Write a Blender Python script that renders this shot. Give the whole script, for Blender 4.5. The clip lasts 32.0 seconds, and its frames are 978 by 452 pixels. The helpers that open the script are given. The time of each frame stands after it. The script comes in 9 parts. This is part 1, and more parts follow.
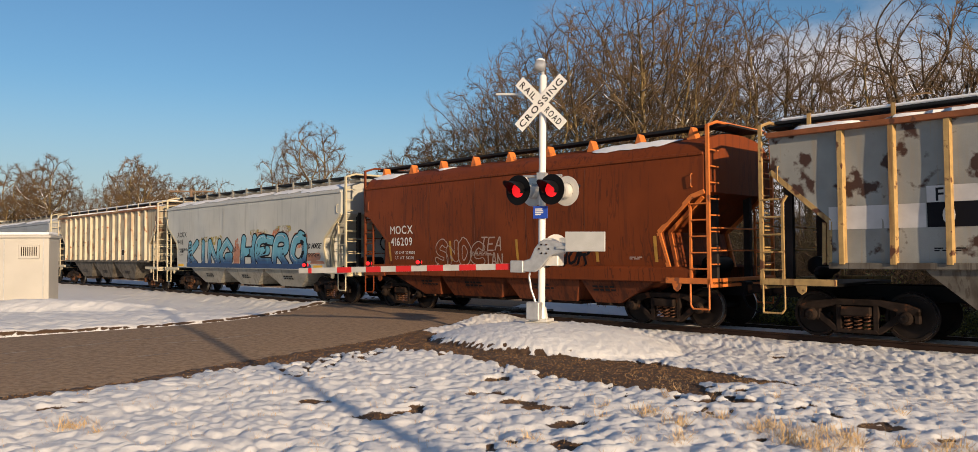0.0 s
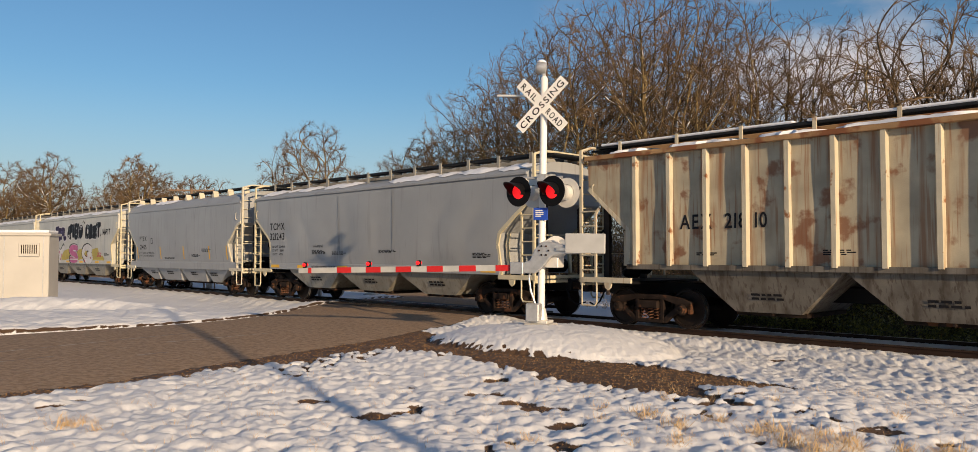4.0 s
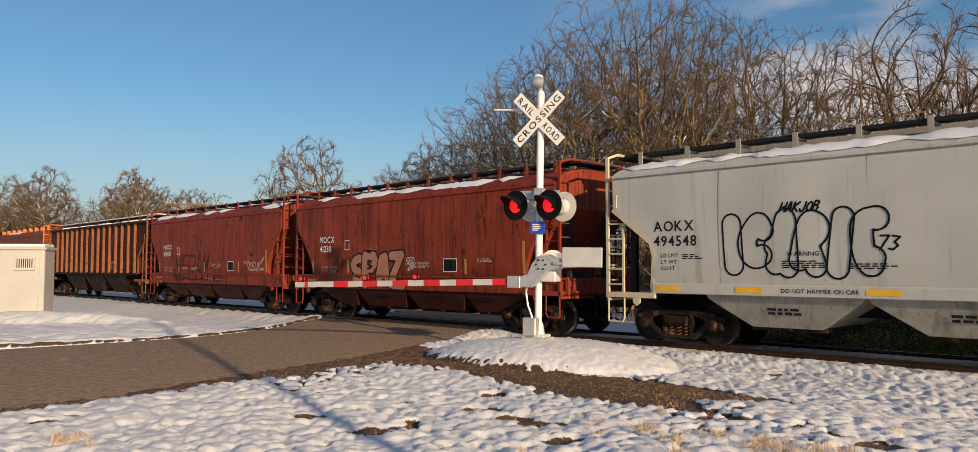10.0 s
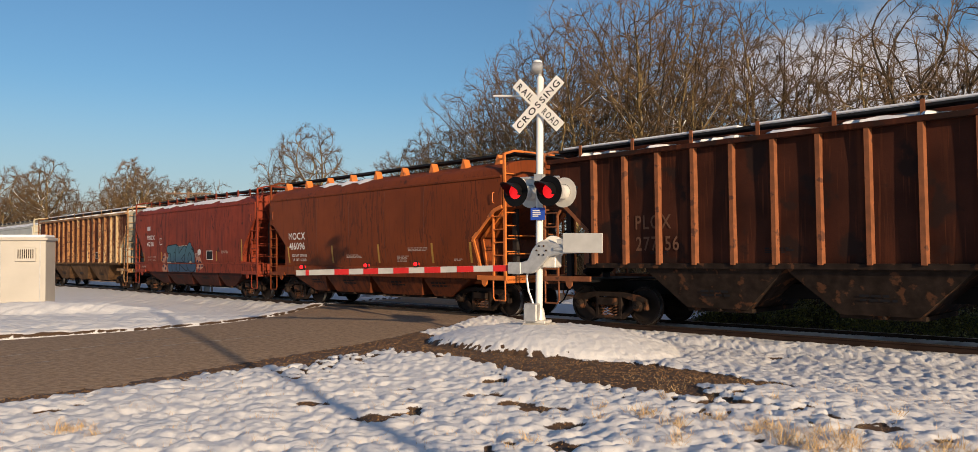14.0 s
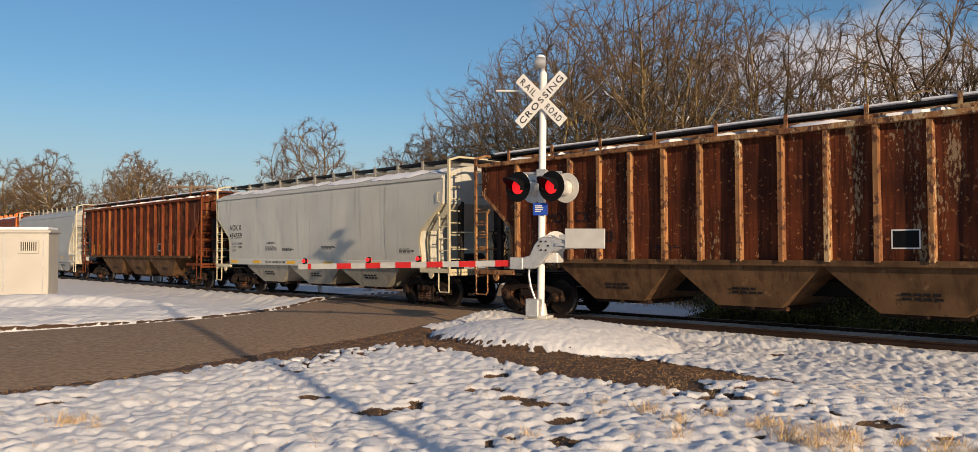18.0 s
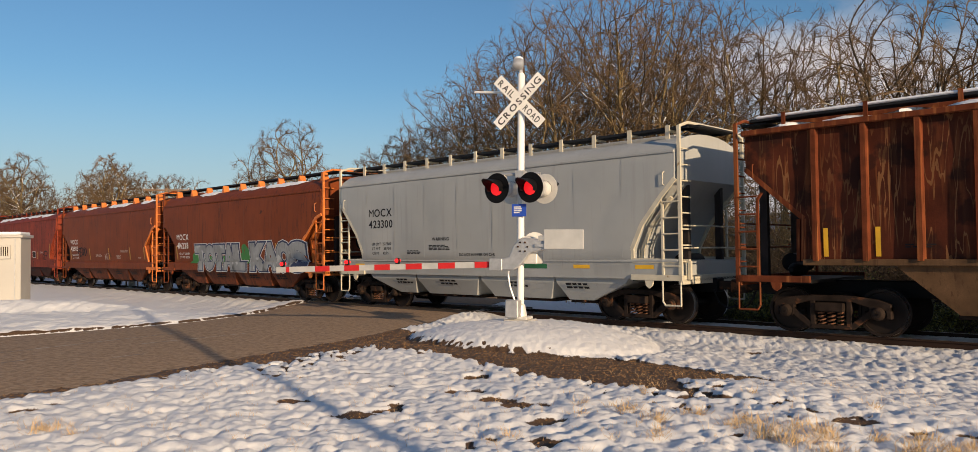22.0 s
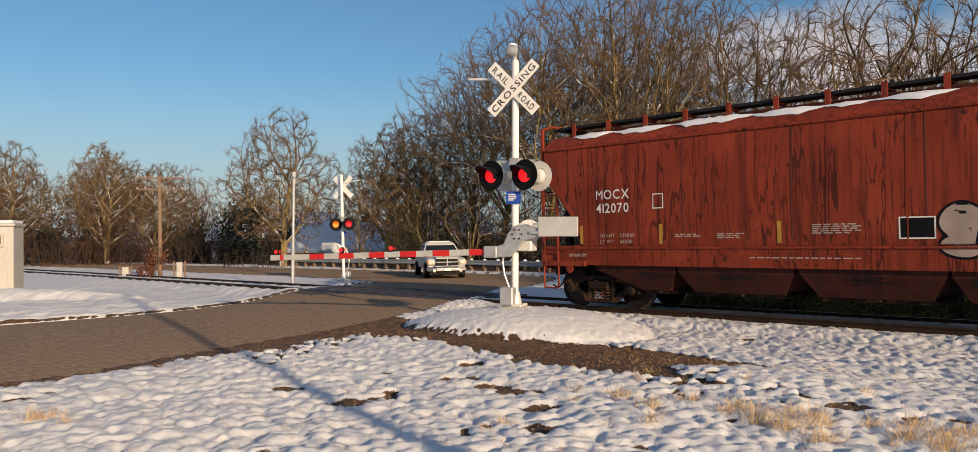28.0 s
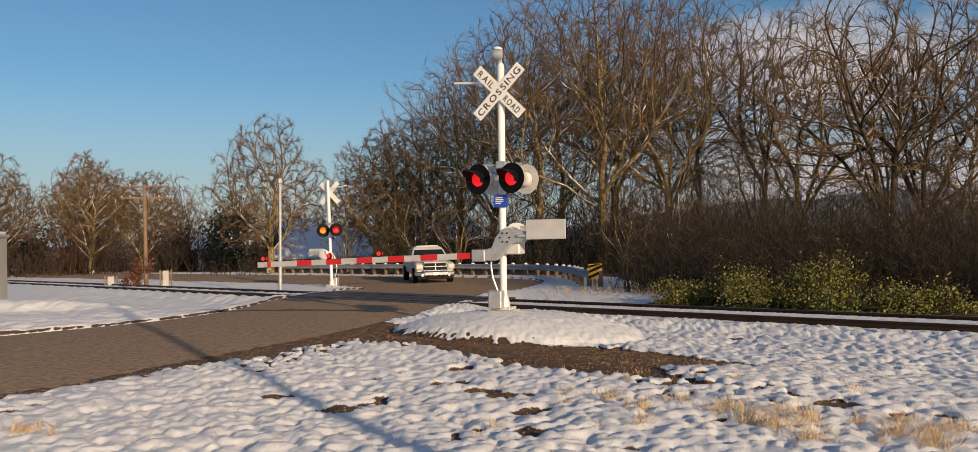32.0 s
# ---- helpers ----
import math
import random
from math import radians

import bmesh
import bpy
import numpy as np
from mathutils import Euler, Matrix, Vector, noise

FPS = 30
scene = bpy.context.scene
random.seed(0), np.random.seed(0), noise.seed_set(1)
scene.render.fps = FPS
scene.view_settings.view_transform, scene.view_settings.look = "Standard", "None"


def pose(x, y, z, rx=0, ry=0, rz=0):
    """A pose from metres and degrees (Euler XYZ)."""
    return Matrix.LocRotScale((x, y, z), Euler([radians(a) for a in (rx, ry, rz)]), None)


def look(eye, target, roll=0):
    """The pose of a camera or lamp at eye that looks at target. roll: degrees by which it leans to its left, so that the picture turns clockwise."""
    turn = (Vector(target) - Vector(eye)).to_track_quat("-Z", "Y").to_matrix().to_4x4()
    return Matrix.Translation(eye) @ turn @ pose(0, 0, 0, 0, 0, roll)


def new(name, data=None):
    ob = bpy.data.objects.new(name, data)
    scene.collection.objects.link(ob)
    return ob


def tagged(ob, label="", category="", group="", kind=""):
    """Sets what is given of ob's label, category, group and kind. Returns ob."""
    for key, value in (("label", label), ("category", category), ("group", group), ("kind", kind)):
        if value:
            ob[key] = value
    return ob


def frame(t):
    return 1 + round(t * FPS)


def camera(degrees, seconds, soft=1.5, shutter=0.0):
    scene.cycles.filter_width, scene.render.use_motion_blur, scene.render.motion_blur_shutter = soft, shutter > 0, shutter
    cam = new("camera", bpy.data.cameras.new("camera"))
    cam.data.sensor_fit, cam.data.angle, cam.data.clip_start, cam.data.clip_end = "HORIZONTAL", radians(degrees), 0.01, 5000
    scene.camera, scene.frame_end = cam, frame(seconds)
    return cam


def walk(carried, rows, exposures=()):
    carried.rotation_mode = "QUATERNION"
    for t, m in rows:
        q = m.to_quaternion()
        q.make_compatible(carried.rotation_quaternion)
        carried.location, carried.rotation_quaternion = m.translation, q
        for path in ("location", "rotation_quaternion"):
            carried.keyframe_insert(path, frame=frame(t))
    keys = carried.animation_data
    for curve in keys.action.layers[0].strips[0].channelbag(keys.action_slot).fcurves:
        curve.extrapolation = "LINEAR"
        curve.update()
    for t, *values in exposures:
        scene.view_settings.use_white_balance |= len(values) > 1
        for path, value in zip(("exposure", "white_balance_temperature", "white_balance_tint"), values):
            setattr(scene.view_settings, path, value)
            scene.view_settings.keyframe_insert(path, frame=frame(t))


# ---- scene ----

# The camera stands by the road, held by hand: it only turns a little.
EYE_Z = 1.732
TURNS = (  # seconds, yaw, pitch, roll in degrees
    (0, 0.000, 1.980, -0.400),
    (0.5, -0.063, 1.907, -0.266),
    (1, -0.101, 1.835, -0.229),
    (1.5, -0.086, 1.833, -0.191),
    (2, -0.081, 1.776, -0.119),
    (2.5, -0.092, 1.801, -0.080),
    (3, -0.048, 1.890, 0.037),
    (3.5, 0.059, 2.010, 0.046),
    (5.5, -0.405, 2.238, -0.012),
    (6, -0.502, 2.509, 0.069),
    (6.5, -0.555, 2.919, -0.009),
    (7, -0.563, 3.205, -0.022),
    (7.5, -0.611, 3.234, 0.012),
    (8, -0.676, 3.185, -0.136),
    (8.5, -0.665, 3.133, -0.189),
    (9, -0.582, 3.101, -0.139),
    (9.5, -0.379, 3.097, -0.134),
    (10, -0.209, 3.087, 0.008),
    (10.5, -0.108, 3.059, 0.060),
    (11, -0.039, 3.058, 0.061),
    (11.5, -0.017, 2.971, 0.176),
    (12, 0.002, 2.849, 0.108),
    (12.5, 0.063, 2.641, 0.144),
    (13, 0.041, 2.398, -0.115),
    (13.5, -0.068, 2.199, -0.340),
    (14, -0.187, 2.098, -0.522),
    (14.5, -0.186, 2.031, -0.522),
    (16.5, 0.128, 1.973, -0.072),
    (17, 0.099, 1.868, -0.023),
    (17.5, 0.090, 1.766, -0.032),
    (18, -0.016, 1.733, -0.192),
    (18.5, -0.234, 1.720, -0.292),
    (19, -0.538, 1.702, -0.509),
    (19.5, -0.891, 1.720, -0.617),
    (20, -1.215, 1.896, -0.695),
    (20.5, -1.410, 2.043, -0.673),
    (21, -1.445, 2.067, -0.706),
    (21.5, -1.490, 1.950, -0.704),
    (22, -1.551, 1.826, -0.642),
    (22.5, -1.560, 1.702, -0.597),
    (23, -1.551, 1.657, -0.461),
    (23.5, -1.568, 1.599, -0.311),
    (24, -1.570, 1.626, -0.322),
    (24.5, -1.552, 1.705, -0.212),
    (25, -1.549, 1.595, -0.206),
    (25.5, -1.569, 1.452, -0.390),
    (27.5, -1.869, 0.943, -0.705),
    (28, -1.950, 0.902, -0.777),
    (28.5, -2.020, 0.954, -0.833),
    (29, -2.145, 1.012, -1.061),
    (29.5, -2.374, 1.017, -1.350),
    (30, -2.657, 0.994, -1.730),
    (30.5, -2.797, 0.964, -1.841),
    (31, -2.797, 0.980, -1.794),
    (31.5, -2.801, 1.043, -1.791),
    (32, -2.859, 1.147, -1.656),
)


def aim(yaw, pitch, roll):
    return (Matrix.Translation((0, 0, EYE_Z)) @ pose(0, 0, 0, 0, 0, yaw)
            @ pose(0, 0, 0, 90 + pitch) @ pose(0, 0, 0, 0, 0, roll))


cam = camera(63.98, 32.0, soft=0.5)
walk(cam, [(t, aim(a, b, c)) for t, a, b, c in TURNS], exposures=((0, 0.05), (27.5, 0.05), (29.5, -0.05), (32, -0.08)))

# ---- plan ----
# The track runs straight. u: metres from the camera at right angles to the track, v: metres along it, to the far end.
PSI = radians(44.3)
CU, SU = math.cos(PSI), math.sin(PSI)
TRACK_U = 16.85
TRACK = pose(TRACK_U * CU, TRACK_U * SU, 0, 0, 0, 134.3)  # x: along v, y: towards the camera, z: up from the rail's top


def uv(u, v, z=0.0):
    return Vector((u * CU - v * SU, u * SU + v * CU, z))


# ---- light ----
SUN_AZ, SUN_EL = 151.0, 14.0
world = bpy.data.worlds.new("sky")
scene.world = world
world.use_nodes = True
wn, wl = world.node_tree.nodes, world.node_tree.links
sky = wn.new("ShaderNodeTexSky")
sky.sky_type, sky.sun_disc = "NISHITA", False
sky.sun_elevation, sky.sun_rotation = radians(SUN_EL), radians(SUN_AZ)
sky.air_density, sky.dust_density, sky.ozone_density = 1.2, 0.1, 3.6
wtc = wn.new("ShaderNodeTexCoord")
wmap = wn.new("ShaderNodeMapping")
wmap.inputs["Scale"].default_value = (2.2, 2.2, 6.0)
wl.new(wtc.outputs["Generated"], wmap.inputs["Vector"])
cloud = wn.new("ShaderNodeTexNoise")
cloud.inputs["Scale"].default_value, cloud.inputs["Detail"].default_value = 1.6, 8
wl.new(wmap.outputs["Vector"], cloud.inputs["Vector"])
cramp = wn.new("ShaderNodeValToRGB")
cramp.color_ramp.elements[0].position, cramp.color_ramp.elements[1].position = 0.42, 0.62
wl.new(cloud.outputs["Fac"], cramp.inputs["Fac"])
wsep = wn.new("ShaderNodeSeparateXYZ")
wl.new(wtc.outputs["Generated"], wsep.inputs["Vector"])
wside = wn.new("ShaderNodeMapRange")  # clouds stand over the woods only
wside.inputs["From Min"].default_value, wside.inputs["From Max"].default_value = 0.05, 0.35
wl.new(wsep.outputs["X"], wside.inputs["Value"])
wmul = wn.new("ShaderNodeMath")
wmul.operation = "MULTIPLY"
wl.new(cramp.outputs["Color"], wmul.inputs[0])
wl.new(wside.outputs["Result"], wmul.inputs[1])
wmix = wn.new("ShaderNodeMixRGB")
wmix.inputs["Color2"].default_value = (7.0, 6.7, 6.9, 1)
wl.new(wmul.outputs["Value"], wmix.inputs["Fac"])
whz = wn.new("ShaderNodeMapRange")  # pale haze towards the horizon
whz.inputs["From Min"].default_value, whz.inputs["From Max"].default_value = 0.0, 0.22
whz.inputs["To Min"].default_value, whz.inputs["To Max"].default_value = 0.75, 0.0
whz.interpolation_type = "SMOOTHSTEP"
wl.new(wsep.outputs["Z"], whz.inputs["Value"])
whaze = wn.new("ShaderNodeMixRGB")
whaze.inputs["Color2"].default_value = (5.2, 5.8, 6.5, 1)
wl.new(whz.outputs["Result"], whaze.inputs["Fac"])
wtint = wn.new("ShaderNodeMixRGB")
wtint.blend_type = "MULTIPLY"
wtint.inputs["Fac"].default_value, wtint.inputs["Color2"].default_value = 1.0, (0.92, 1.12, 1.26, 1)
wl.new(sky.outputs["Color"], wtint.inputs["Color1"])
wl.new(wtint.outputs["Color"], whaze.inputs["Color1"])
wl.new(whaze.outputs["Color"], wmix.inputs["Color1"])
wl.new(wmix.outputs["Color"], wn["Background"].inputs["Color"])
wn["Background"].inputs["Strength"].default_value = 0.083
sun_data = bpy.data.lights.new("sun", "SUN")
sun_data.energy, sun_data.angle, sun_data.color = 5.5, radians(0.6), (1.0, 0.75, 0.48)
sun = new("sun", sun_data)
a, e = radians(SUN_AZ), radians(SUN_EL)
sun.matrix_world = look((300 * math.sin(a) * math.cos(e), 300 * math.cos(a) * math.cos(e), 300 * math.sin(e)), (0, 0, 0))
scene.view_settings.exposure = 0.05


# ---- materials ----
def material(name, base, rough=0.7, metal=0.0, vary=0.25, scale=3.0, bump=0.15, fine=60.0, spots=None, spot_at=0.62,
             spot_scale=4.0, streak=None, streak_at=0.55, random_tone=0.0, spot_amount=1.0, drips=None):
    """A rough natural surface: a base colour that varies broadly and finely, with spots (stains, rust) and streaks that run down."""
    m = bpy.data.materials.new(name)
    m.use_nodes = True
    n, l = m.node_tree.nodes, m.node_tree.links
    b = n["Principled BSDF"]
    b.inputs["Roughness"].default_value, b.inputs["Metallic"].default_value = rough, metal
    tc = n.new("ShaderNodeTexCoord")
    oi = n.new("ShaderNodeObjectInfo")
    add = n.new("ShaderNodeVectorMath")
    add.operation = "MULTIPLY_ADD"
    l.new(oi.outputs["Random"], add.inputs[0])
    add.inputs[1].default_value = (37, 19, 11)
    l.new(tc.outputs["Object"], add.inputs[2])

    def noise_at(sc, detail=4.0, stretch=None):
        t = n.new("ShaderNodeTexNoise")
        t.inputs["Scale"].default_value, t.inputs["Detail"].default_value = sc, detail
        if stretch:
            mp = n.new("ShaderNodeMapping")
            mp.inputs["Scale"].default_value = stretch
            l.new(add.outputs[0], mp.inputs["Vector"])
            l.new(mp.outputs[0], t.inputs["Vector"])
        else:
            l.new(add.outputs[0], t.inputs["Vector"])
        return t.outputs["Fac"]

    def mix(fac, c1, c2, blend="MIX"):
        x = n.new("ShaderNodeMixRGB")
        x.blend_type = blend
        for k, val in (("Fac", fac), ("Color1", c1), ("Color2", c2)):
            if isinstance(val, (tuple, float, int)):
                x.inputs[k].default_value = (*val, 1) if isinstance(val, tuple) else val
            else:
                l.new(val, x.inputs[k])
        return x.outputs[0]

    def ramp(fac, lo, hi, top=1.0):
        r = n.new("ShaderNodeMapRange")
        r.inputs["From Min"].default_value, r.inputs["From Max"].default_value, r.inputs["To Max"].default_value = lo, hi, top
        l.new(fac, r.inputs["Value"])
        return r.outputs[0]

    dark = tuple(c * (1 - vary) for c in base)
    light = tuple(min(1, c * (1 + vary)) for c in base)
    col = mix(ramp(noise_at(scale, 6), 0.3, 0.7), dark, light)
    fine_n = noise_at(fine, 3)
    col = mix(ramp(fine_n, 0.35, 0.75, 0.35 * min(1, vary * 2.5)), col, dark)
    if random_tone:
        col = mix(ramp(oi.outputs["Random"], 0, 1, random_tone), col, tuple(c * 0.45 for c in base))
    if streak:
        s = noise_at(5.0, 5, (1.0, 1.0, 0.07))
        col = mix(ramp(s, streak_at, streak_at + 0.16, 0.75), col, streak)
        s = noise_at(17.0, 3, (1.0, 1.0, 0.035))
        col = mix(ramp(s, streak_at + 0.05, streak_at + 0.13, 0.6), col, streak)
    if drips:  # thin wandering lines that run down, in lots
        for sc, wide in ((3.0, 0.012), (5.5, 0.010)):
            d = n.new("ShaderNodeMath")
            d.operation = "COMPARE"
            l.new(noise_at(sc, 2.5, (1.0, 1.0, 0.10)), d.inputs[0])
            d.inputs[1].default_value, d.inputs[2].default_value = 0.5, wide
            both = n.new("ShaderNodeMath")
            both.operation = "MULTIPLY"
            l.new(d.outputs[0], both.inputs[0])
            l.new(ramp(noise_at(0.9, 3, (1.0, 1.0, 0.5)), 0.42, 0.56, 0.85), both.inputs[1])
            col = mix(both.outputs[0], col, drips)
    if spots:
        s = noise_at(spot_scale, 9)
        f = ramp(s, spot_at, spot_at + 0.06, spot_amount)
        col = mix(f, col, spots)
    l.new(col, b.inputs["Base Color"])
    if bump:
        bp = n.new("ShaderNodeBump")
        bp.inputs["Strength"].default_value, bp.inputs["Distance"].default_value = bump, 0.02
        l.new(fine_n, bp.inputs["Height"])
        l.new(bp.outputs[0], b.inputs["Normal"])
    return m


def glow(name, colour, strength):
    m = bpy.data.materials.new(name)
    m.use_nodes = True
    b = m.node_tree.nodes["Principled BSDF"]
    b.inputs["Base Color"].default_value = (*colour, 1)
    b.inputs["Emission Color"].default_value = (*colour, 1)
    b.inputs["Emission Strength"].default_value = strength
    return m


RUST = (0.10, 0.035, 0.015)
M = {
    "asphalt": material("asphalt", (0.30, 0.205, 0.132), 0.9, vary=0.32, scale=9, fine=28, bump=1.0, spots=(0.38, 0.285, 0.20), spot_at=0.56, spot_scale=14, spot_amount=0.6),
    "steel_rail": material("rail_steel", (0.05, 0.03, 0.022), 0.55, 0.6, scale=2, bump=0.1),
    "rail_head": material("rail_head", (0.35, 0.33, 0.32), 0.3, 1.0, vary=0.1),
    "tie": material("tie_wood", (0.035, 0.026, 0.02), 0.9, scale=4, fine=40, random_tone=0.4),
    "truck_steel": material("truck_steel", (0.028, 0.019, 0.015), 0.8, 0.2, vary=0.45, scale=5, spots=(0.14, 0.06, 0.03), spot_at=0.58, spot_amount=0.7),
    "wheel": material("wheel_steel", (0.028, 0.021, 0.018), 0.6, 0.5, scale=4, bump=0.08),
    "tread": material("wheel_tread", (0.5, 0.47, 0.44), 0.28, 1.0, vary=0.1),
    "black": material("black_paint", (0.007, 0.007, 0.008), 0.55, vary=0.2, bump=0.05),
    "grating": material("dark_grating", (0.022, 0.024, 0.028), 0.7, 0.3, bump=0.3, fine=90),
    "white": material("white_paint", (0.78, 0.76, 0.72), 0.5, vary=0.05, bump=0.04),
    "silver": material("galvanised", (0.50, 0.50, 0.50), 0.45, 0.55, vary=0.15, scale=9, bump=0.06),
    "alu": material("aluminium_paint", (0.68, 0.66, 0.62), 0.45, 0.25, vary=0.08, scale=6, bump=0.04),
    "cabinet": material("cabinet_paint", (0.50, 0.47, 0.42), 0.5, 0.3, vary=0.06, scale=1.2, bump=0.05),
    "red": material("red_reflective", (0.55, 0.02, 0.02), 0.4, vary=0.08, bump=0.03),
    "blue": material("blue_sign", (0.02, 0.07, 0.42), 0.4, vary=0.05, bump=0.02),
    "yellow": material("yellow_paint", (0.75, 0.42, 0.02), 0.5, vary=0.12),
    "letter_w": material("white_lettering", (0.72, 0.70, 0.66), 0.6, vary=0.12, spots=(0.3, 0.14, 0.1), spot_at=0.66),
    "letter_k": material("black_lettering", (0.015, 0.015, 0.018), 0.6, vary=0.2),
    "snow": material("snow", (0.78, 0.79, 0.82), 0.65, vary=0.03, scale=5, fine=45, bump=0.35),
    "bark": material("bark", (0.21, 0.150, 0.074), 0.9, vary=0.6, scale=3, fine=14, bump=1.0, spots=(0.34, 0.25, 0.115), spot_at=0.52, spot_scale=6),
    "dark_bark": material("dark_bark", (0.058, 0.042, 0.028), 0.9, vary=0.5, scale=2, fine=25, bump=0.5, spots=(0.10, 0.07, 0.04), spot_at=0.58),
    "twig": material("twig", (0.145, 0.095, 0.052), 0.9, vary=0.35, scale=0.6, bump=0.0, random_tone=0.35),
    "straw": material("dry_grass", (0.60, 0.41, 0.20), 0.8, vary=0.3, scale=8, bump=0.0),
    "wood": material("pole_wood", (0.20, 0.13, 0.085), 0.9, scale=3, fine=60, bump=0.3),
    "concrete": material("concrete", (0.42, 0.40, 0.37), 0.9, vary=0.18, fine=90, bump=0.3),
    "lamp_on": glow("red_lamp_lit", (1.0, 0.015, 0.02), 0.75),
    "lamp_off": material("red_lamp_dark", (0.10, 0.006, 0.008), 0.15, vary=0.1, bump=0.0),
    "amber_on": glow("amber_lamp_lit", (1.0, 0.20, 0.02), 1.0),
}


def snow_on_top(m, least=0.5, holes=0.50):
    """Snow that lies on the upper side of limbs, here and there."""
    n, l = m.node_tree.nodes, m.node_tree.links
    b = n["Principled BSDF"]
    old = b.inputs["Base Color"].links[0].from_socket
    geo, sep = n.new("ShaderNodeNewGeometry"), n.new("ShaderNodeSeparateXYZ")
    l.new(geo.outputs["Normal"], sep.inputs[0])
    r1, r2, mul, mix, ns = n.new("ShaderNodeMapRange"), n.new("ShaderNodeMapRange"), n.new("ShaderNodeMath"), n.new("ShaderNodeMixRGB"), n.new("ShaderNodeTexNoise")
    ns.inputs["Scale"].default_value = 0.9
    tc = n.new("ShaderNodeTexCoord")
    l.new(tc.outputs["Object"], ns.inputs["Vector"])
    for r, lo, src in ((r1, least, sep.outputs["Z"]), (r2, holes, ns.outputs["Fac"])):
        r.inputs["From Min"].default_value, r.inputs["From Max"].default_value = lo, lo + 0.06
        l.new(src, r.inputs["Value"])
    mul.operation = "MULTIPLY"
    l.new(r1.outputs[0], mul.inputs[0])
    l.new(r2.outputs[0], mul.inputs[1])
    l.new(mul.outputs[0], mix.inputs["Fac"])
    l.new(old, mix.inputs["Color1"])
    mix.inputs["Color2"].default_value = (0.72, 0.73, 0.76, 1)
    l.new(mix.outputs[0], b.inputs["Base Color"])


for key in ("letter_k", "black", "truck_steel", "tie"):
    M[key].node_tree.nodes["Principled BSDF"].inputs["Specular IOR Level"].default_value = 0.12
snow_on_top(M["bark"], 0.28, 0.44)
snow_on_top(M["dark_bark"], 0.45, 0.50)
snow_on_top(M["twig"], 0.62, 0.60)
M["asphalt"].node_tree.nodes["Principled BSDF"].inputs["Specular IOR Level"].default_value = 0.15


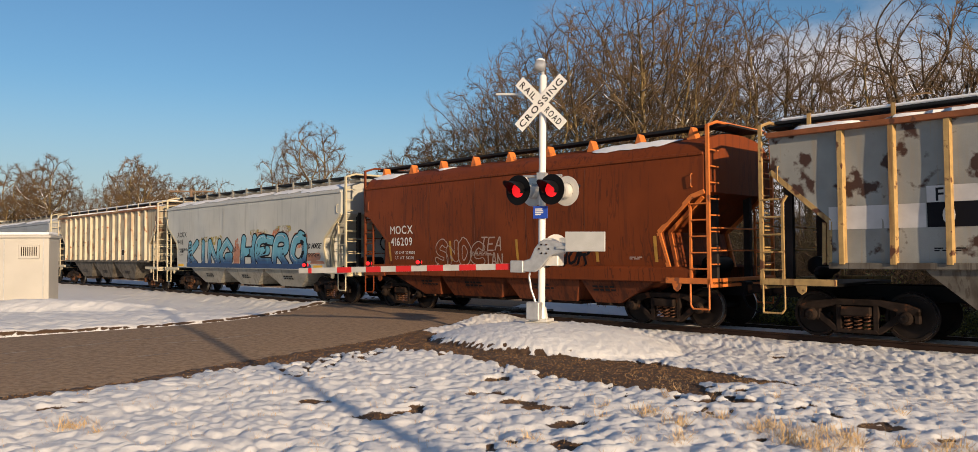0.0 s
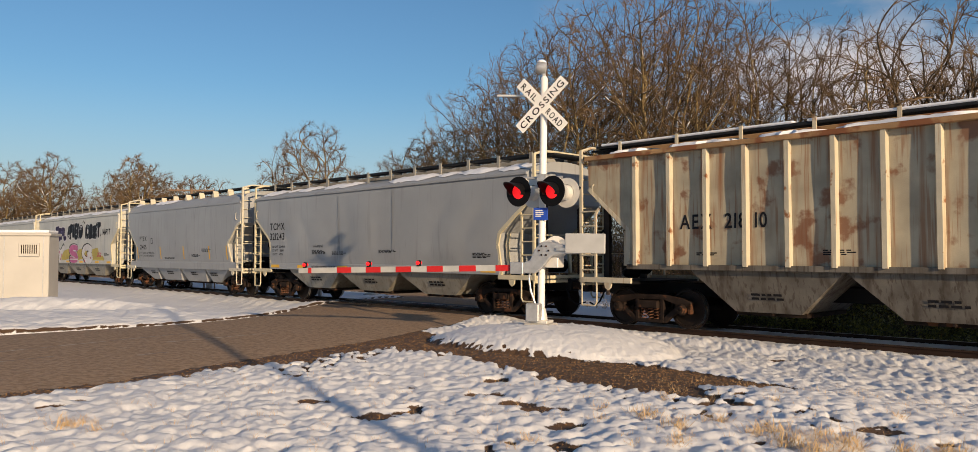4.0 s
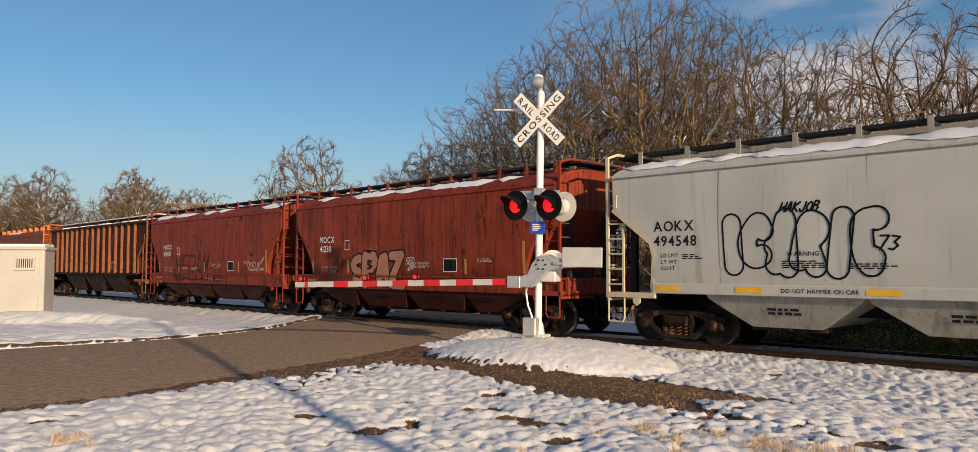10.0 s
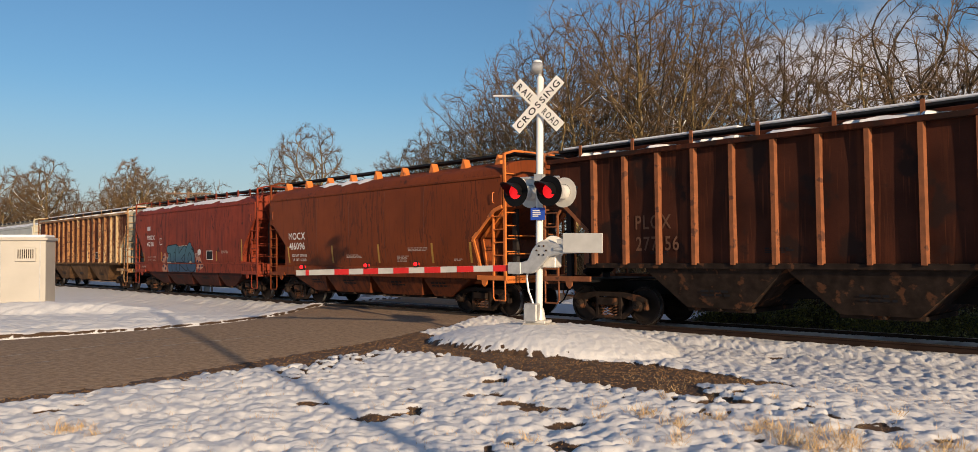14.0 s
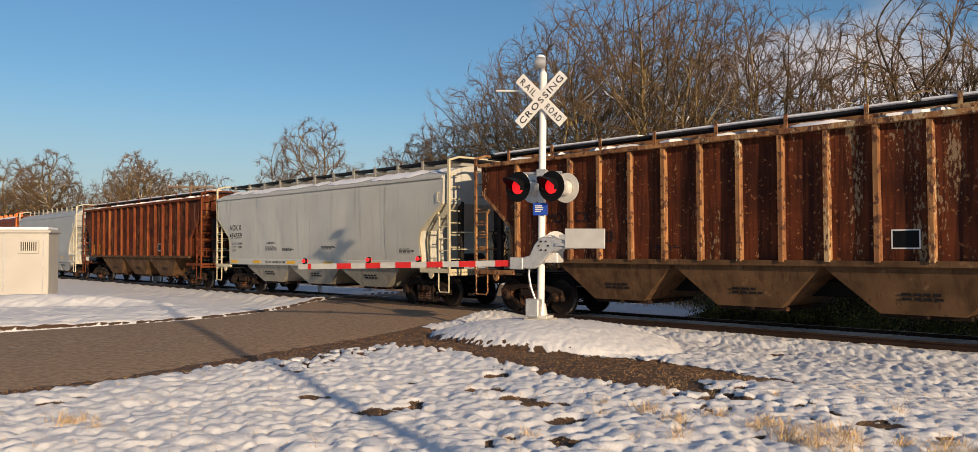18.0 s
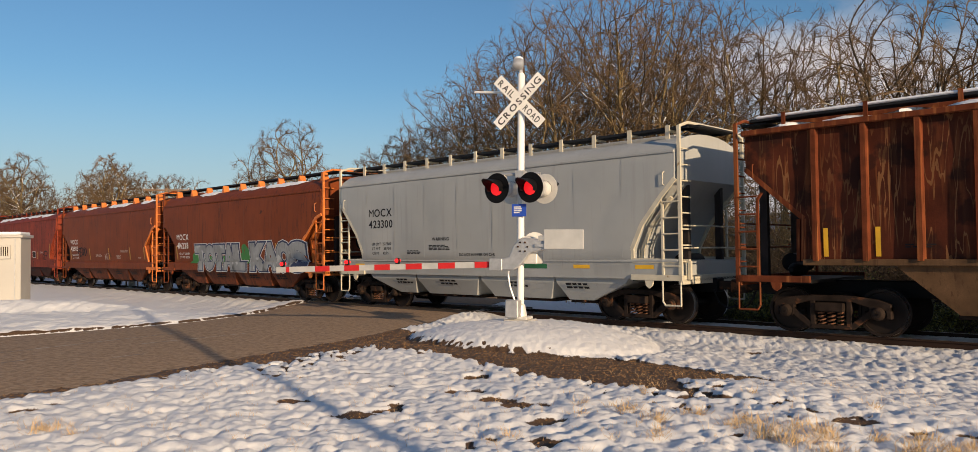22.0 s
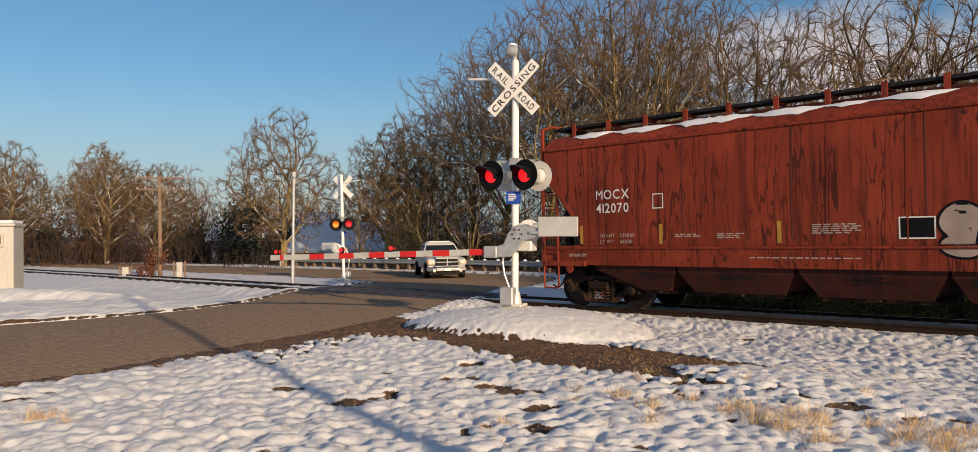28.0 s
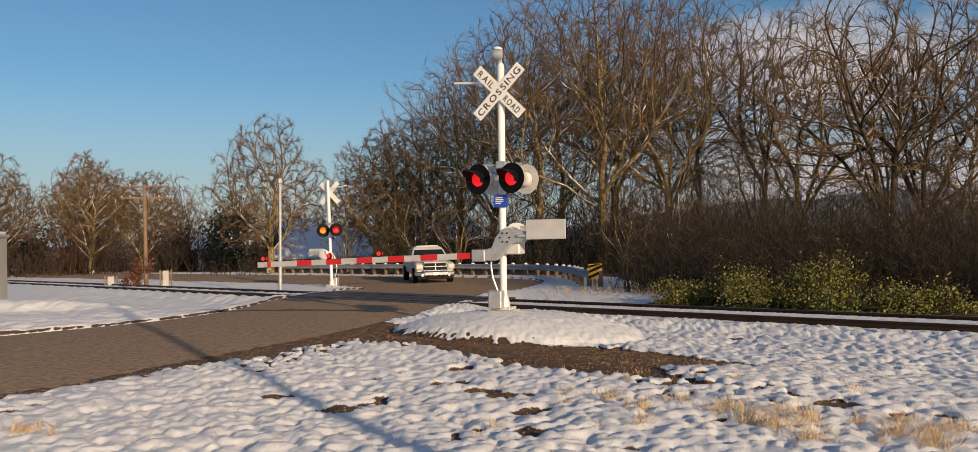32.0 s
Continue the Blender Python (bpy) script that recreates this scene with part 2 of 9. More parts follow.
# ---- mesh tools ----
class Geo:
    """Collects faces, to become one mesh."""

    def __init__(self):
        self.v, self.f = [], []

    def add(self, verts, faces):
        k = len(self.v)
        self.v += [tuple(p) for p in verts]
        self.f += [tuple(i + k for i in f) for f in faces]
        return self

    def box(self, x0, x1, y0, y1, z0, z1, m=None):
        vs = [Vector((x, y, z)) for z in (z0, z1) for y in (y0, y1) for x in (x0, x1)]
        if m is not None:
            vs = [m @ p for p in vs]
        return self.add(vs, [(0, 2, 3, 1), (4, 5, 7, 6), (0, 1, 5, 4), (2, 6, 7, 3), (0, 4, 6, 2), (1, 3, 7, 5)])

    def tube(self, p, q, r0, r1=None, n=8, caps=True):
        p, q = Vector(p), Vector(q)
        r1 = r0 if r1 is None else r1
        w = (q - p).normalized()
        a = w.orthogonal().normalized()
        b = w.cross(a)
        vs = []
        for c, r in ((p, r0), (q, r1)):
            vs += [c + (a * math.cos(2 * math.pi * i / n) + b * math.sin(2 * math.pi * i / n)) * r for i in range(n)]
        fs = [(i, (i + 1) % n, n + (i + 1) % n, n + i) for i in range(n)]
        if caps:
            fs += [tuple(range(n - 1, -1, -1)), tuple(range(n, 2 * n))]
        return self.add(vs, fs)

    def path(self, pts, r, n=6):
        for p, q in zip(pts, pts[1:]):
            self.tube(p, q, r, r, n)
        return self

    def bar(self, p, q, w, h, up=(0, 0, 1)):
        """A flat bar from p to q, w wide across and h thick along up."""
        p, q, up = Vector(p), Vector(q), Vector(up)
        d = (q - p).normalized()
        side = d.cross(up).normalized()
        top = side.cross(d).normalized()
        vs = [c + side * sx * w / 2 + top * sz * h / 2 for c in (p, q) for sx, sz in ((-1, -1), (1, -1), (1, 1), (-1, 1))]
        return self.add(vs, [(3, 2, 1, 0), (4, 5, 6, 7), (0, 1, 5, 4), (1, 2, 6, 5), (2, 3, 7, 6), (3, 0, 4, 7)])

    def prism(self, poly, lo, hi, axis="y"):
        """A polygon of (x, z), (x, y) or (y, z) pulled out along y, z or x."""
        put = {"y": lambda a, b, t: (a, t, b), "z": lambda a, b, t: (a, b, t), "x": lambda a, b, t: (t, a, b)}[axis]
        n = len(poly)
        vs = [put(a, b, t) for t in (lo, hi) for a, b in poly]
        fs = [tuple(range(n - 1, -1, -1)), tuple(range(n, 2 * n))] + [(i, (i + 1) % n, n + (i + 1) % n, n + i) for i in range(n)]
        return self.add(vs, fs)

    def lathe(self, rings, centre, axis, n=24, caps=True):
        """Rings of (radius, distance along the axis), closed at both ends unless the rings close on themselves."""
        c, w = Vector(centre), Vector(axis).normalized()
        a = w.orthogonal().normalized()
        b = w.cross(a)
        vs = [c + w * h + (a * math.cos(2 * math.pi * i / n) + b * math.sin(2 * math.pi * i / n)) * max(r, 1e-4) for r, h in rings for i in range(n)]
        fs = [(k * n + i, k * n + (i + 1) % n, (k + 1) * n + (i + 1) % n, (k + 1) * n + i) for k in range(len(rings) - 1) for i in range(n)]
        if caps:
            fs += [tuple(range(n - 1, -1, -1)), tuple(range((len(rings) - 1) * n, len(rings) * n))]
        return self.add(vs, fs)

    def mesh(self, name, mat=None, bevel=0.0, smooth=False):
        me = bpy.data.meshes.new(name)
        me.from_pydata(self.v, [], self.f)
        if len(self.v) < 6000:
            bm = bmesh.new()
            bm.from_mesh(me)
            bmesh.ops.recalc_face_normals(bm, faces=bm.faces)
            if bevel:
                bmesh.ops.bevel(bm, geom=bm.edges[:], offset=bevel, segments=1, affect="EDGES", clamp_overlap=True)
            bm.to_mesh(me)
            bm.free()
        if mat is not None:
            me.materials.append(mat)
        if smooth:
            me.polygons.foreach_set("use_smooth", [True] * len(me.polygons))
            me.set_sharp_from_angle(angle=radians(35))
        return me


def part(name, geo, mat, parent, label="", bevel=0.0, smooth=False, at=None, kind=""):
    """One mesh object under a thing or a part."""
    me = geo.mesh(name, mat, bevel, smooth) if isinstance(geo, Geo) else geo
    ob = new(name, me)
    ob.parent = parent
    if at is not None:
        ob.matrix_basis = at
    return tagged(ob, label, kind=kind)


def thing(name, label, category, m=None, group="", kind=""):
    ob = new(name)
    ob.empty_display_size = 0.2
    if m is not None:
        ob.matrix_basis = m
    return tagged(ob, label, category, group, kind)


def single(name, geo, mat, label, category, m=None, group="", kind="", bevel=0.0, smooth=False):
    me = geo.mesh(name, mat, bevel, smooth) if isinstance(geo, Geo) else geo
    ob = new(name, me)
    if m is not None:
        ob.matrix_basis = m
    return tagged(ob, label, category, group, kind)


GLYPHS = {}


def load_glyphs(chars):
    """The built-in font's letters as flat faces, one unit high."""
    obs = []
    for ch in chars:
        cu = bpy.data.curves.new("glyph", "FONT")
        cu.body, cu.size, cu.resolution_u, cu.offset = ch, 1.38, 3, 0.0 if ch in "MWNV" else 0.020
        obs.append((ch, new("glyph", cu)))
    dg = bpy.context.evaluated_depsgraph_get()
    for ch, ob in obs:
        me = bpy.data.meshes.new_from_object(ob.evaluated_get(dg))
        vs = [tuple(p.co[:2]) for p in me.vertices]
        GLYPHS[ch] = (vs, [tuple(p.vertices) for p in me.polygons], min([p[0] for p in vs], default=0), max([p[0] for p in vs], default=0.3))
        bpy.data.meshes.remove(me)
        cu = ob.data
        bpy.data.objects.remove(ob)
        bpy.data.curves.remove(cu)


load_glyphs("ABCDEFGHIJKLMNOPQRSTUVWXYZ0123456789.'")


FAT = {}


def load_fat(chars, thick):
    """Fattened letters, for painted outlines."""
    keep = dict(GLYPHS)
    GLYPHS.clear()
    obs = []
    for ch in chars:
        cu = bpy.data.curves.new("glyph", "FONT")
        cu.body, cu.size, cu.resolution_u, cu.offset = ch, 1.38, 3, thick
        obs.append((ch, new("glyph", cu)))
    dg = bpy.context.evaluated_depsgraph_get()
    for ch, ob in obs:
        me = bpy.data.meshes.new_from_object(ob.evaluated_get(dg))
        FAT[(ch, thick)] = ([tuple(p.co[:2]) for p in me.vertices], [tuple(p.vertices) for p in me.polygons])
        bpy.data.meshes.remove(me)
        cu = ob.data
        bpy.data.objects.remove(ob)
        bpy.data.curves.remove(cu)
    GLYPHS.update(keep)


def flat_text(text, size, gap=0.12, wide=1.0):
    """Vertices (x, y) and faces of a line of text, size high, from x = 0 on; and its length."""
    vs, fs, x = [], [], 0.0
    for ch in text:
        if ch == " ":
            x += size * 0.45
            continue
        gv, gf, lo, hi = GLYPHS[ch]
        k = len(vs)
        vs += [(x + (a - lo) * size * wide, b * size) for a, b in gv]
        fs += [tuple(i + k for i in f) for f in gf]
        x += (hi - lo) * size * wide + gap * size
    return vs, fs, x - gap * size


# ---- ground ----
def vnoise(x, y, seed=0):
    """Smooth value noise, 0 to 1."""
    xi, yi = np.floor(x).astype(np.int64), np.floor(y).astype(np.int64)
    fx, fy = x - xi, y - yi
    fx, fy = fx * fx * (3 - 2 * fx), fy * fy * (3 - 2 * fy)

    def h(a, b):
        k = (a * 374761393 + b * 668265263 + seed * 69069) & 0x7FFFFFFF
        k = ((k ^ (k >> 13)) * 1274126177) & 0x7FFFFFFF
        return ((k ^ (k >> 16)) & 0xFFFF) / 65535.0
    return (h(xi, yi) * (1 - fx) + h(xi + 1, yi) * fx) * (1 - fy) + (h(xi, yi + 1) * (1 - fx) + h(xi + 1, yi + 1) * fx) * fy


def domes(x, y, cell, seed=0, power=0.5):
    """Rounded lumps, 0 to 1, about one to a cell."""
    xs, ys = x / cell, y / cell
    xi, yi = np.floor(xs).astype(np.int64), np.floor(ys).astype(np.int64)
    out = np.zeros_like(xs)
    for dx in (-1, 0, 1):
        for dy in (-1, 0, 1):
            cx, cy = (xi + dx).astype(float), (yi + dy).astype(float)
            jx = cx + vnoise(cx * 1.0, cy * 1.0, seed + 1)
            jy = cy + vnoise(cx * 1.0, cy * 1.0, seed + 2)
            r = 0.45 + 0.55 * vnoise(cx, cy, seed + 3)
            d2 = ((xs - jx) ** 2 + (ys - jy) ** 2) / r ** 2
            out = np.maximum(out, np.clip(1 - d2, 0, 1) ** power * (0.5 + 0.5 * r))
    return out


def sstep(a, b, x):
    t = np.clip((x - a) / (b - a), 0, 1)
    return t * t * (3 - 2 * t)


# The road's right and left edges, station by station, as (u, v).
ROAD = (((-14, 6.5), (-10, 21.5)), ((-4, 9.4), (0, 20.2)), ((2.8, 11.3), (5, 19.9)), ((6.5, 12.25), (9, 20.0)), ((10.4, 13.5), (12, 21.4)),
        ((14, 15.2), (15, 23.9)), ((17, 16.9), (18, 25.2)), ((21, 19.3), (21.6, 27.6)), ((25.5, 21.3), (23.2, 31.5)),
        ((30.4, 25.5), (23.6, 36)), ((31.6, 36), (23.6, 44)), ((31, 60), (23.3, 62)), ((29, 110), (22, 110)), ((26, 220), (19, 220)))


def smooth_stations(rows, n):
    """Points along the rows by Catmull-Rom."""
    rows = [np.array(r, float) for r in rows]
    out = []
    for i in range(len(rows) - 1):
        p0, p1, p2, p3 = rows[max(i - 1, 0)], rows[i], rows[i + 1], rows[min(i + 2, len(rows) - 1)]
        for k in range(n):
            t = k / n
            out.append(0.5 * (2 * p1 + (p2 - p0) * t + (2 * p0 - 5 * p1 + 4 * p2 - p3) * t * t + (3 * p1 - p0 - 3 * p2 + p3) * t ** 3))
    return out + [rows[-1]]


road_rows = smooth_stations(ROAD, 6)
road_poly = [tuple(r[0]) for r in road_rows] + [tuple(r[1]) for r in reversed(road_rows)]


def road_z(u):
    return -0.03 + 0.02 * sstep(12, 15, u) - 0.21 * sstep(18.6, 23, u)


def in_poly(u, v, poly):
    inside = np.zeros(u.shape, bool)
    near = np.full(u.shape, 1e9)
    for (a, b), (c, d) in zip(poly, poly[1:] + poly[:1]):
        hit = ((b > v) != (d > v)) & (u < (c - a) * (v - b) / (d - b + 1e-12) + a)
        inside ^= hit
        L = (c - a) ** 2 + (d - b) ** 2 + 1e-9
        t = np.clip(((u - a) * (c - a) + (v - b) * (d - b)) / L, 0, 1)
        near = np.minimum(near, np.hypot(u - a - t * (c - a), v - b - t * (d - b)))
    return inside, near


MOUND = (12.0, 10.55)
# the outline of the bare dirt along the road's edge and below the mound
BARE = ((1.0, 10.3), (2.83, 10.72), (3.57, 10.87), (4.38, 10.9), (4.93, 10.5), (5.5, 10.2), (6.02, 9.7), (6.79, 9.75), (7.5, 10.6), (8.35, 11.2), (8.75, 9.7), (8.25, 8.15), (7.95, 6.8), (7.9, 5.63), (7.6, 4.67), (7.4, 3.47), (7.45, 2.8), (7.85, 2.7),
        (7.95, 3.9), (8.3, 4.82), (8.6, 5.25), (9.0, 5.04), (9.9, 4.1), (10.3, 4.9), (10.95, 7.2), (11.3, 7.7), (10.6, 8.4), (10.6, 9.9), (11.3, 14.2), (6.5, 13.6), (1.0, 12.0))


def ground(x, y):
    """Height, cover of snow (0 to 1) at places of the world."""
    u, v = x * CU + y * SU, -x * SU + y * CU
    z = 0.03 - 0.30 * sstep(8.5, 12.5, u)
    z = np.where(u > 14, -0.27 + 0.05 * sstep(19, 22, u) - 2.2 * sstep(24, 40, u) * sstep(23, 16, v), z)
    a = np.abs(u - TRACK_U)
    bed = -0.155 + 0.085 * sstep(0.68, 0.60, a) - 0.42 * sstep(1.75, 3.1, a)
    z = np.maximum(z, np.where(a < 3.2, bed, -9))
    m = np.hypot((u - MOUND[0]) / 2.3, (v - MOUND[1]) / 2.7)
    z = z + (0.50 * np.clip(1 - m ** 2.2, 0, 1) ** 0.8) * (u < 14.2)
    bank = np.hypot((x + 14.2) / 4.6, (y - 24.4) / 1.1)
    z = z + 0.30 * np.clip(1 - bank ** 2, 0, 1) ** 0.9
    inside, near = in_poly(u, v, road_poly)
    rz = road_z(u)
    blend = sstep(1.6, 0.1, near)
    z = np.where(inside, rz - 0.06, z * (1 - blend) + (rz - 0.01) * blend)
    # cover
    n1, n2 = vnoise(x * 0.9, y * 0.9, 5), vnoise(x * 4, y * 4, 6)
    cover = np.full(x.shape, 1.0)
    cover = np.minimum(cover, sstep(0.02, 0.16, near + 0.12 * (n2 - 0.5)))
    bump_n = domes(x, y, 0.20, 3)
    within, edge = in_poly(u, v, list(BARE))
    sd = np.where(within, -edge, edge) - 0.18 * ((u < 8) | (v < 7.5))
    cover = np.minimum(cover, sstep(0.06, 0.16, sd + 0.28 * (n1 - 0.5) + 0.24 * (n2 - 0.5) + 0.24 * (bump_n - 0.35)))
    shore = sstep(-1.7, -0.1, sd) * 1.15 * (u < 7.9) * sstep(3.5, 5.0, u) + 0.85 * sstep(-0.5, -0.02, sd) * ((u >= 7.9) | (v < 9))
    clods = sstep(0.64, 0.70, domes(x, y, 0.19, 31) * (0.55 + 0.65 * n1) * (0.25 + 0.95 * shore))
    cover = np.where((sd < 0.1) & (near > 0.12), np.maximum(cover, clods), cover)
    holes = vnoise(x * 1.3 + 40, y * 1.3, 8) * 0.6 + vnoise(x * 5, y * 5, 9) * 0.4
    cover = np.where((y < 14) & (u < 11), np.minimum(cover, sstep(0.86, 0.81, holes - 0.3 * sstep(4.5, 3.0, y))), cover)
    for hx, hy, hr in ((-1.96, 8.96, 0.05), (-1.22, 8.18, 0.12), (-1.5, 11.0, 0.06), (0.01, 9.5, 0.10), (0.33, 8.95, 0.10), (0.6, 8.6, 0.09), (0.79, 7.76, 0.06), (3.64, 7.42, 0.08), (5.4, 14.6, 0.05)):
        cover = np.minimum(cover, sstep(hr, hr + 0.12, np.hypot((x - hx) / 1.6, y - hy) + 0.12 * (n2 - 0.5)))
    cover = np.maximum(cover, np.where(u < 14.2, sstep(1.0, 0.93, m + 0.05 * (n2 - 0.5) + 0.13 * (vnoise(x * 15, y * 15, 51) - 0.5)), 0))
    woods = np.maximum(sstep(28.5, 30.5, u) * sstep(21, 18, v), sstep(24.5, 27, u) * sstep(15.5, 14, v)) + sstep(32.5, 34, u) + sstep(19.2, 20.2, u + 0.8 * (n1 - 0.5)) * sstep(13.5, 11.0, v)
    cover = np.where(woods > 0.3, np.minimum(cover, sstep(0.62, 0.75, n1 * 0.6 + n2 * 0.4) * 0.3), cover)
    cover = np.where(inside, 1.0, cover)
    # lumps of snow, and rough dirt
    d = np.hypot(x, y)
    wx, wy = x + 0.06 * vnoise(x * 6, y * 6, 41), y + 0.06 * vnoise(x * 6, y * 6, 42)
    near_track = sstep(8.6, 9.8, u + 1.2 * (n1 - 0.5)) * (1 - sstep(16, 20, v))
    broad = 0.046 * domes(wx, wy, 0.185, 3, 0.75) + 0.042 * domes(wx, wy, 0.115, 7, 0.75)
    small = 0.034 * domes(wx, wy, 0.19, 3, 0.75) + 0.044 * domes(wx, wy, 0.11, 27, 0.8)
    lump = broad * (1 - near_track) + small * near_track + 0.05 * vnoise(x * 1.6, y * 1.6, 15) - 0.035
    lump = lump + 0.045 * domes(wx, wy, 0.40, 9, 0.8) * ((v > 19) & (u < 17))
    soft = 1.0 + 0.3 * sstep(11.0, 12.0, u)
    soft = np.where(m < 1.05, 0.85 - 0.4 * sstep(1.0, 0.8, m), soft)
    soft = np.where((a < 3.6), 1.3, soft)
    soft = np.where(u > 17, 0.5, soft)
    soft = np.where((v > 19) & (u < 17), 0.9, soft)
    keep = np.where(inside, 0, 1) * np.where(a < 1.3, 0.25, 1)
    lump = lump * sstep(-7.0, -4.0, y)
    z = z + keep * (cover * (0.015 + lump * soft) + (1 - cover) * (0.035 * vnoise(x * 9, y * 9, 11) - 0.01 + 0.025 * sstep(0.5, 0.1, near)))
    z = z + keep * 0.10 * (vnoise(x * 0.35, y * 0.35, 21) - 0.5) * np.where(a < 3.2, 0.2, 1)
    return z, cover


def stretched(parts, reach, grow):
    """Stations with a step of their own in each stretch (start, end, step), then ever wider out to the reach."""
    core = [v for lo, hi, step in parts for v in np.arange(lo, hi - 1e-6, step)]
    out, st = [], parts[-1][2]
    v = core[-1]
    while v < reach:
        st *= grow
        v += st
        out.append(v)
    inn, st, v = [], parts[0][2], core[0]
    while v > -reach:
        st *= grow
        v -= st
        inn.append(v)
    return inn[::-1] + core + out


xs = np.array(stretched(((-18, -6, 0.075), (-6, -4, 0.05), (-4, 8.2, 0.034), (8.2, 9.8, 0.06)), 2500, 1.15))
ys, yv = [], 3.0
while yv < 60:
    ys.append(yv)
    yv += max(0.040, yv * (0.0058 if yv < 17 else 0.0060 if yv < 25 else 0.02))
st = 0.4
while yv < 2500:
    ys.append(yv)
    st *= 1.13
    yv += st
back, st = list(np.arange(3.0, -4.0, -0.06)) + list(np.arange(-4.0, -8.0, -0.16)), 0.16
while back[-1] > -2500:
    st *= 1.25
    back.append(back[-1] - st)
ys = np.array(back[:0:-1] + ys)
gx, gy = np.meshgrid(xs, ys)
gz, gcover = ground(gx, gy)


def sheet(name, x, y, z, mat, smooth=True):
    ny, nx = x.shape
    me = bpy.data.meshes.new(name)
    idx = np.arange(nx * ny).reshape(ny, nx)
    quads = np.stack([idx[:-1, :-1], idx[:-1, 1:], idx[1:, 1:], idx[1:, :-1]], -1).reshape(-1, 4)
    me.vertices.add(nx * ny)
    me.vertices.foreach_set("co", np.stack([x, y, z], -1).reshape(-1).astype(np.float32))
    me.loops.add(quads.size)
    me.loops.foreach_set("vertex_index", quads.reshape(-1).astype(np.int32))
    me.polygons.add(len(quads))
    me.polygons.foreach_set("loop_start", np.arange(0, quads.size, 4, dtype=np.int32))
    me.polygons.foreach_set("use_smooth", np.full(len(quads), smooth))
    me.update(calc_edges=True)
    me.materials.append(mat)
    return me


def ground_material():
    m = bpy.data.materials.new("snow_and_dirt")
    m.use_nodes = True
    n, l = m.node_tree.nodes, m.node_tree.links
    b = n["Principled BSDF"]
    at = n.new("ShaderNodeAttribute")
    at.attribute_name = "cover"
    tc = n.new("ShaderNodeTexCoord")

    def tex(kind, sc, detail=4):
        t = n.new(kind)
        t.inputs["Scale"].default_value = sc
        if "Detail" in t.inputs:
            t.inputs["Detail"].default_value = detail
        l.new(tc.outputs["Object"], t.inputs["Vector"])
        return t

    def mixc(f, c1, c2):
        x = n.new("ShaderNodeMixRGB")
        for k, val in (("Fac", f), ("Color1", c1), ("Color2", c2)):
            if isinstance(val, tuple):
                x.inputs[k].default_value = (*val, 1)
            else:
                l.new(val, x.inputs[k])
        return x.outputs[0]
    big, fine, peb = tex("ShaderNodeTexNoise", 2.2, 6), tex("ShaderNodeTexNoise", 38, 5), tex("ShaderNodeTexVoronoi", 30)
    dirt = mixc(big.outputs["Fac"], (0.052, 0.025, 0.011), (0.165, 0.088, 0.037))
    grit = n.new("ShaderNodeMapRange")
    grit.inputs["From Min"].default_value, grit.inputs["From Max"].default_value = 0.55, 0.75
    l.new(tex("ShaderNodeTexNoise", 60, 2).outputs["Fac"], grit.inputs["Value"])
    dirt = mixc(grit.outputs[0], dirt, (0.19, 0.115, 0.058))
    dirt = mixc(fine.outputs["Fac"], (0.03, 0.018, 0.011), dirt)
    snow = mixc(fine.outputs["Fac"], (0.64, 0.65, 0.675), (0.76, 0.745, 0.73))
    add = n.new("ShaderNodeMath")
    add.operation = "MULTIPLY_ADD"
    l.new(fine.outputs["Fac"], add.inputs[0])
    add.inputs[1].default_value = 0.5
    sub = n.new("ShaderNodeMath")
    sub.operation = "SUBTRACT"
    l.new(at.outputs["Fac"], sub.inputs[0])
    sub.inputs[1].default_value = 0.25
    l.new(sub.outputs[0], add.inputs[2])
    r = n.new("ShaderNodeMapRange")
    r.inputs["From Min"].default_value, r.inputs["From Max"].default_value = 0.42, 0.58
    l.new(add.outputs[0], r.inputs["Value"])
    l.new(mixc(r.outputs[0], dirt, snow), b.inputs["Base Color"])
    b.inputs["Roughness"].default_value = 0.75
    mid = tex("ShaderNodeTexNoise", 7, 3)
    bp0 = n.new("ShaderNodeBump")
    bp0.inputs["Strength"].default_value, bp0.inputs["Distance"].default_value = 0.26, 0.08
    l.new(mid.outputs["Fac"], bp0.inputs["Height"])
    bp = n.new("ShaderNodeBump")
    bp.inputs["Strength"].default_value, bp.inputs["Distance"].default_value = 0.30, 0.02
    hgt = n.new("ShaderNodeMath")
    hgt.operation = "ADD"
    l.new(fine.outputs["Fac"], hgt.inputs[0])
    l.new(tex("ShaderNodeTexNoise", 110, 2).outputs["Fac"], hgt.inputs[1])
    l.new(hgt.outputs[0], bp.inputs["Height"])
    l.new(bp0.outputs[0], bp.inputs["Normal"])
    l.new(bp.outputs[0], b.inputs["Normal"])
    return m


ground_mesh = sheet("ground", gx, gy, gz, ground_material())
cov = ground_mesh.attributes.new("cover", "FLOAT", "POINT")
cov.data.foreach_set("value", gcover.reshape(-1).astype(np.float32))
tagged(new("ground", ground_mesh), "ground under lumpy fresh snow with bare brown dirt strips", "ground", kind="structure")


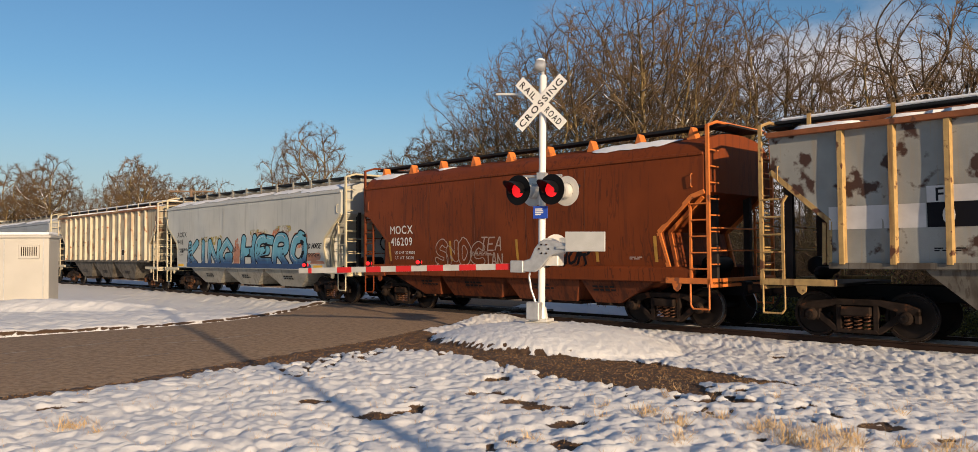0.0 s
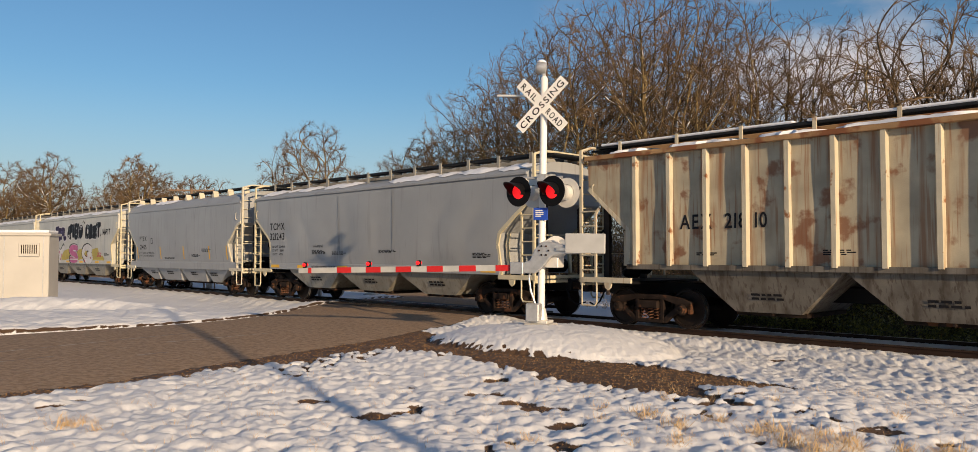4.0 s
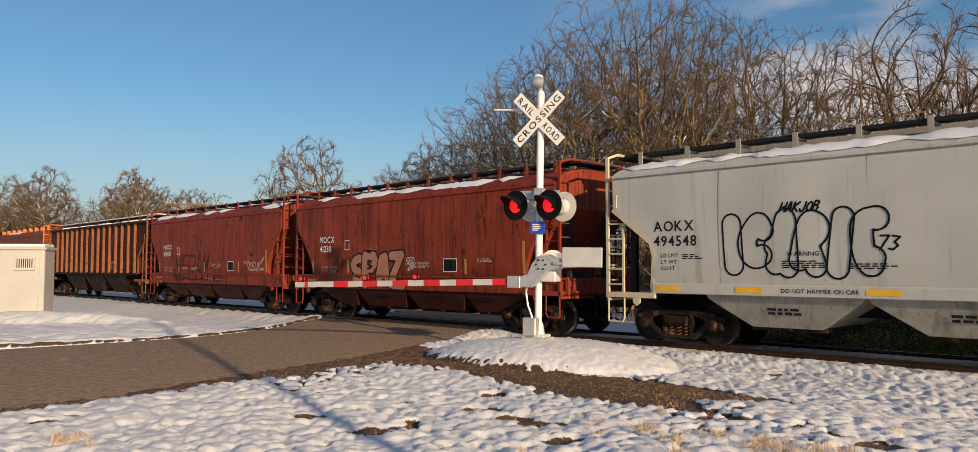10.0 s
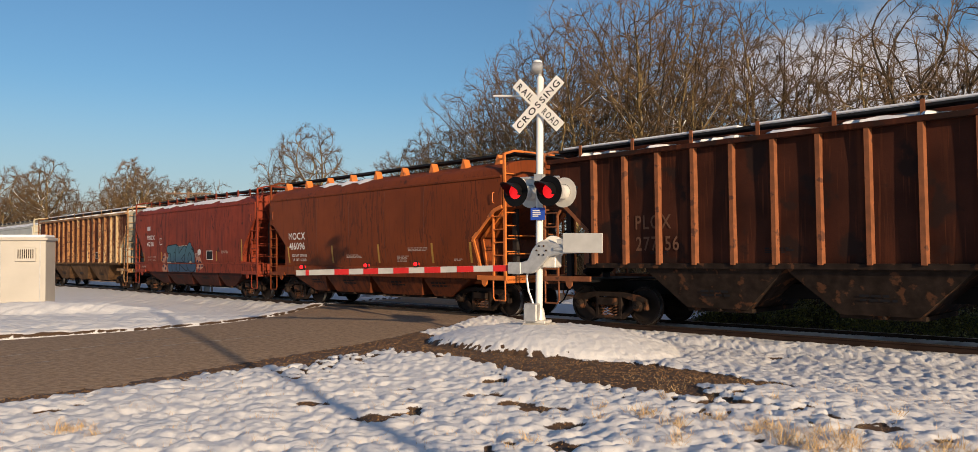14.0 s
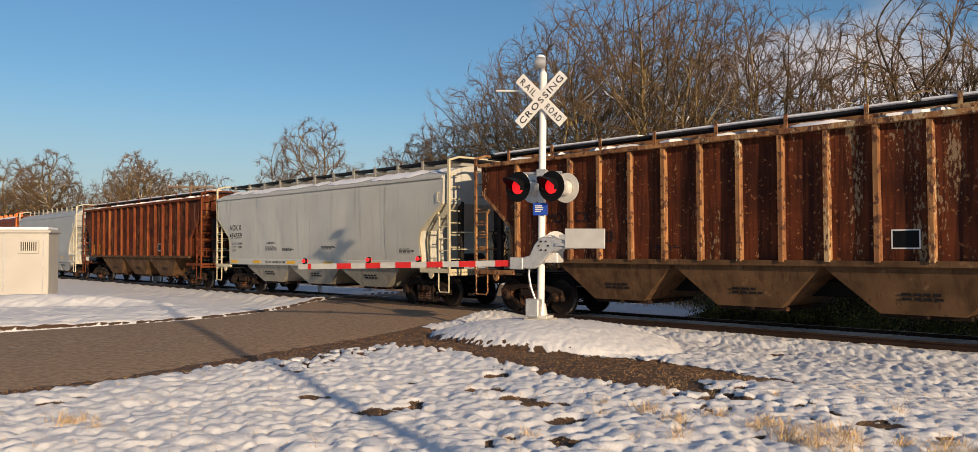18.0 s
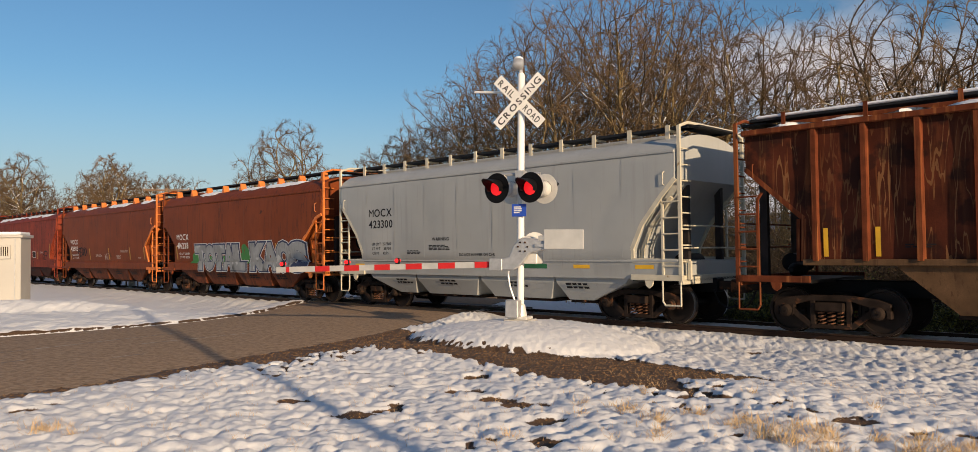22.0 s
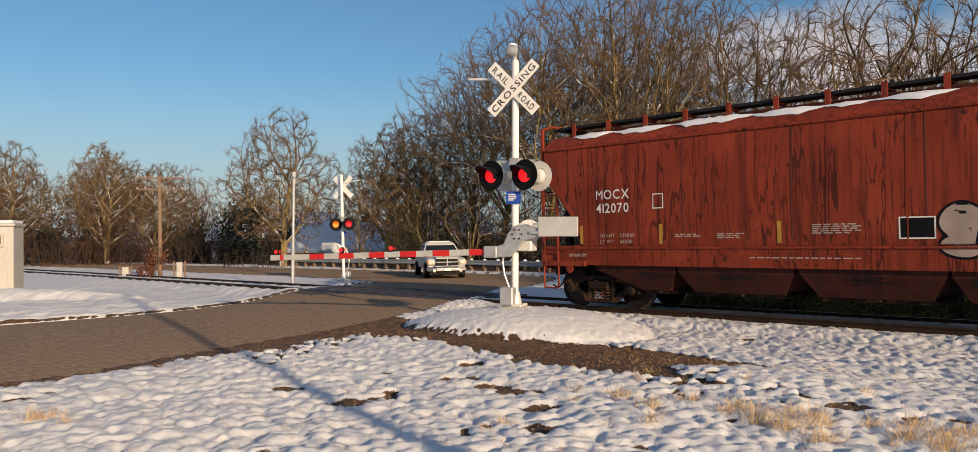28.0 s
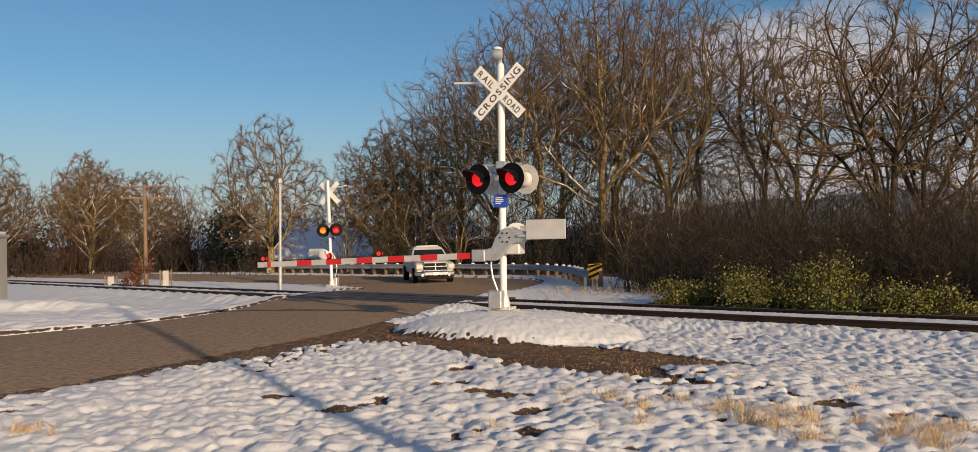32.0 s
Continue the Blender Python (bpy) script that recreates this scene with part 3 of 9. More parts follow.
def ground_z(x, y):
    """The sheet's height at a place."""
    i, j = int(np.searchsorted(xs, x)) - 1, int(np.searchsorted(ys, y)) - 1
    fx, fy = (x - xs[i]) / (xs[i + 1] - xs[i]), (y - ys[j]) / (ys[j + 1] - ys[j])
    return float((gz[j, i] * (1 - fx) + gz[j, i + 1] * fx) * (1 - fy) + (gz[j + 1, i] * (1 - fx) + gz[j + 1, i + 1] * fx) * fy)


# loose grit and dead leaves on the bare dirt
def island_material(name, lo, hi):
    m = bpy.data.materials.new(name)
    m.use_nodes = True
    n, l = m.node_tree.nodes, m.node_tree.links
    geo, mix = n.new("ShaderNodeNewGeometry"), n.new("ShaderNodeMixRGB")
    mix.inputs["Color1"].default_value, mix.inputs["Color2"].default_value = (*lo, 1), (*hi, 1)
    l.new(geo.outputs["Random Per Island"], mix.inputs["Fac"])
    l.new(mix.outputs[0], n["Principled BSDF"].inputs["Base Color"])
    n["Principled BSDF"].inputs["Roughness"].default_value = 0.9
    return m


def scatter(name, n, seed, small, large, flat, mat, label):
    rnd = np.random.RandomState(seed)
    g, got = Geo(), 0
    while got < n:
        u, v = rnd.uniform(1.5, 11.3, 400), rnd.uniform(2.7, 14.0, 400)
        px, py = u * CU - v * SU, u * SU + v * CU
        ok = (ground(px, py)[1] < 0.25) & ~in_poly(u, v, road_poly)[0]
        for x, y in zip(px[ok], py[ok]):
            z, s, a = ground_z(x, y), rnd.uniform(small, large), rnd.uniform(0, 6.28)
            c, q = math.cos(a), math.sin(a)
            h, w = s * (0.35 if flat else rnd.uniform(0.5, 0.9)), s * rnd.uniform(0.5, 1.0)
            g.add([(x + c * s, y + q * s, z), (x - q * w, y + c * w, z), (x - c * s, y - q * s, z), (x + q * w, y - c * w, z), (x + 0.2 * s, y, z + h)], [(0, 1, 4), (1, 2, 4), (2, 3, 4), (3, 0, 4)])
            got += 1
    tagged(new(name, g.mesh(name, mat)), label, name, kind="stuff")


scatter("gravel", 9000, 5, 0.007, 0.022, False, island_material("brown_grit", (0.04, 0.020, 0.010), (0.23, 0.130, 0.058)), "loose brown grit on the bare dirt")
scatter("dead_leaves", 550, 6, 0.012, 0.030, True, island_material("dead_leaves", (0.08, 0.036, 0.014), (0.27, 0.15, 0.06)), "dead leaves and straw on the dirt")


# road
rr = smooth_stations(ROAD, 40)
lat = np.linspace(0, 1, 13)
ru = np.array([[r[0][0] + (r[1][0] - r[0][0]) * k for k in lat] for r in rr])
rv = np.array([[r[0][1] + (r[1][1] - r[0][1]) * k for k in lat] for r in rr])
rzz = road_z(ru) + 0.05 * (1 - (2 * lat[None, :] - 1) ** 2) * sstep(2.5, 4.5, np.abs(ru - TRACK_U)) - 0.006
for col, way in ((0, 1), (-1, -1)):
    rv[:, col] -= way * (1.0 if way > 0 else 0.2) * (0.22 * vnoise(ru[:, col] * 1.7, ru[:, col] * 0 + col, 61) + 0.12 * vnoise(ru[:, col] * 7, ru[:, col] * 0 + col, 62) - 0.10)
    rzz[:, col] -= 0.02
rx, ry = ru * CU - rv * SU, ru * SU + rv * CU
def road_height(u, v):
    """The road's height at a place, by its nearest point."""
    d = (ru - u) ** 2 + (rv - v) ** 2
    near = np.argsort(d.reshape(-1))[:4]
    w = 1 / (d.reshape(-1)[near] + 1e-4)
    return float((rzz.reshape(-1)[near] * w).sum() / w.sum())


tagged(new("road", sheet("road", rx[:, ::-1], ry[:, ::-1], rzz[:, ::-1], M["asphalt"])), "worn brown-grey asphalt road across the track", "road", kind="structure")


M["worn_paint"] = material("worn_road_paint", (0.36, 0.30, 0.24), 0.9, vary=0.25, scale=3, fine=120, bump=0.4, spots=(0.19, 0.14, 0.105), spot_at=0.46, spot_scale=5)
for u0, v0, u1, v1, w in ((1.0, 15.3, 7.75, 16.95, 0.035), (5.1, 13.85, 5.65, 13.9, 0.05), (6.2, 15.4, 8.6, 15.6, 0.04), (0.6, 14.0, 4.0, 14.6, 0.03)):
    a, b = uv(u0, v0, 0.0), uv(u1, v1, 0.0)
    nrm = (b - a).cross(Vector((0, 0, 1))).normalized() * w
    vs = []
    for k in range(25):
        p = a.lerp(b, k / 24)
        wob = 0.5 + 1.0 * float(vnoise(np.array(k * 0.7 + u0), np.array(v0), 3))
        vs += [tuple(p - nrm * wob), tuple(p + nrm * wob)]
    zz = [road_height(x * CU + y * SU, -x * SU + y * CU) + 0.004 for x, y, _ in vs]
    me = bpy.data.meshes.new("road_mark")
    me.from_pydata([(x, y, z) for (x, y, _), z in zip(vs, zz)], [], [(2 * k, 2 * k + 1, 2 * k + 3, 2 * k + 2) for k in range(24)])
    me.materials.append(M["worn_paint"])
    tagged(new("road_mark", me), "faint worn pale line on the asphalt", "road marking", kind="structure")


# ---- track ----
RAIL_PROFILE = ((-0.07, -0.17), (0.07, -0.17), (0.07, -0.155), (0.012, -0.135), (0.012, -0.045), (0.037, -0.035), (0.037, -0.004), (0.028, 0.0),
                (-0.028, 0.0), (-0.037, -0.004), (-0.037, -0.035), (-0.012, -0.045), (-0.012, -0.135), (-0.07, -0.155))
track = thing("railway_track", "straight single railway track with brown rails in snow", "railway track", TRACK, kind="structure")
for side in (-0.753, 0.753):
    rail = part("rail", Geo().prism([(y + side, z) for y, z in RAIL_PROFILE], -420, 520, "x"), M["steel_rail"], track)
    part("rail_head", Geo().box(-420, 520, side - 0.024, side + 0.024, 0.0005, 0.003), M["rail_head"], rail, "worn bright running surface")
tie_mesh = Geo().box(-0.115, 0.115, -1.3, 1.3, -0.30, -0.165).mesh("tie", M["tie"], 0.012)
for i in range(-20, 110):
    if 17.0 < i * 0.53 < 25.0:
        continue
    part("tie", tie_mesh, None, track, at=pose(i * 0.53, random.uniform(-0.03, 0.03), random.uniform(-0.012, 0.012), 0, 0, random.uniform(-1, 1)))
rest = Geo()
for i in range(110, 900):
    rest.box(i * 0.53 - 0.115, i * 0.53 + 0.115, -1.3, 1.3, -0.30, -0.165)
part("tie", rest, M["tie"], track, kind="stuff")
# crossing panels between the rails
M["crossing_plank"] = material("dark_wet_crossing_plank", (0.045, 0.034, 0.026), 0.6, vary=0.4, scale=3, fine=40, bump=0.4)
for y0, y1 in ((-1.42, -0.84), (-0.66, -0.02), (0.02, 0.66), (0.84, 1.42)):
    for k in range(4):
        part("crossing_panel", Geo().box(15.9 + 2.3 * k, 18.18 + 2.3 * k, y0, y1, -0.16, -0.008 + 0.003 * random.random()), M["crossing_plank"], track, "dark crossing plank", 0.01)


# ---- the train ----
WHEEL_R = 0.457


def truck_meshes():
    side = Geo()
    # a cast side frame with two windows and a spring opening
    top = [(-1.12, 0.40), (-1.12, 0.62), (-0.95, 0.70), (-0.45, 0.76), (0.45, 0.76), (0.95, 0.70), (1.12, 0.62), (1.12, 0.40)]
    side.prism([(-1.12, 0.50), (-1.12, 0.64), (-0.9, 0.72), (-0.42, 0.78), (0.42, 0.78), (0.9, 0.72), (1.12, 0.64), (1.12, 0.50), (0.75, 0.56), (0.42, 0.66), (-0.42, 0.66), (-0.75, 0.56)], -0.07, 0.07)
    for s in (-1, 1):
        side.prism([(s * 0.98, 0.56), (s * 0.78, 0.56), (s * 0.34, 0.20), (s * 0.42, 0.12)][::s], -0.06, 0.06)
        side.prism([(s * 0.30, 0.68), (s * 0.40, 0.68), (s * 0.40, 0.18), (s * 0.30, 0.18)][::s], -0.065, 0.065)
        side.prism([(s * 0.72, 0.60), (s * 0.72, 0.40), (s * 0.78, 0.34), (s * 0.80, 0.58)][::s], -0.07, 0.07)
        side.prism([(s * 1.12, 0.60), (s * 1.12, 0.36), (s * 1.04, 0.36), (s * 1.02, 0.58)][::s], -0.07, 0.07)
        side.lathe([(0.13, -0.02), (0.13, 0.10), (0.10, 0.13), (0.10, 0.16), (0.04, 0.17)], (s * 0.889, 0.0, WHEEL_R), (0, 1, 0), 14)
    side.prism([(-0.42, 0.12), (0.42, 0.12), (0.36, 0.20), (-0.36, 0.20)], -0.07, 0.07)
    springs = Geo()
    for cx in (-0.19, 0.0, 0.19):
        pts = [(cx + 0.07 * math.cos(k * 0.9), 0.07 * math.sin(k * 0.9), 0.20 + 0.0105 * k) for k in range(27)]
        springs.path(pts, 0.016, 4)
    bolster = Geo().box(-0.28, 0.28, -1.16, 1.16, 0.46, 0.64).box(-0.2, 0.2, -0.4, 0.4, 0.64, 0.80)
    bolster.bar((-0.62, -0.9, 0.42), (-0.62, 0.9, 0.42), 0.09, 0.14)
    bolster.bar((0.62, -0.9, 0.42), (0.62, 0.9, 0.42), 0.09, 0.14)
    rings = [(0.05, -0.075), (0.10, -0.075), (0.12, -0.02), (0.39, -0.035), (0.40, -0.07), (0.455, -0.07), (0.457, 0.03), (0.487, 0.045), (0.487, 0.07), (0.40, 0.07), (0.39, 0.03), (0.12, 0.05), (0.10, 0.06), (0.05, 0.06)]
    wheels = Geo()
    for s in (-1, 1):
        # flange on the inner side
        wheels.lathe([(r, -s * h) for r, h in rings], (0, s * 0.745, 0), (0, 1, 0), 28)
    wheels.lathe([(0.08, -1.0), (0.08, 1.0)], (0, 0, 0), (0, 1, 0), 12)
    for s in (-1, 1):
        wheels.lathe([(0.085, 0), (0.085, 0.04), (0.06, 0.05)], (0, s * 1.12 if s > 0 else -1.17, 0), (0, 1, 0), 10)
        for k in range(3):
            wheels.lathe([(0.018, 0), (0.018, 0.02)], (0.05 * math.cos(k * 2.094), s * 1.175, 0.05 * math.sin(k * 2.094)), (0, s, 0), 6)
    wm = wheels.mesh("wheelset", M["wheel"], 0, True)
    wm.materials.append(M["tread"])
    for p in wm.polygons:  # the running surface is bare metal
        if all(0.44 < math.hypot(wm.vertices[v].co.x, wm.vertices[v].co.z) < 0.47 for v in p.vertices):
            p.material_index = 1
    return {"side": side.mesh("side_frame", M["truck_steel"], 0.012), "springs": springs.mesh("spring_nest", M["truck_rust"], 0, True), "bolster": bolster.mesh("truck", M["truck_steel"], 0.02),
            "wheels": wm}


M["truck_rust"] = material("rusty_springs", (0.16, 0.065, 0.03), 0.85, 0.1, vary=0.4, scale=8)
TM = truck_meshes()
WHEELSETS = {-1: [], 1: []}


def truck(car, x):
    t = part("truck", TM["bolster"], None, car, "dark rusty cast-steel truck", at=pose(x, 0, 0))
    for s in (-1, 1):
        part("side_frame", TM["side"], None, t, at=pose(0, s * 1.0, 0, 0, 0, 0 if s > 0 else 180))
        part("spring_nest", TM["springs"], None, t, "rust-red coil springs", at=pose(0, s * 1.0, 0))
        w = part("wheelset", TM["wheels"], None, t, "steel wheels with bright rims", at=pose(s * 0.889, 0, WHEEL_R))
        WHEELSETS[s].append(w)
    return t


class Shell:
    """The outline of a hopper body: half its width by height, and half its length by height."""

    def __init__(self, profile, ends):
        self.zs, self.ys = [p[1] for p in profile], [p[0] for p in profile]
        self.ez, self.ex = [e[0] for e in ends], [e[1] for e in ends]
        self.x_top, self.ends = ends[-1][1], ends
        self.amp, self.panels = [0.0], 1

    def surf(self, x, z):
        """The camera's side of the body, with its bulging panels."""
        e = self.end(z)
        p = min(max((x + e) / (2 * e), 0), 0.99999) * self.panels
        f = max(0, min(1, (z - 1.3) / 0.5, (3.9 - z) / 0.5))
        return self.half(z) + f * self.amp[int(p)] * (1 - (2 * (p - int(p)) - 1) ** 2)

    def half(self, z):
        return float(np.interp(z, self.zs, self.ys))

    def end(self, z):
        return float(np.interp(z, self.ez, self.ex))

    def body(self, panels=10, bulge=0.012, seed=0):
        """Sides, roof and ends; each side panel stands out a little, and not evenly."""
        rnd = random.Random(seed)
        zl = sorted(set(self.zs + [z for z in self.ez if self.zs[0] <= z <= self.zs[-1]]))
        right = [(self.half(z), z) for z in zl]
        loop = right + [(-y, z) for y, z in reversed(right)]
        g, per = Geo(), 8
        nx = panels * per
        amp = [bulge * rnd.uniform(0.3, 1.6) * rnd.choice((1, 1, -0.6)) for _ in range(panels)]
        self.amp, self.panels = amp, panels
        vs = []
        for y, z in loop:
            e = self.end(z)
            f = max(0, min(1, (z - 1.3) / 0.5, (3.9 - z) / 0.5)) * (1 if y > 0 else -1)
            for k in range(nx + 1):
                p, q = min(k // per, panels - 1), (k % per) / per
                vs.append((-e + 2 * e * k / nx, y + f * amp[p] * (1 - (2 * q - 1) ** 2 if k < nx else 0), z))
        fs = []
        m = len(loop)
        for i in range(m - 1):
            for k in range(nx):
                a = i * (nx + 1) + k
                fs.append((a, a + 1, a + nx + 2, a + nx + 1))
        h = len(right)
        for i in range(h - 1):
            j = m - 1 - i
            for k in (0, nx):
                fs.append((i * (nx + 1) + k, (i + 1) * (nx + 1) + k, (j - 1) * (nx + 1) + k, j * (nx + 1) + k))
        return g.add(vs, fs)


# (half width, height) from the sill to the roof's crown
PROFILE_ROUND = ((1.44, 1.34), (1.49, 1.6), (1.54, 2.0), (1.57, 2.6), (1.57, 3.2), (1.55, 3.6), (1.53, 3.86), (1.50, 3.95), (1.42, 4.12), (1.22, 4.27), (0.85, 4.37), (0.45, 4.42), (0.0, 4.44))
PROFILE_STRAIGHT = ((1.50, 1.18), (1.51, 1.42), (1.545, 1.6), (1.565, 2.2), (1.58, 3.0), (1.57, 3.7), (1.56, 3.90), (1.50, 3.99), (1.30, 4.09), (0.9, 4.22), (0.45, 4.30), (0.0, 4.32))
PROFILE_RED = ((1.47, 1.05), (1.50, 1.46), (1.545, 1.52), (1.57, 2.2), (1.575, 3.0), (1.56, 3.7), (1.54, 3.92), (1.46, 4.05), (1.22, 4.22), (0.85, 4.32), (0.45, 4.38), (0.0, 4.40))
PROFILE_FLAT = ((1.42, 1.46), (1.42, 1.47), (1.43, 4.06), (1.5, 4.08), (1.5, 4.16), (0.9, 4.26), (0.3, 4.32), (0.0, 4.33))


def wrap(car, shell, name, vs, fs, x0, z0, mat, out=0.006, label="", right=False):
    """Flat faces laid on the camera's side of the body: x runs to the reader's right from x0, z up from z0."""
    g = Geo()
    g.add([(x0 - a, shell.surf(x0 - a, z0 + b) + out, z0 + b) for a, b in vs], fs)
    me = bpy.data.meshes.new(name)
    me.from_pydata(g.v, [], g.f)
    me.materials.append(mat)
    return part(name, me, None, car, label, kind="stuff" if name in ("notice", "small_print") else "")


def bars(rows, height, lead, seed):
    """Lines of small unreadable writing as plain bars."""
    rnd = random.Random(seed)
    vs, fs = [], []
    for r in range(rows):
        x, end = 0.0, lead * rnd.uniform(0.7, 1.0)
        while x < end:
            w = rnd.uniform(0.08, 0.2)
            k = len(vs)
            y = -r * height * 1.7
            vs += [(x, y), (x + w, y), (x + w, y + height), (x, y + height)]
            fs.append((k, k + 1, k + 2, k + 3))
            x += w + 0.04
    return vs, fs


def ladder(rail_x0, rail_x1, y, z0, z1, n, r=0.022, out=0.0):
    g = Geo()
    for x in (rail_x0, rail_x1):
        g.bar((x, y, z0), (x, y, z1), 0.05, 0.05, (0, 1, 0))
    for k in range(n):
        z = z0 + (z1 - z0) * (k + 0.5) / n
        g.tube((rail_x0, y + out, z), (rail_x1, y + out, z), r, None, 5)
    return g


def snow_on_roof(car, shell, z_lo, z_hi, seed, amount):
    """Snow left lying on the roof's slope towards the camera and behind."""
    rnd = random.Random(seed)
    x = -shell.x_top + 0.1
    while x < shell.x_top - 0.8:
        run = rnd.uniform(0.8, 3.2)
        if rnd.random() < amount:
            x1 = min(x + run, shell.x_top - 0.05)
            n = max(4, int((x1 - x) / 0.16))
            lo = z_lo + rnd.uniform(0, 0.08)
            vs, fs = [], []
            for k in range(n + 1):
                xx = x + (x1 - x) * k / n
                taper = min(1, 0.34 * min(k, n - k))
                zl = lo + rnd.uniform(0, 0.05) + (1 - taper) * 0.1
                for j in range(5):
                    zz = zl + (z_hi - zl) * j / 4
                    lift = (0.055 + rnd.uniform(-0.02, 0.02)) * taper if 0 < j < 4 else 0.004
                    vs.append((xx, shell.half(zz) + (0.02 if j < 4 else 0), zz + lift + rnd.uniform(0, 0.01)))
            for k in range(n):
                for j in range(4):
                    a = k * 5 + j
                    fs.append((a, a + 5, a + 6, a + 1))
            g = Geo().add(vs, fs)
            part("snow_patch", g, M["snow"], car, "melting snow on the roof", smooth=True)
            x = x1
        else:
            x += run * 0.6


def running_gear(car, half, tc, body_mat, trim):
    truck(car, tc)
    truck(car, -tc)
    part("centre_sill", Geo().box(-half - 0.1, half + 0.1, -0.18, 0.18, 0.72, 1.05), M["black"], car, bevel=0.02)
    for s in (-1, 1):
        g = Geo().box(min(s * (half + 0.05), s * (half + 0.62)), max(s * (half + 0.05), s * (half + 0.62)), -0.09, 0.09, 0.78, 0.98)
        g.box(min(s * (half + 0.42), s * (half + 0.68)), max(s * (half + 0.42), s * (half + 0.68)), -0.16, 0.16, 0.72, 1.02)
        part("coupler", g, M["truck_steel"], car, "rusty steel coupler", 0.03)
        part("air_hose", Geo().path([(s * (half + 0.1), 0.35, 0.8), (s * (half + 0.25), 0.38, 0.5), (s * (half + 0.45), 0.33, 0.38), (s * (half + 0.68), 0.25, 0.45)], 0.022), M["black"], car)


BAYS_LONG = tuple((c - 1.7, c + 1.7, c - 0.72, c + 0.72) for c in (-3.4, 0.0, 3.4))
BAYS_SHORT = ((-4.95, -2.72, -3.72, -2.98), (-2.68, -0.04, -2.36, -0.36), (0.04, 2.68, 0.36, 2.36), (2.72, 4.95, 2.98, 3.72))


def hopper_bays(car, bays, mat, z_top=1.16, low=0.36, y_top=1.36):
    """Funnels under the body: each from x0 to x1 at the top, and from b0 to b1 at its outlet."""
    for i, (x0, x1, b0, b1) in enumerate(bays):
        g, yb, cx, zm = Geo(), y_top - 0.26, (b0 + b1) / 2, z_top - 0.14
        k = 0.10
        m0, m1 = x0 + (b0 - x0) * k, x1 + (b1 - x1) * k
        rings = [[(a, -y, z), (b, -y, z), (b, y, z), (a, y, z)] for a, b, y, z in ((x0, x1, y_top, z_top), (m0, m1, y_top - 0.02, zm), (b0, b1, yb, low + 0.08))]
        g.add(rings[0] + rings[1] + rings[2], [(0, 1, 5, 4), (1, 2, 6, 5), (2, 3, 7, 6), (3, 0, 4, 7), (4, 5, 9, 8), (5, 6, 10, 9), (6, 7, 11, 10), (7, 4, 8, 11), (3, 2, 1, 0), (8, 9, 10, 11)])
        bay = part("hopper_bay", g, mat, car)
        gate = Geo().box(b0 - 0.06, b1 + 0.06, -1.0, 1.0, low, low + 0.09).tube((cx - 0.1, -1.18, low + 0.05), (cx - 0.1, 1.18, low + 0.05), 0.035)
        vs, fs = bars(2, 0.05, 0.7, i)
        part("bay_print", Geo().add([(cx + 0.3 - a, yb + 0.26 * (0.86 + b - low - 0.08) / (zm - low - 0.08) + 0.012, 0.86 + b) for a, b in vs], fs), M["letter_k"], bay, kind="stuff")
        part("outlet_gate", gate, M["truck_steel"], bay, "dark steel outlet gate", 0.01)


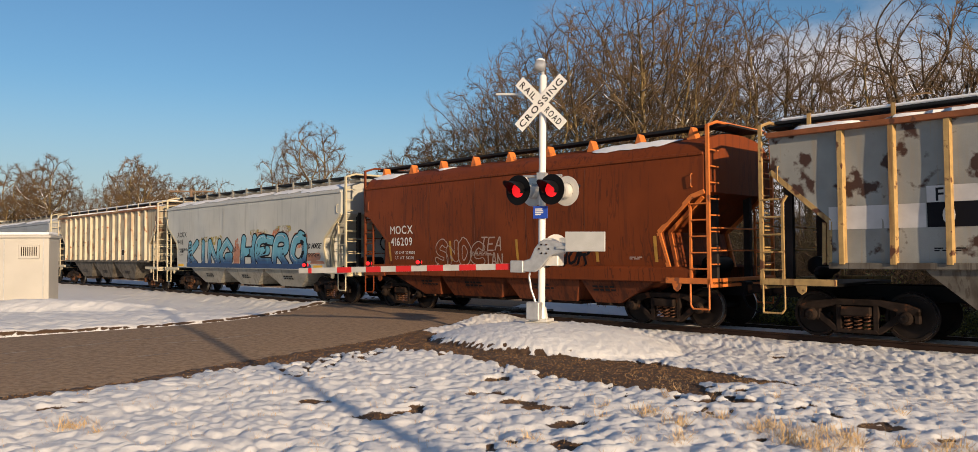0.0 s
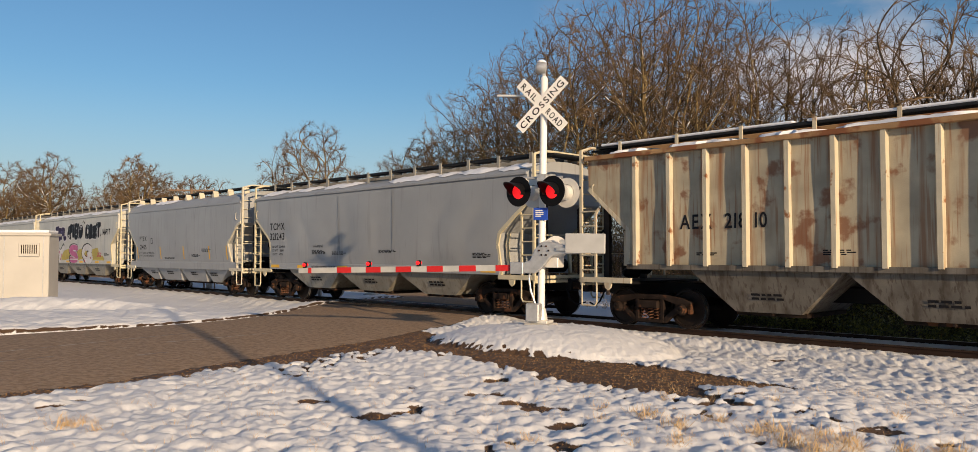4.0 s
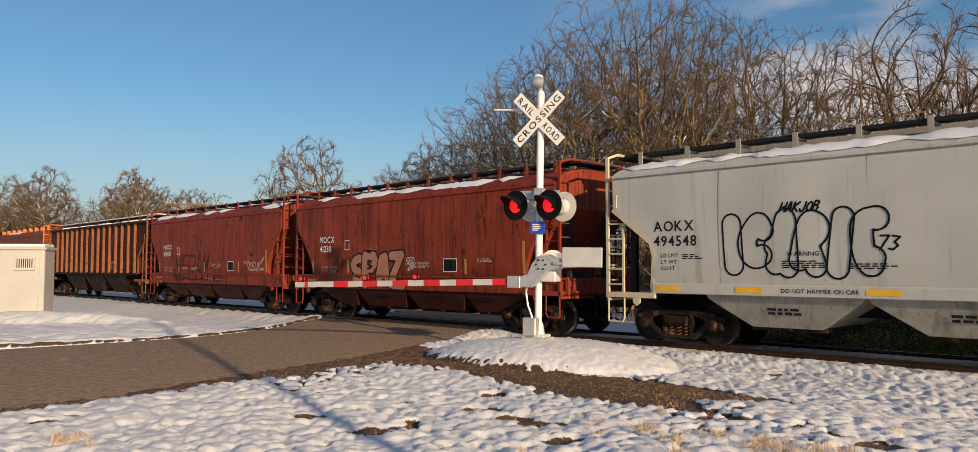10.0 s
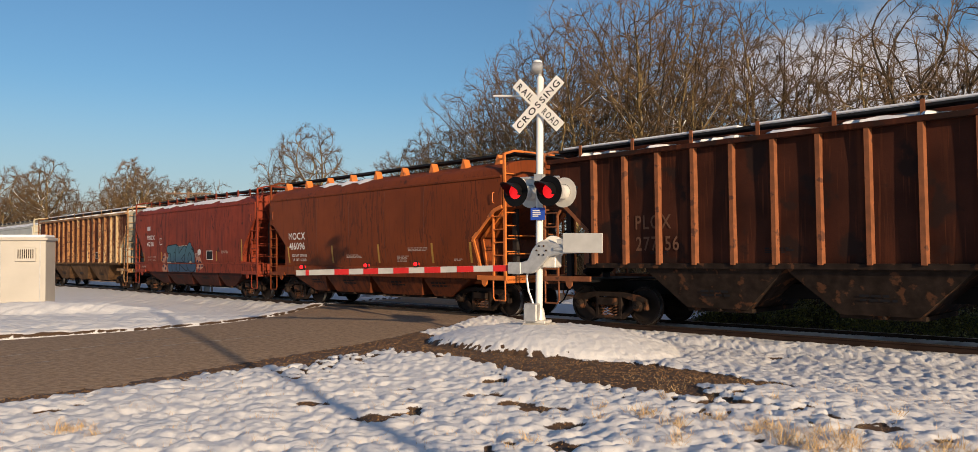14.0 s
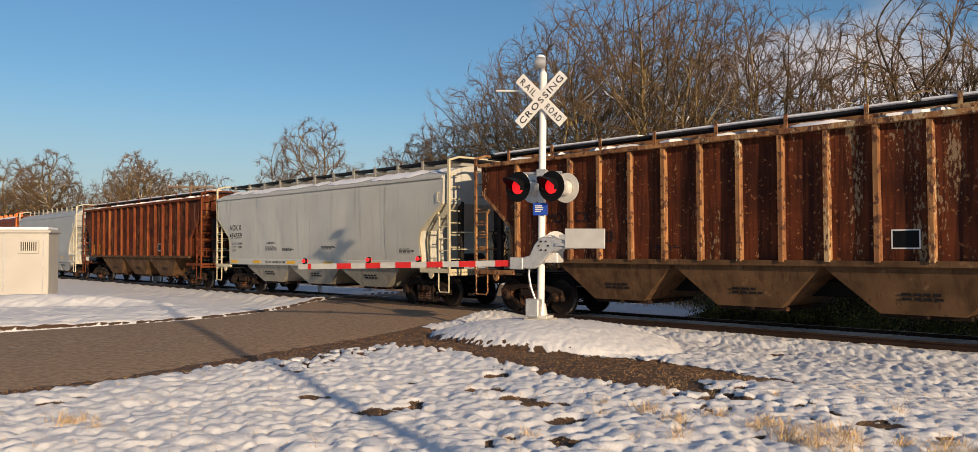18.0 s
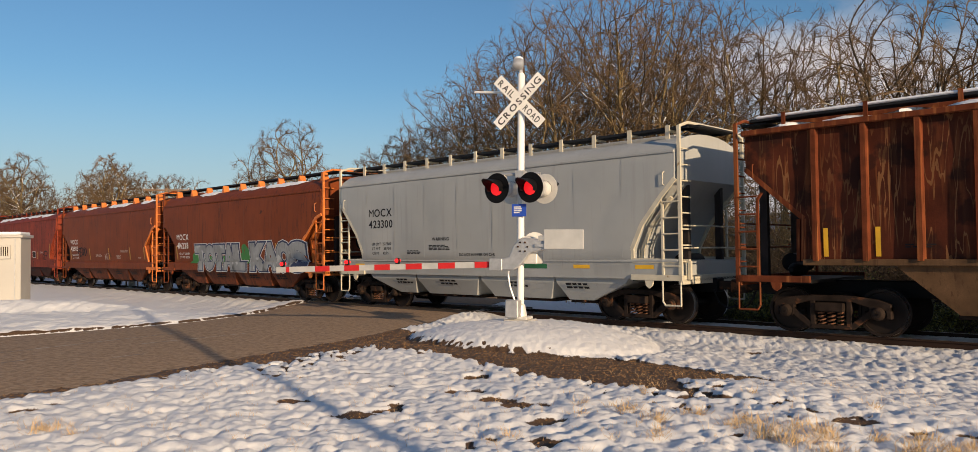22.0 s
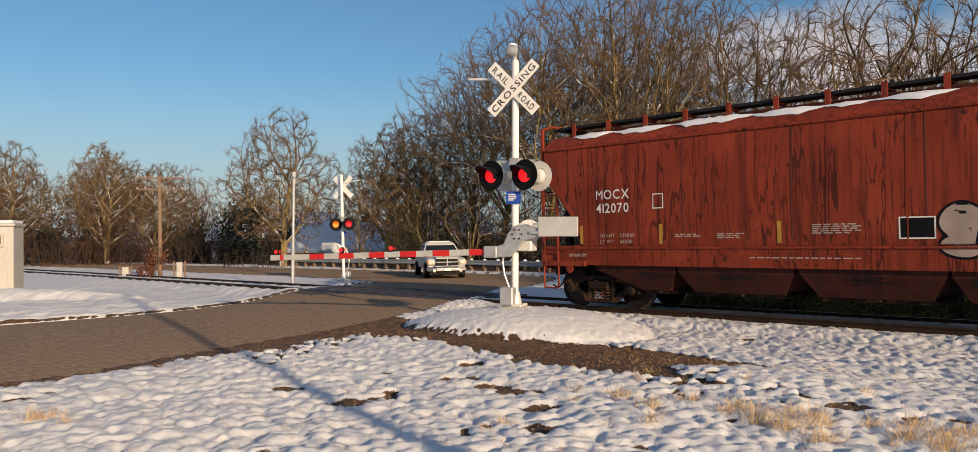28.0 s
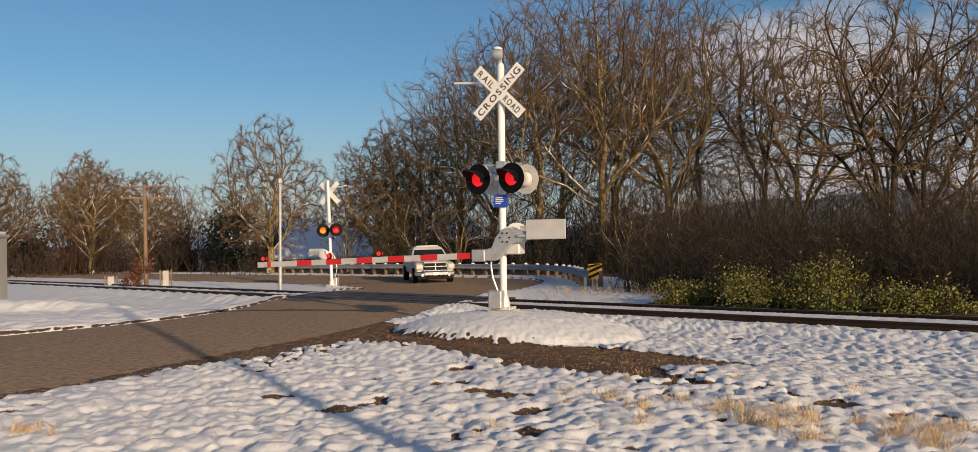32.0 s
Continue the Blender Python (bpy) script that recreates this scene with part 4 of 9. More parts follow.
def end_gear(car, shell, half, s, trim, z_roof, inner, plate=1.04):
    """Corner posts, ladders, end platform, steps and brake gear at one end; s: -1 is the end that leads."""
    def span(x0, x1):
        return min(s * x0, s * x1), max(s * x0, s * x1)
    y = 1.50
    part("end_platform", Geo().box(*span(inner, half), -1.46, 1.46, plate - 0.02, plate + 0.05), M["black"], car, bevel=0.01)
    part("end_sill", Geo().box(*span(half - 0.12, half), -1.5, 1.5, plate - 0.08, plate + 0.12), trim, car, bevel=0.01)
    z_in = max(z for z, x in shell.ends if x <= shell.ends[0][1] + 0.02)
    for q in (-1, 1):
        part("side_sill", Geo().prism([(s * inner, plate), (s * half, plate), (s * half, plate + 0.13), (s * inner, plate + 0.13)][::s], *sorted((q * 1.46, q * 1.53))), trim, car, bevel=0.008)
        # the lug under the corner
        lug = Geo().prism([(s * (half - 0.75), plate + 0.02), (s * (half - 0.98), plate + 0.02), (s * (half - 0.95), plate - 0.12), (s * (half - 0.87), plate - 0.18), (s * (half - 0.79), plate - 0.12)][::-s], *sorted((q * 1.47, q * 1.52)))
        part("jacking_lug", lug, trim, car)
        part("corner_post", Geo().bar((s * (half - 0.05), q * y, plate), (s * (half - 0.05), q * y, z_roof + 0.10), 0.075, 0.06, (0, 1, 0)), trim, car)
        low = Geo().bar((s * (half - 0.50), q * y, plate), (s * (half - 0.50), q * y, 2.72), 0.05, 0.05, (0, 1, 0))
        low.bar((s * (half - 0.50), q * y, 2.72), (s * (half - 0.58), q * (y - 0.03), 2.86), 0.05, 0.05, (0, 1, 0))
        for k in range(5):
            low.tube((s * (half - 0.05), q * (y + 0.02), 1.35 + k * 0.36), (s * (half - 0.50), q * (y + 0.02), 1.35 + k * 0.36), 0.019, None, 5)
        part("side_ladder", low, trim, car, "ladder with round rungs")
        # rungs that reach round the corner on to the end
        endl = Geo().bar((s * (half - 0.03), q * (y - 0.42), plate), (s * (half - 0.03), q * (y - 0.42), z_roof), 0.045, 0.045)
        for k in range(8):
            endl.tube((s * (half - 0.03), q * (y - 0.02), 1.45 + k * 0.36), (s * (half - 0.03), q * (y - 0.42), 1.45 + k * 0.36), 0.018, None, 5)
        part("end_ladder", endl, trim, car)
        g = Geo().path([(s * (half - 0.06), q * 1.5, plate), (s * (half - 0.06), q * 1.5, 0.47), (s * (half - 0.46), q * 1.5, 0.47), (s * (half - 0.52), q * 1.5, 0.56), (s * (half - 0.52), q * 1.5, plate)], 0.022)
        part("stirrup", g, trim, car, "bent rod step")
        pts = [(s * (x + 0.015), q * (shell.half(z) - 0.02), z) for z, x in shell.ends if shell.zs[0] <= z < 3.6]
        fl = Geo()
        for a, b in zip(pts, pts[1:]):
            fl.bar(a, b, 0.10, 0.05, (0, 1, 0))
        part("end_flange", fl, trim, car)
        inset = 0.16
        fl2 = Geo()
        pts = [(s * (x + inset), q * 1.30, z) for z, x in shell.ends if shell.zs[0] <= z < 3.0]
        for a, b in zip(pts, pts[1:]):
            fl2.bar(a, b, 0.07, 0.07, (0, 1, 0))
        part("end_rib", fl2, trim, car)
        part("end_post", Geo().bar((s * (half - 0.32), q * 0.78, plate), (s * (half - 0.32), q * 0.78, 3.2), 0.16, 0.12, (0, 1, 0)), M["end_dark"], car)
        y0 = shell.half(3.3)
        part("grab_iron", Geo().path([(s * (half - 0.40), q * y0, 3.16), (s * (half - 0.40), q * (y0 + 0.06), 3.18), (s * (half - 0.40), q * (y0 + 0.06), 3.44), (s * (half - 0.40), q * y0, 3.46)], 0.013, 5), trim, car)
    part("top_rail", Geo().path([(s * (half - 0.05), -1.5, z_roof + 0.08), (s * (half - 0.05), -1.1, z_roof + 0.2), (s * (half - 0.05), 1.1, z_roof + 0.2), (s * (half - 0.05), 1.5, z_roof + 0.08)], 0.035), trim, car)
    for z in (1.75, 2.25):
        part("hand_rail", Geo().tube((s * (half - 0.03), -1.4, z), (s * (half - 0.03), 1.4, z), 0.018, None, 6), trim, car)
    part("end_walkway", Geo().box(*span(half - 0.45, half + 0.12), -0.85, 0.85, z_roof + 0.12, z_roof + 0.16), M["grating"], car, "grated end walkway")
    if s > 0:
        part("brake_wheel", Geo().lathe([(0.25, 0), (0.28, 0.02), (0.25, 0.04), (0.22, 0.02), (0.25, 0)], (s * (half - 0.25), 0.75, 2.1), (1, 0, 0), 20, False), M["black"], car)
    part("brake_reservoir", Geo().lathe([(0.1, -0.45), (0.2, -0.4), (0.2, 0.4), (0.1, 0.45)], (s * (half - 0.75), 0.1 * s, 1.42), (0, 1, 0), 14), M["black"], car, smooth=True)
    part("brake_cylinder", Geo().lathe([(0.08, -0.3), (0.14, -0.25), (0.14, 0.1), (0.05, 0.3)], (s * (half - 0.95), 0.7, 1.28), (0, 1, 0), 12), M["black"], car, smooth=True)


def roof_gear(car, shell, half, z_board, mat, bracket_mat, kind, z_edge):
    for q in (-1, 1):
        part("running_board", Geo().box(-half, half, q * 0.72 - 0.22, q * 0.72 + 0.22, z_board, z_board + 0.06), M["grating"], car, "black grated walkway")
    part("hatch_cover", Geo().prism([(-0.34, 4.30), (-0.30, 4.48), (0.30, 4.48), (0.34, 4.30)], -half + 0.7, half - 0.7, "x"), mat, car, bevel=0.02)
    n = 9 if kind == "fin" else 12
    for i in range(n):
        x = -half + 0.5 + (2 * half - 1.0) * i / (n - 1)
        for q in (-1, 1):
            g = Geo()
            if kind == "fin":
                g.prism([(x - 0.15, z_edge - 0.02), (x + 0.15, z_edge - 0.02), (x + 0.012, z_board + 0.01), (x - 0.012, z_board + 0.01)], *sorted((q * 0.92, q * 1.16)))
            else:
                g.box(x - 0.055, x + 0.055, *sorted((q * 0.95, q * 0.98)), shell.zs[-1] - 0.17, z_board + 0.10)
                g.box(x - 0.045, x + 0.045, *sorted((q * 0.50, q * 0.95)), z_board - 0.05, z_board)
            part("roof_bracket", g, bracket_mat, car)


M["end_dark"] = material("soot_dark_steel", (0.03, 0.025, 0.024), 0.8, vary=0.3)


def hopper_round(label, body, trim, brackets, low, seed=0):
    """A short curved-side covered hopper."""
    half = 6.45
    car = thing("hopper_car", label, "freight car", group="train")
    sh = Shell(PROFILE_ROUND, ((1.34, 5.33), (1.39, 5.32), (2.18, 5.13), (2.95, 6.0), (3.05, 6.32), (4.5, 6.32)))
    part("body", sh.body(5, 0.006, seed), body, car, smooth=True)
    for q in (-1, 1):
        part("roof_seam", Geo().box(-6.31, 6.31, *sorted((q * 1.50, q * 1.56)), 3.86, 3.93), body, car, bevel=0.01)
        part("sill", Geo().prism([(q * 1.34, 1.05), (q * 1.50, 1.05), (q * 1.52, 1.34), (q * 1.44, 1.40), (q * 1.34, 1.34)][::q], -5.97, 5.97, "x"), body, car, bevel=0.01)
    hopper_bays(car, BAYS_SHORT, low, 1.14, 0.40, 1.38)
    for s in (-1, 1):
        end_gear(car, sh, half, s, trim if s < 0 or trim is not M["orange"] else body, 4.42, 5.3, 1.02)
    roof_gear(car, sh, 6.3, 4.56, low, brackets, "fin", 4.22)
    running_gear(car, half, 4.98, body, trim)
    return car, sh


def hopper_red(label, body, trim, low, seed=0, brackets=None):
    """A short covered hopper with a deep side sill and rounded end openings."""
    half = 6.45
    car = thing("hopper_car", label, "freight car", group="train")
    sh = Shell(PROFILE_RED, ((1.05, 6.35), (1.46, 6.35), (1.48, 5.12), (1.75, 5.14), (2.3, 5.42), (2.9, 5.92), (3.3, 6.30), (4.5, 6.32)))
    part("body", sh.body(9, 0.012, seed), body, car, smooth=True)
    for q in (-1, 1):
        part("roof_seam", Geo().box(-6.31, 6.31, *sorted((q * 1.52, q * 1.575)), 3.88, 3.94), body, car, bevel=0.01)
        part("sill_crease", Geo().box(-6.34, 6.34, *sorted((q * 1.49, q * 1.53)), 1.44, 1.50), body, car, bevel=0.01)
        for i in range(8):
            x = -4.9 + i * 1.4
            part("side_seam", Geo().add([(x + dx, q * (sh.half(z) + 0.008), z) for z in np.linspace(1.55, 3.86, 8) for dx in (-0.012, 0.012)], [(2 * k, 2 * k + 1, 2 * k + 3, 2 * k + 2) for k in range(7)]), body, car)
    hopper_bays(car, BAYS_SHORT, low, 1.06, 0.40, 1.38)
    for s in (-1, 1):
        end_gear(car, sh, half, s, trim, 4.38, 5.1, 1.02)
    roof_gear(car, sh, 6.3, 4.50, low, brackets or trim, "post", 4.2)
    running_gear(car, half, 4.98, body, trim)
    return car, sh


def hopper_straight(label, body, trim, low, seed=0, half=7.68, tc=6.0):
    """A long covered hopper with nearly straight sides."""
    car = thing("hopper_car", label, "freight car", group="train")
    sh = Shell(PROFILE_STRAIGHT, ((1.18, 6.34), (1.26, 6.36), (2.0, 6.28), (2.32, 6.36), (3.13, 7.42), (4.5, 7.45)))
    part("body", sh.body(9, 0.018, seed), body, car, smooth=True)
    for q in (-1, 1):
        part("eave", Geo().box(-7.44, 7.44, *sorted((q * 1.54, q * 1.61)), 3.87, 3.95), body, car, bevel=0.01)
        part("sill", Geo().prism([(q * 1.36, 1.16), (q * 1.53, 1.16), (q * 1.53, 1.38), (q * 1.46, 1.42), (q * 1.36, 1.38)][::q], -6.36, 6.36, "x"), body, car, bevel=0.01)
        for x in (-4.6, -1.55, 1.55, 4.6):
            part("side_seam", Geo().add([(x + dx, q * (sh.half(z) + 0.010), z) for z in np.linspace(1.45, 3.84, 8) for dx in (-0.015, 0.015)], [(2 * k, 2 * k + 1, 2 * k + 3, 2 * k + 2) for k in range(7)]), body, car)
        for x in (-5.9, -4.0, -1.2, 1.35, 4.0, 5.95):
            part("reflector", Geo().box(x - 0.3, x + 0.3, *sorted((q * 1.531, q * 1.537)), 1.22, 1.33), M["yellow"], car, "yellow reflective strip")
    hopper_bays(car, BAYS_LONG, low, 1.2, 0.42, 1.40)
    for s in (-1, 1):
        end_gear(car, sh, half, s, trim, 4.32, 6.3, 1.04)
    roof_gear(car, sh, half - 0.15, 4.46, low, low, "post", 4.05)
    running_gear(car, half, tc, body, trim)
    return car, sh


def hopper_ribbed(label, body, rib, low, roof, seed=0, half=8.15, ribs=15):
    """A long covered hopper with posts outside its flat sides."""
    car = thing("hopper_car", label, "freight car", group="train")
    sh = Shell(PROFILE_FLAT, ((1.46, 6.74), (2.3, 6.72), (3.37, 7.92), (4.5, 7.95)))
    span = 6.48
    part("body", sh.body(ribs - 1, 0.02, seed), body, car, smooth=True)
    for q in (-1, 1):
        for i in range(ribs):
            x = -span + 2 * span * i / (ribs - 1)
            part("rib", Geo().prism([(x - 0.068, q * 1.42), (x - 0.046, q * 1.545), (x + 0.046, q * 1.545), (x + 0.068, q * 1.42)][::q], 1.47, 4.06, "z"), rib, car)
        part("top_chord", Geo().box(-7.95, 7.95, *sorted((q * 1.44, q * 1.57)), 4.05, 4.16), roof, car, bevel=0.01)
        part("sill", Geo().box(-6.74, 6.74, *sorted((q * 1.36, q * 1.50)), 1.38, 1.50), low, car, bevel=0.01)
    hopper_bays(car, BAYS_LONG, low, 1.44, 0.42, 1.40)
    for s in (-1, 1):
        end_gear(car, sh, half, s, rib, 4.24, 6.6, 1.04)
    for q in (-1, 1):
        part("running_board", Geo().box(-half + 0.1, half - 0.1, q * 0.72 - 0.22, q * 0.72 + 0.22, 4.42, 4.48), M["grating"], car, "black grated walkway")
        for i in range(10):
            x = -7.3 + 14.6 * i / 9
            part("roof_bracket", Geo().box(x - 0.04, x + 0.04, *sorted((q * 0.95, q * 0.98)), 4.2, 4.55), rib, car)
    part("hatch_cover", Geo().prism([(-0.34, 4.28), (-0.30, 4.46), (0.30, 4.46), (0.34, 4.28)], -half + 0.7, half - 0.7, "x"), roof, car, bevel=0.02)
    running_gear(car, half, half - 1.75, body, rib)
    return car, sh


M["brown"] = material("brown_car_paint", (0.180, 0.041, 0.0105), 0.55, vary=0.16, scale=0.8, fine=40, bump=0.06, streak=(0.105, 0.028, 0.012), streak_at=0.56, spots=(0.06, 0.022, 0.012), spot_at=0.70, spot_scale=3, drips=(0.09, 0.024, 0.010))
M["orange"] = material("orange_car_paint", (0.62, 0.17, 0.03), 0.6, vary=0.2, scale=3, spots=(0.25, 0.08, 0.03), spot_at=0.62)
M["red_car"] = material("oxide_red_car_paint", (0.235, 0.040, 0.019), 0.6, vary=0.22, scale=0.9, fine=40, bump=0.06, streak=(0.085, 0.018, 0.012), streak_at=0.54, spots=(0.045, 0.017, 0.012), spot_at=0.66, spot_scale=2.2, drips=(0.062, 0.015, 0.010))
M["grey_car"] = material("grey_car_paint", (0.30, 0.31, 0.32), 0.5, vary=0.08, scale=0.7, fine=50, bump=0.04, streak=(0.23, 0.23, 0.23), streak_at=0.58)
M["pale_car"] = material("pale_grey_car_paint", (0.47, 0.465, 0.425), 0.5, vary=0.08, scale=0.8, bump=0.05, streak=(0.31, 0.31, 0.29), streak_at=0.58)
M["cream"] = material("cream_trim_paint", (0.55, 0.50, 0.39), 0.55, vary=0.1, spots=(0.3, 0.2, 0.1), spot_at=0.66)
M["low_grey"] = material("dirty_grey_underbody", (0.15, 0.135, 0.115), 0.8, vary=0.3, scale=2, streak=(0.06, 0.045, 0.035), streak_at=0.5)
M["low_brown"] = material("dirty_brown_underbody", (0.120, 0.067, 0.034), 0.85, vary=0.4, scale=2, streak=(0.060, 0.030, 0.017), streak_at=0.54, spots=(0.22, 0.13, 0.07), spot_at=0.64, spot_scale=4, spot_amount=0.6)
M["brown_low"] = material("brown_underbody_paint", (0.15, 0.042, 0.018), 0.65, vary=0.25, scale=1.2, streak=(0.05, 0.02, 0.014), streak_at=0.50)
# body red, darkened to hold the shade under the sill in its colour
M["red_low"] = material("shade_darkened_red_paint", (0.062, 0.017, 0.012), 0.7, vary=0.3, scale=1.2, streak=(0.03, 0.012, 0.010), streak_at=0.48)
# dusty grey, taken darker: the shade on the inward-sloping bays is in the colour
M["pale_low"] = material("dusty_shaded_grey_underbody", (0.29, 0.275, 0.235), 0.7, vary=0.18, scale=1.5, streak=(0.16, 0.13, 0.10), streak_at=0.54)
M["pale_trim"] = material("pale_trim_paint", (0.56, 0.49, 0.33), 0.55, vary=0.1, spots=(0.35, 0.25, 0.14), spot_at=0.68)
M["clean_grey"] = material("clean_grey_car_paint", (0.355, 0.362, 0.355), 0.45, vary=0.08, scale=0.7, bump=0.02, streak=(0.30, 0.30, 0.29), streak_at=0.58)
M["spotted_grey"] = material("rust_spotted_grey_side", (0.28, 0.28, 0.26), 0.65, vary=0.22, scale=1.2, spots=(0.05, 0.02, 0.011), spot_at=0.56, spot_scale=2.4, streak=(0.30, 0.25, 0.19), streak_at=0.58)
M["faded_letter"] = material("faded_brown_lettering", (0.13, 0.058, 0.03), 0.8, vary=0.3)
M["tan_rib"] = material("stained_tan_side", (0.40, 0.345, 0.245), 0.7, vary=0.22, scale=1.5, streak=(0.25, 0.10, 0.034), streak_at=0.52, spots=(0.18, 0.06, 0.022), spot_at=0.58, spot_scale=1.6, spot_amount=0.8)
M["tan_post"] = material("rust_stained_cream_posts", (0.52, 0.46, 0.34), 0.65, vary=0.15, scale=2, streak=(0.30, 0.14, 0.05), streak_at=0.57, spots=(0.24, 0.09, 0.03), spot_at=0.62, spot_scale=3)
M["tan_chord"] = material("rusted_cream_roof_edge", (0.34, 0.20, 0.09), 0.75, vary=0.35, scale=1.2, spots=(0.20, 0.065, 0.022), spot_at=0.48, spot_scale=1.4, spot_amount=0.9)
M["rust_rib"] = material("rusted_brown_side", (0.078, 0.019, 0.0085), 0.85, vary=0.55, scale=1.3, streak=(0.20, 0.065, 0.022), streak_at=0.56, spots=(0.018, 0.008, 0.006), spot_at=0.54, spot_scale=1.6, spot_amount=0.7, drips=(0.22, 0.10, 0.04))
M["rust_post"] = material("rust_orange_posts", (0.135, 0.034, 0.013), 0.85, vary=0.4, scale=3, streak=(0.32, 0.115, 0.038), streak_at=0.55)
M["dark_rib"] = material("dark_brown_side", (0.050, 0.015, 0.008), 0.8, vary=0.5, scale=1.0, streak=(0.12, 0.034, 0.014), streak_at=0.56, spots=(0.025, 0.012, 0.009), spot_at=0.56, spot_scale=1.4)
M["dark_post"] = material("orange_brown_posts", (0.24, 0.078, 0.027), 0.8, vary=0.3, scale=4, spots=(0.10, 0.035, 0.018), spot_at=0.6)
M["cream_rust"] = material("rust_streaked_cream", (0.34, 0.165, 0.060), 0.8, vary=0.4, scale=2, streak=(0.15, 0.05, 0.018), streak_at=0.47, spots=(0.08, 0.028, 0.013), spot_at=0.54, spot_scale=7)


def peeled(m, colour, x0, x1, most):
    """Flakes of old paint, thickest towards one end of the car."""
    n, l = m.node_tree.nodes, m.node_tree.links
    b = n["Principled BSDF"]
    old = b.inputs["Base Color"].links[0].from_socket
    tc, sep, ns, big, end, add, r, mix = (n.new("ShaderNode" + k) for k in ("TexCoord", "SeparateXYZ", "TexNoise", "TexNoise", "MapRange", "Math", "MapRange", "MixRGB"))
    l.new(tc.outputs["Object"], sep.inputs[0])
    for t, sc, de, tall in ((ns, 24.0, 8, 0.35), (big, 2.2, 3, 0.15)):
        t.inputs["Scale"].default_value, t.inputs["Detail"].default_value = sc, de
        mp = n.new("ShaderNodeMapping")
        mp.inputs["Scale"].default_value = (1, 1, tall)
        l.new(tc.outputs["Object"], mp.inputs["Vector"])
        l.new(mp.outputs[0], t.inputs["Vector"])
    end.inputs["From Min"].default_value, end.inputs["From Max"].default_value, end.inputs["To Max"].default_value = x0, x1, most
    l.new(sep.outputs["X"], end.inputs["Value"])
    tot = n.new("ShaderNodeMath")
    tot.operation = add.operation = "ADD"
    l.new(ns.outputs["Fac"], add.inputs[0])
    l.new(big.outputs["Fac"], add.inputs[1])
    l.new(add.outputs[0], tot.inputs[0])
    l.new(end.outputs[0], tot.inputs[1])
    r.inputs["From Min"].default_value, r.inputs["From Max"].default_value, r.inputs["To Max"].default_value = 1.22, 1.30, 0.7
    l.new(tot.outputs[0], r.inputs["Value"])
    l.new(r.outputs[0], mix.inputs["Fac"])
    l.new(old, mix.inputs["Color1"])
    mix.inputs["Color2"].default_value = (*colour, 1)
    l.new(mix.outputs[0], b.inputs["Base Color"])


M["peeled_side"] = material("rusted_side_with_flaking_cream", (0.115, 0.030, 0.012), 0.85, vary=0.5, scale=1.3, streak=(0.028, 0.010, 0.007), streak_at=0.48, spots=(0.30, 0.12, 0.045), spot_at=0.62, spot_scale=11, spot_amount=0.8)
peeled(M["peeled_side"], (0.34, 0.24, 0.14), -1.0, -5.5, 0.19)
peeled(M["cream_rust"], (0.52, 0.39, 0.22), 3.0, -5.5, 0.24)
M["end_cream"] = material("dusty_cream_end_sheets", (0.36, 0.36, 0.31), 0.75, vary=0.2, scale=1.5, streak=(0.20, 0.17, 0.13), streak_at=0.54, spots=(0.12, 0.05, 0.025), spot_at=0.66, spot_scale=5)
M["grey_post"] = material("yellowed_posts", (0.45, 0.29, 0.11), 0.7, vary=0.3, scale=4, spots=RUST, spot_at=0.58, streak=(0.14, 0.055, 0.02), streak_at=0.54)


def spelled(car, sh, text, size, gap, wide, x, z, mat, out=0.006):
    """A word, letter by letter."""
    for ch in text:
        if ch != " ":
            vs, fs, w = flat_text(ch, size, 0.0, wide)
            wrap(car, sh, "letter", vs, fs, x, z, mat, out, label=f"painted letter {ch}")
            x -= w + gap * size
        else:
            x -= size * 0.45


def lettering(car, sh, x_left, lines, mat, z, size, small=2, gap=1.42, seed=1, wide=1.0):
    """The car's mark and number, with lines of small writing under them."""
    for k, text in enumerate(lines):
        spelled(car, sh, text, size, 0.16, wide, x_left, z - k * size * gap, mat)
    if not small:
        return
    vs, fs = bars(small, 0.075, size * 4.6, seed)
    wrap(car, sh, "small_print", vs, fs, x_left, z - len(lines) * size * gap - 0.05, mat)


M["spray_green_mark"] = material("green_mark", (0.02, 0.13, 0.05), 0.6, vary=0.2)
M["dim_letter"] = material("dim_white_lettering", (0.42, 0.32, 0.27), 0.7, vary=0.2)
M["red_seam"] = material("red_seam", (0.12, 0.028, 0.018), 0.7, vary=0.3)
M["brown_seam"] = material("brown_seam", (0.15, 0.042, 0.014), 0.7, vary=0.3)
M["grey_seam"] = material("grey_seam", (0.25, 0.25, 0.25), 0.6, vary=0.2)


def print_lines(car, sh, x, z, lines, mat, size):
    """Small writing that can be read."""
    for k, text in enumerate(lines):
        vs, fs, _ = flat_text(text, size, 0.2)
        wrap(car, sh, "small_print", vs, fs, x, z - k * size * 1.7, mat, label="small painted letters " + " ".join(text.split()[:2]))


def seams(car, sh, at, mat, z0, z1):
    """Upright weld seams on the side."""
    n = 12
    for x in at:
        vs = [(dx, (z1 - z0) * k / n) for k in range(n + 1) for dx in (0, 0.022)]
        wrap(car, sh, "weld_seam", vs, [(2 * k, 2 * k + 1, 2 * k + 3, 2 * k + 2) for k in range(n)], x, z0, mat)


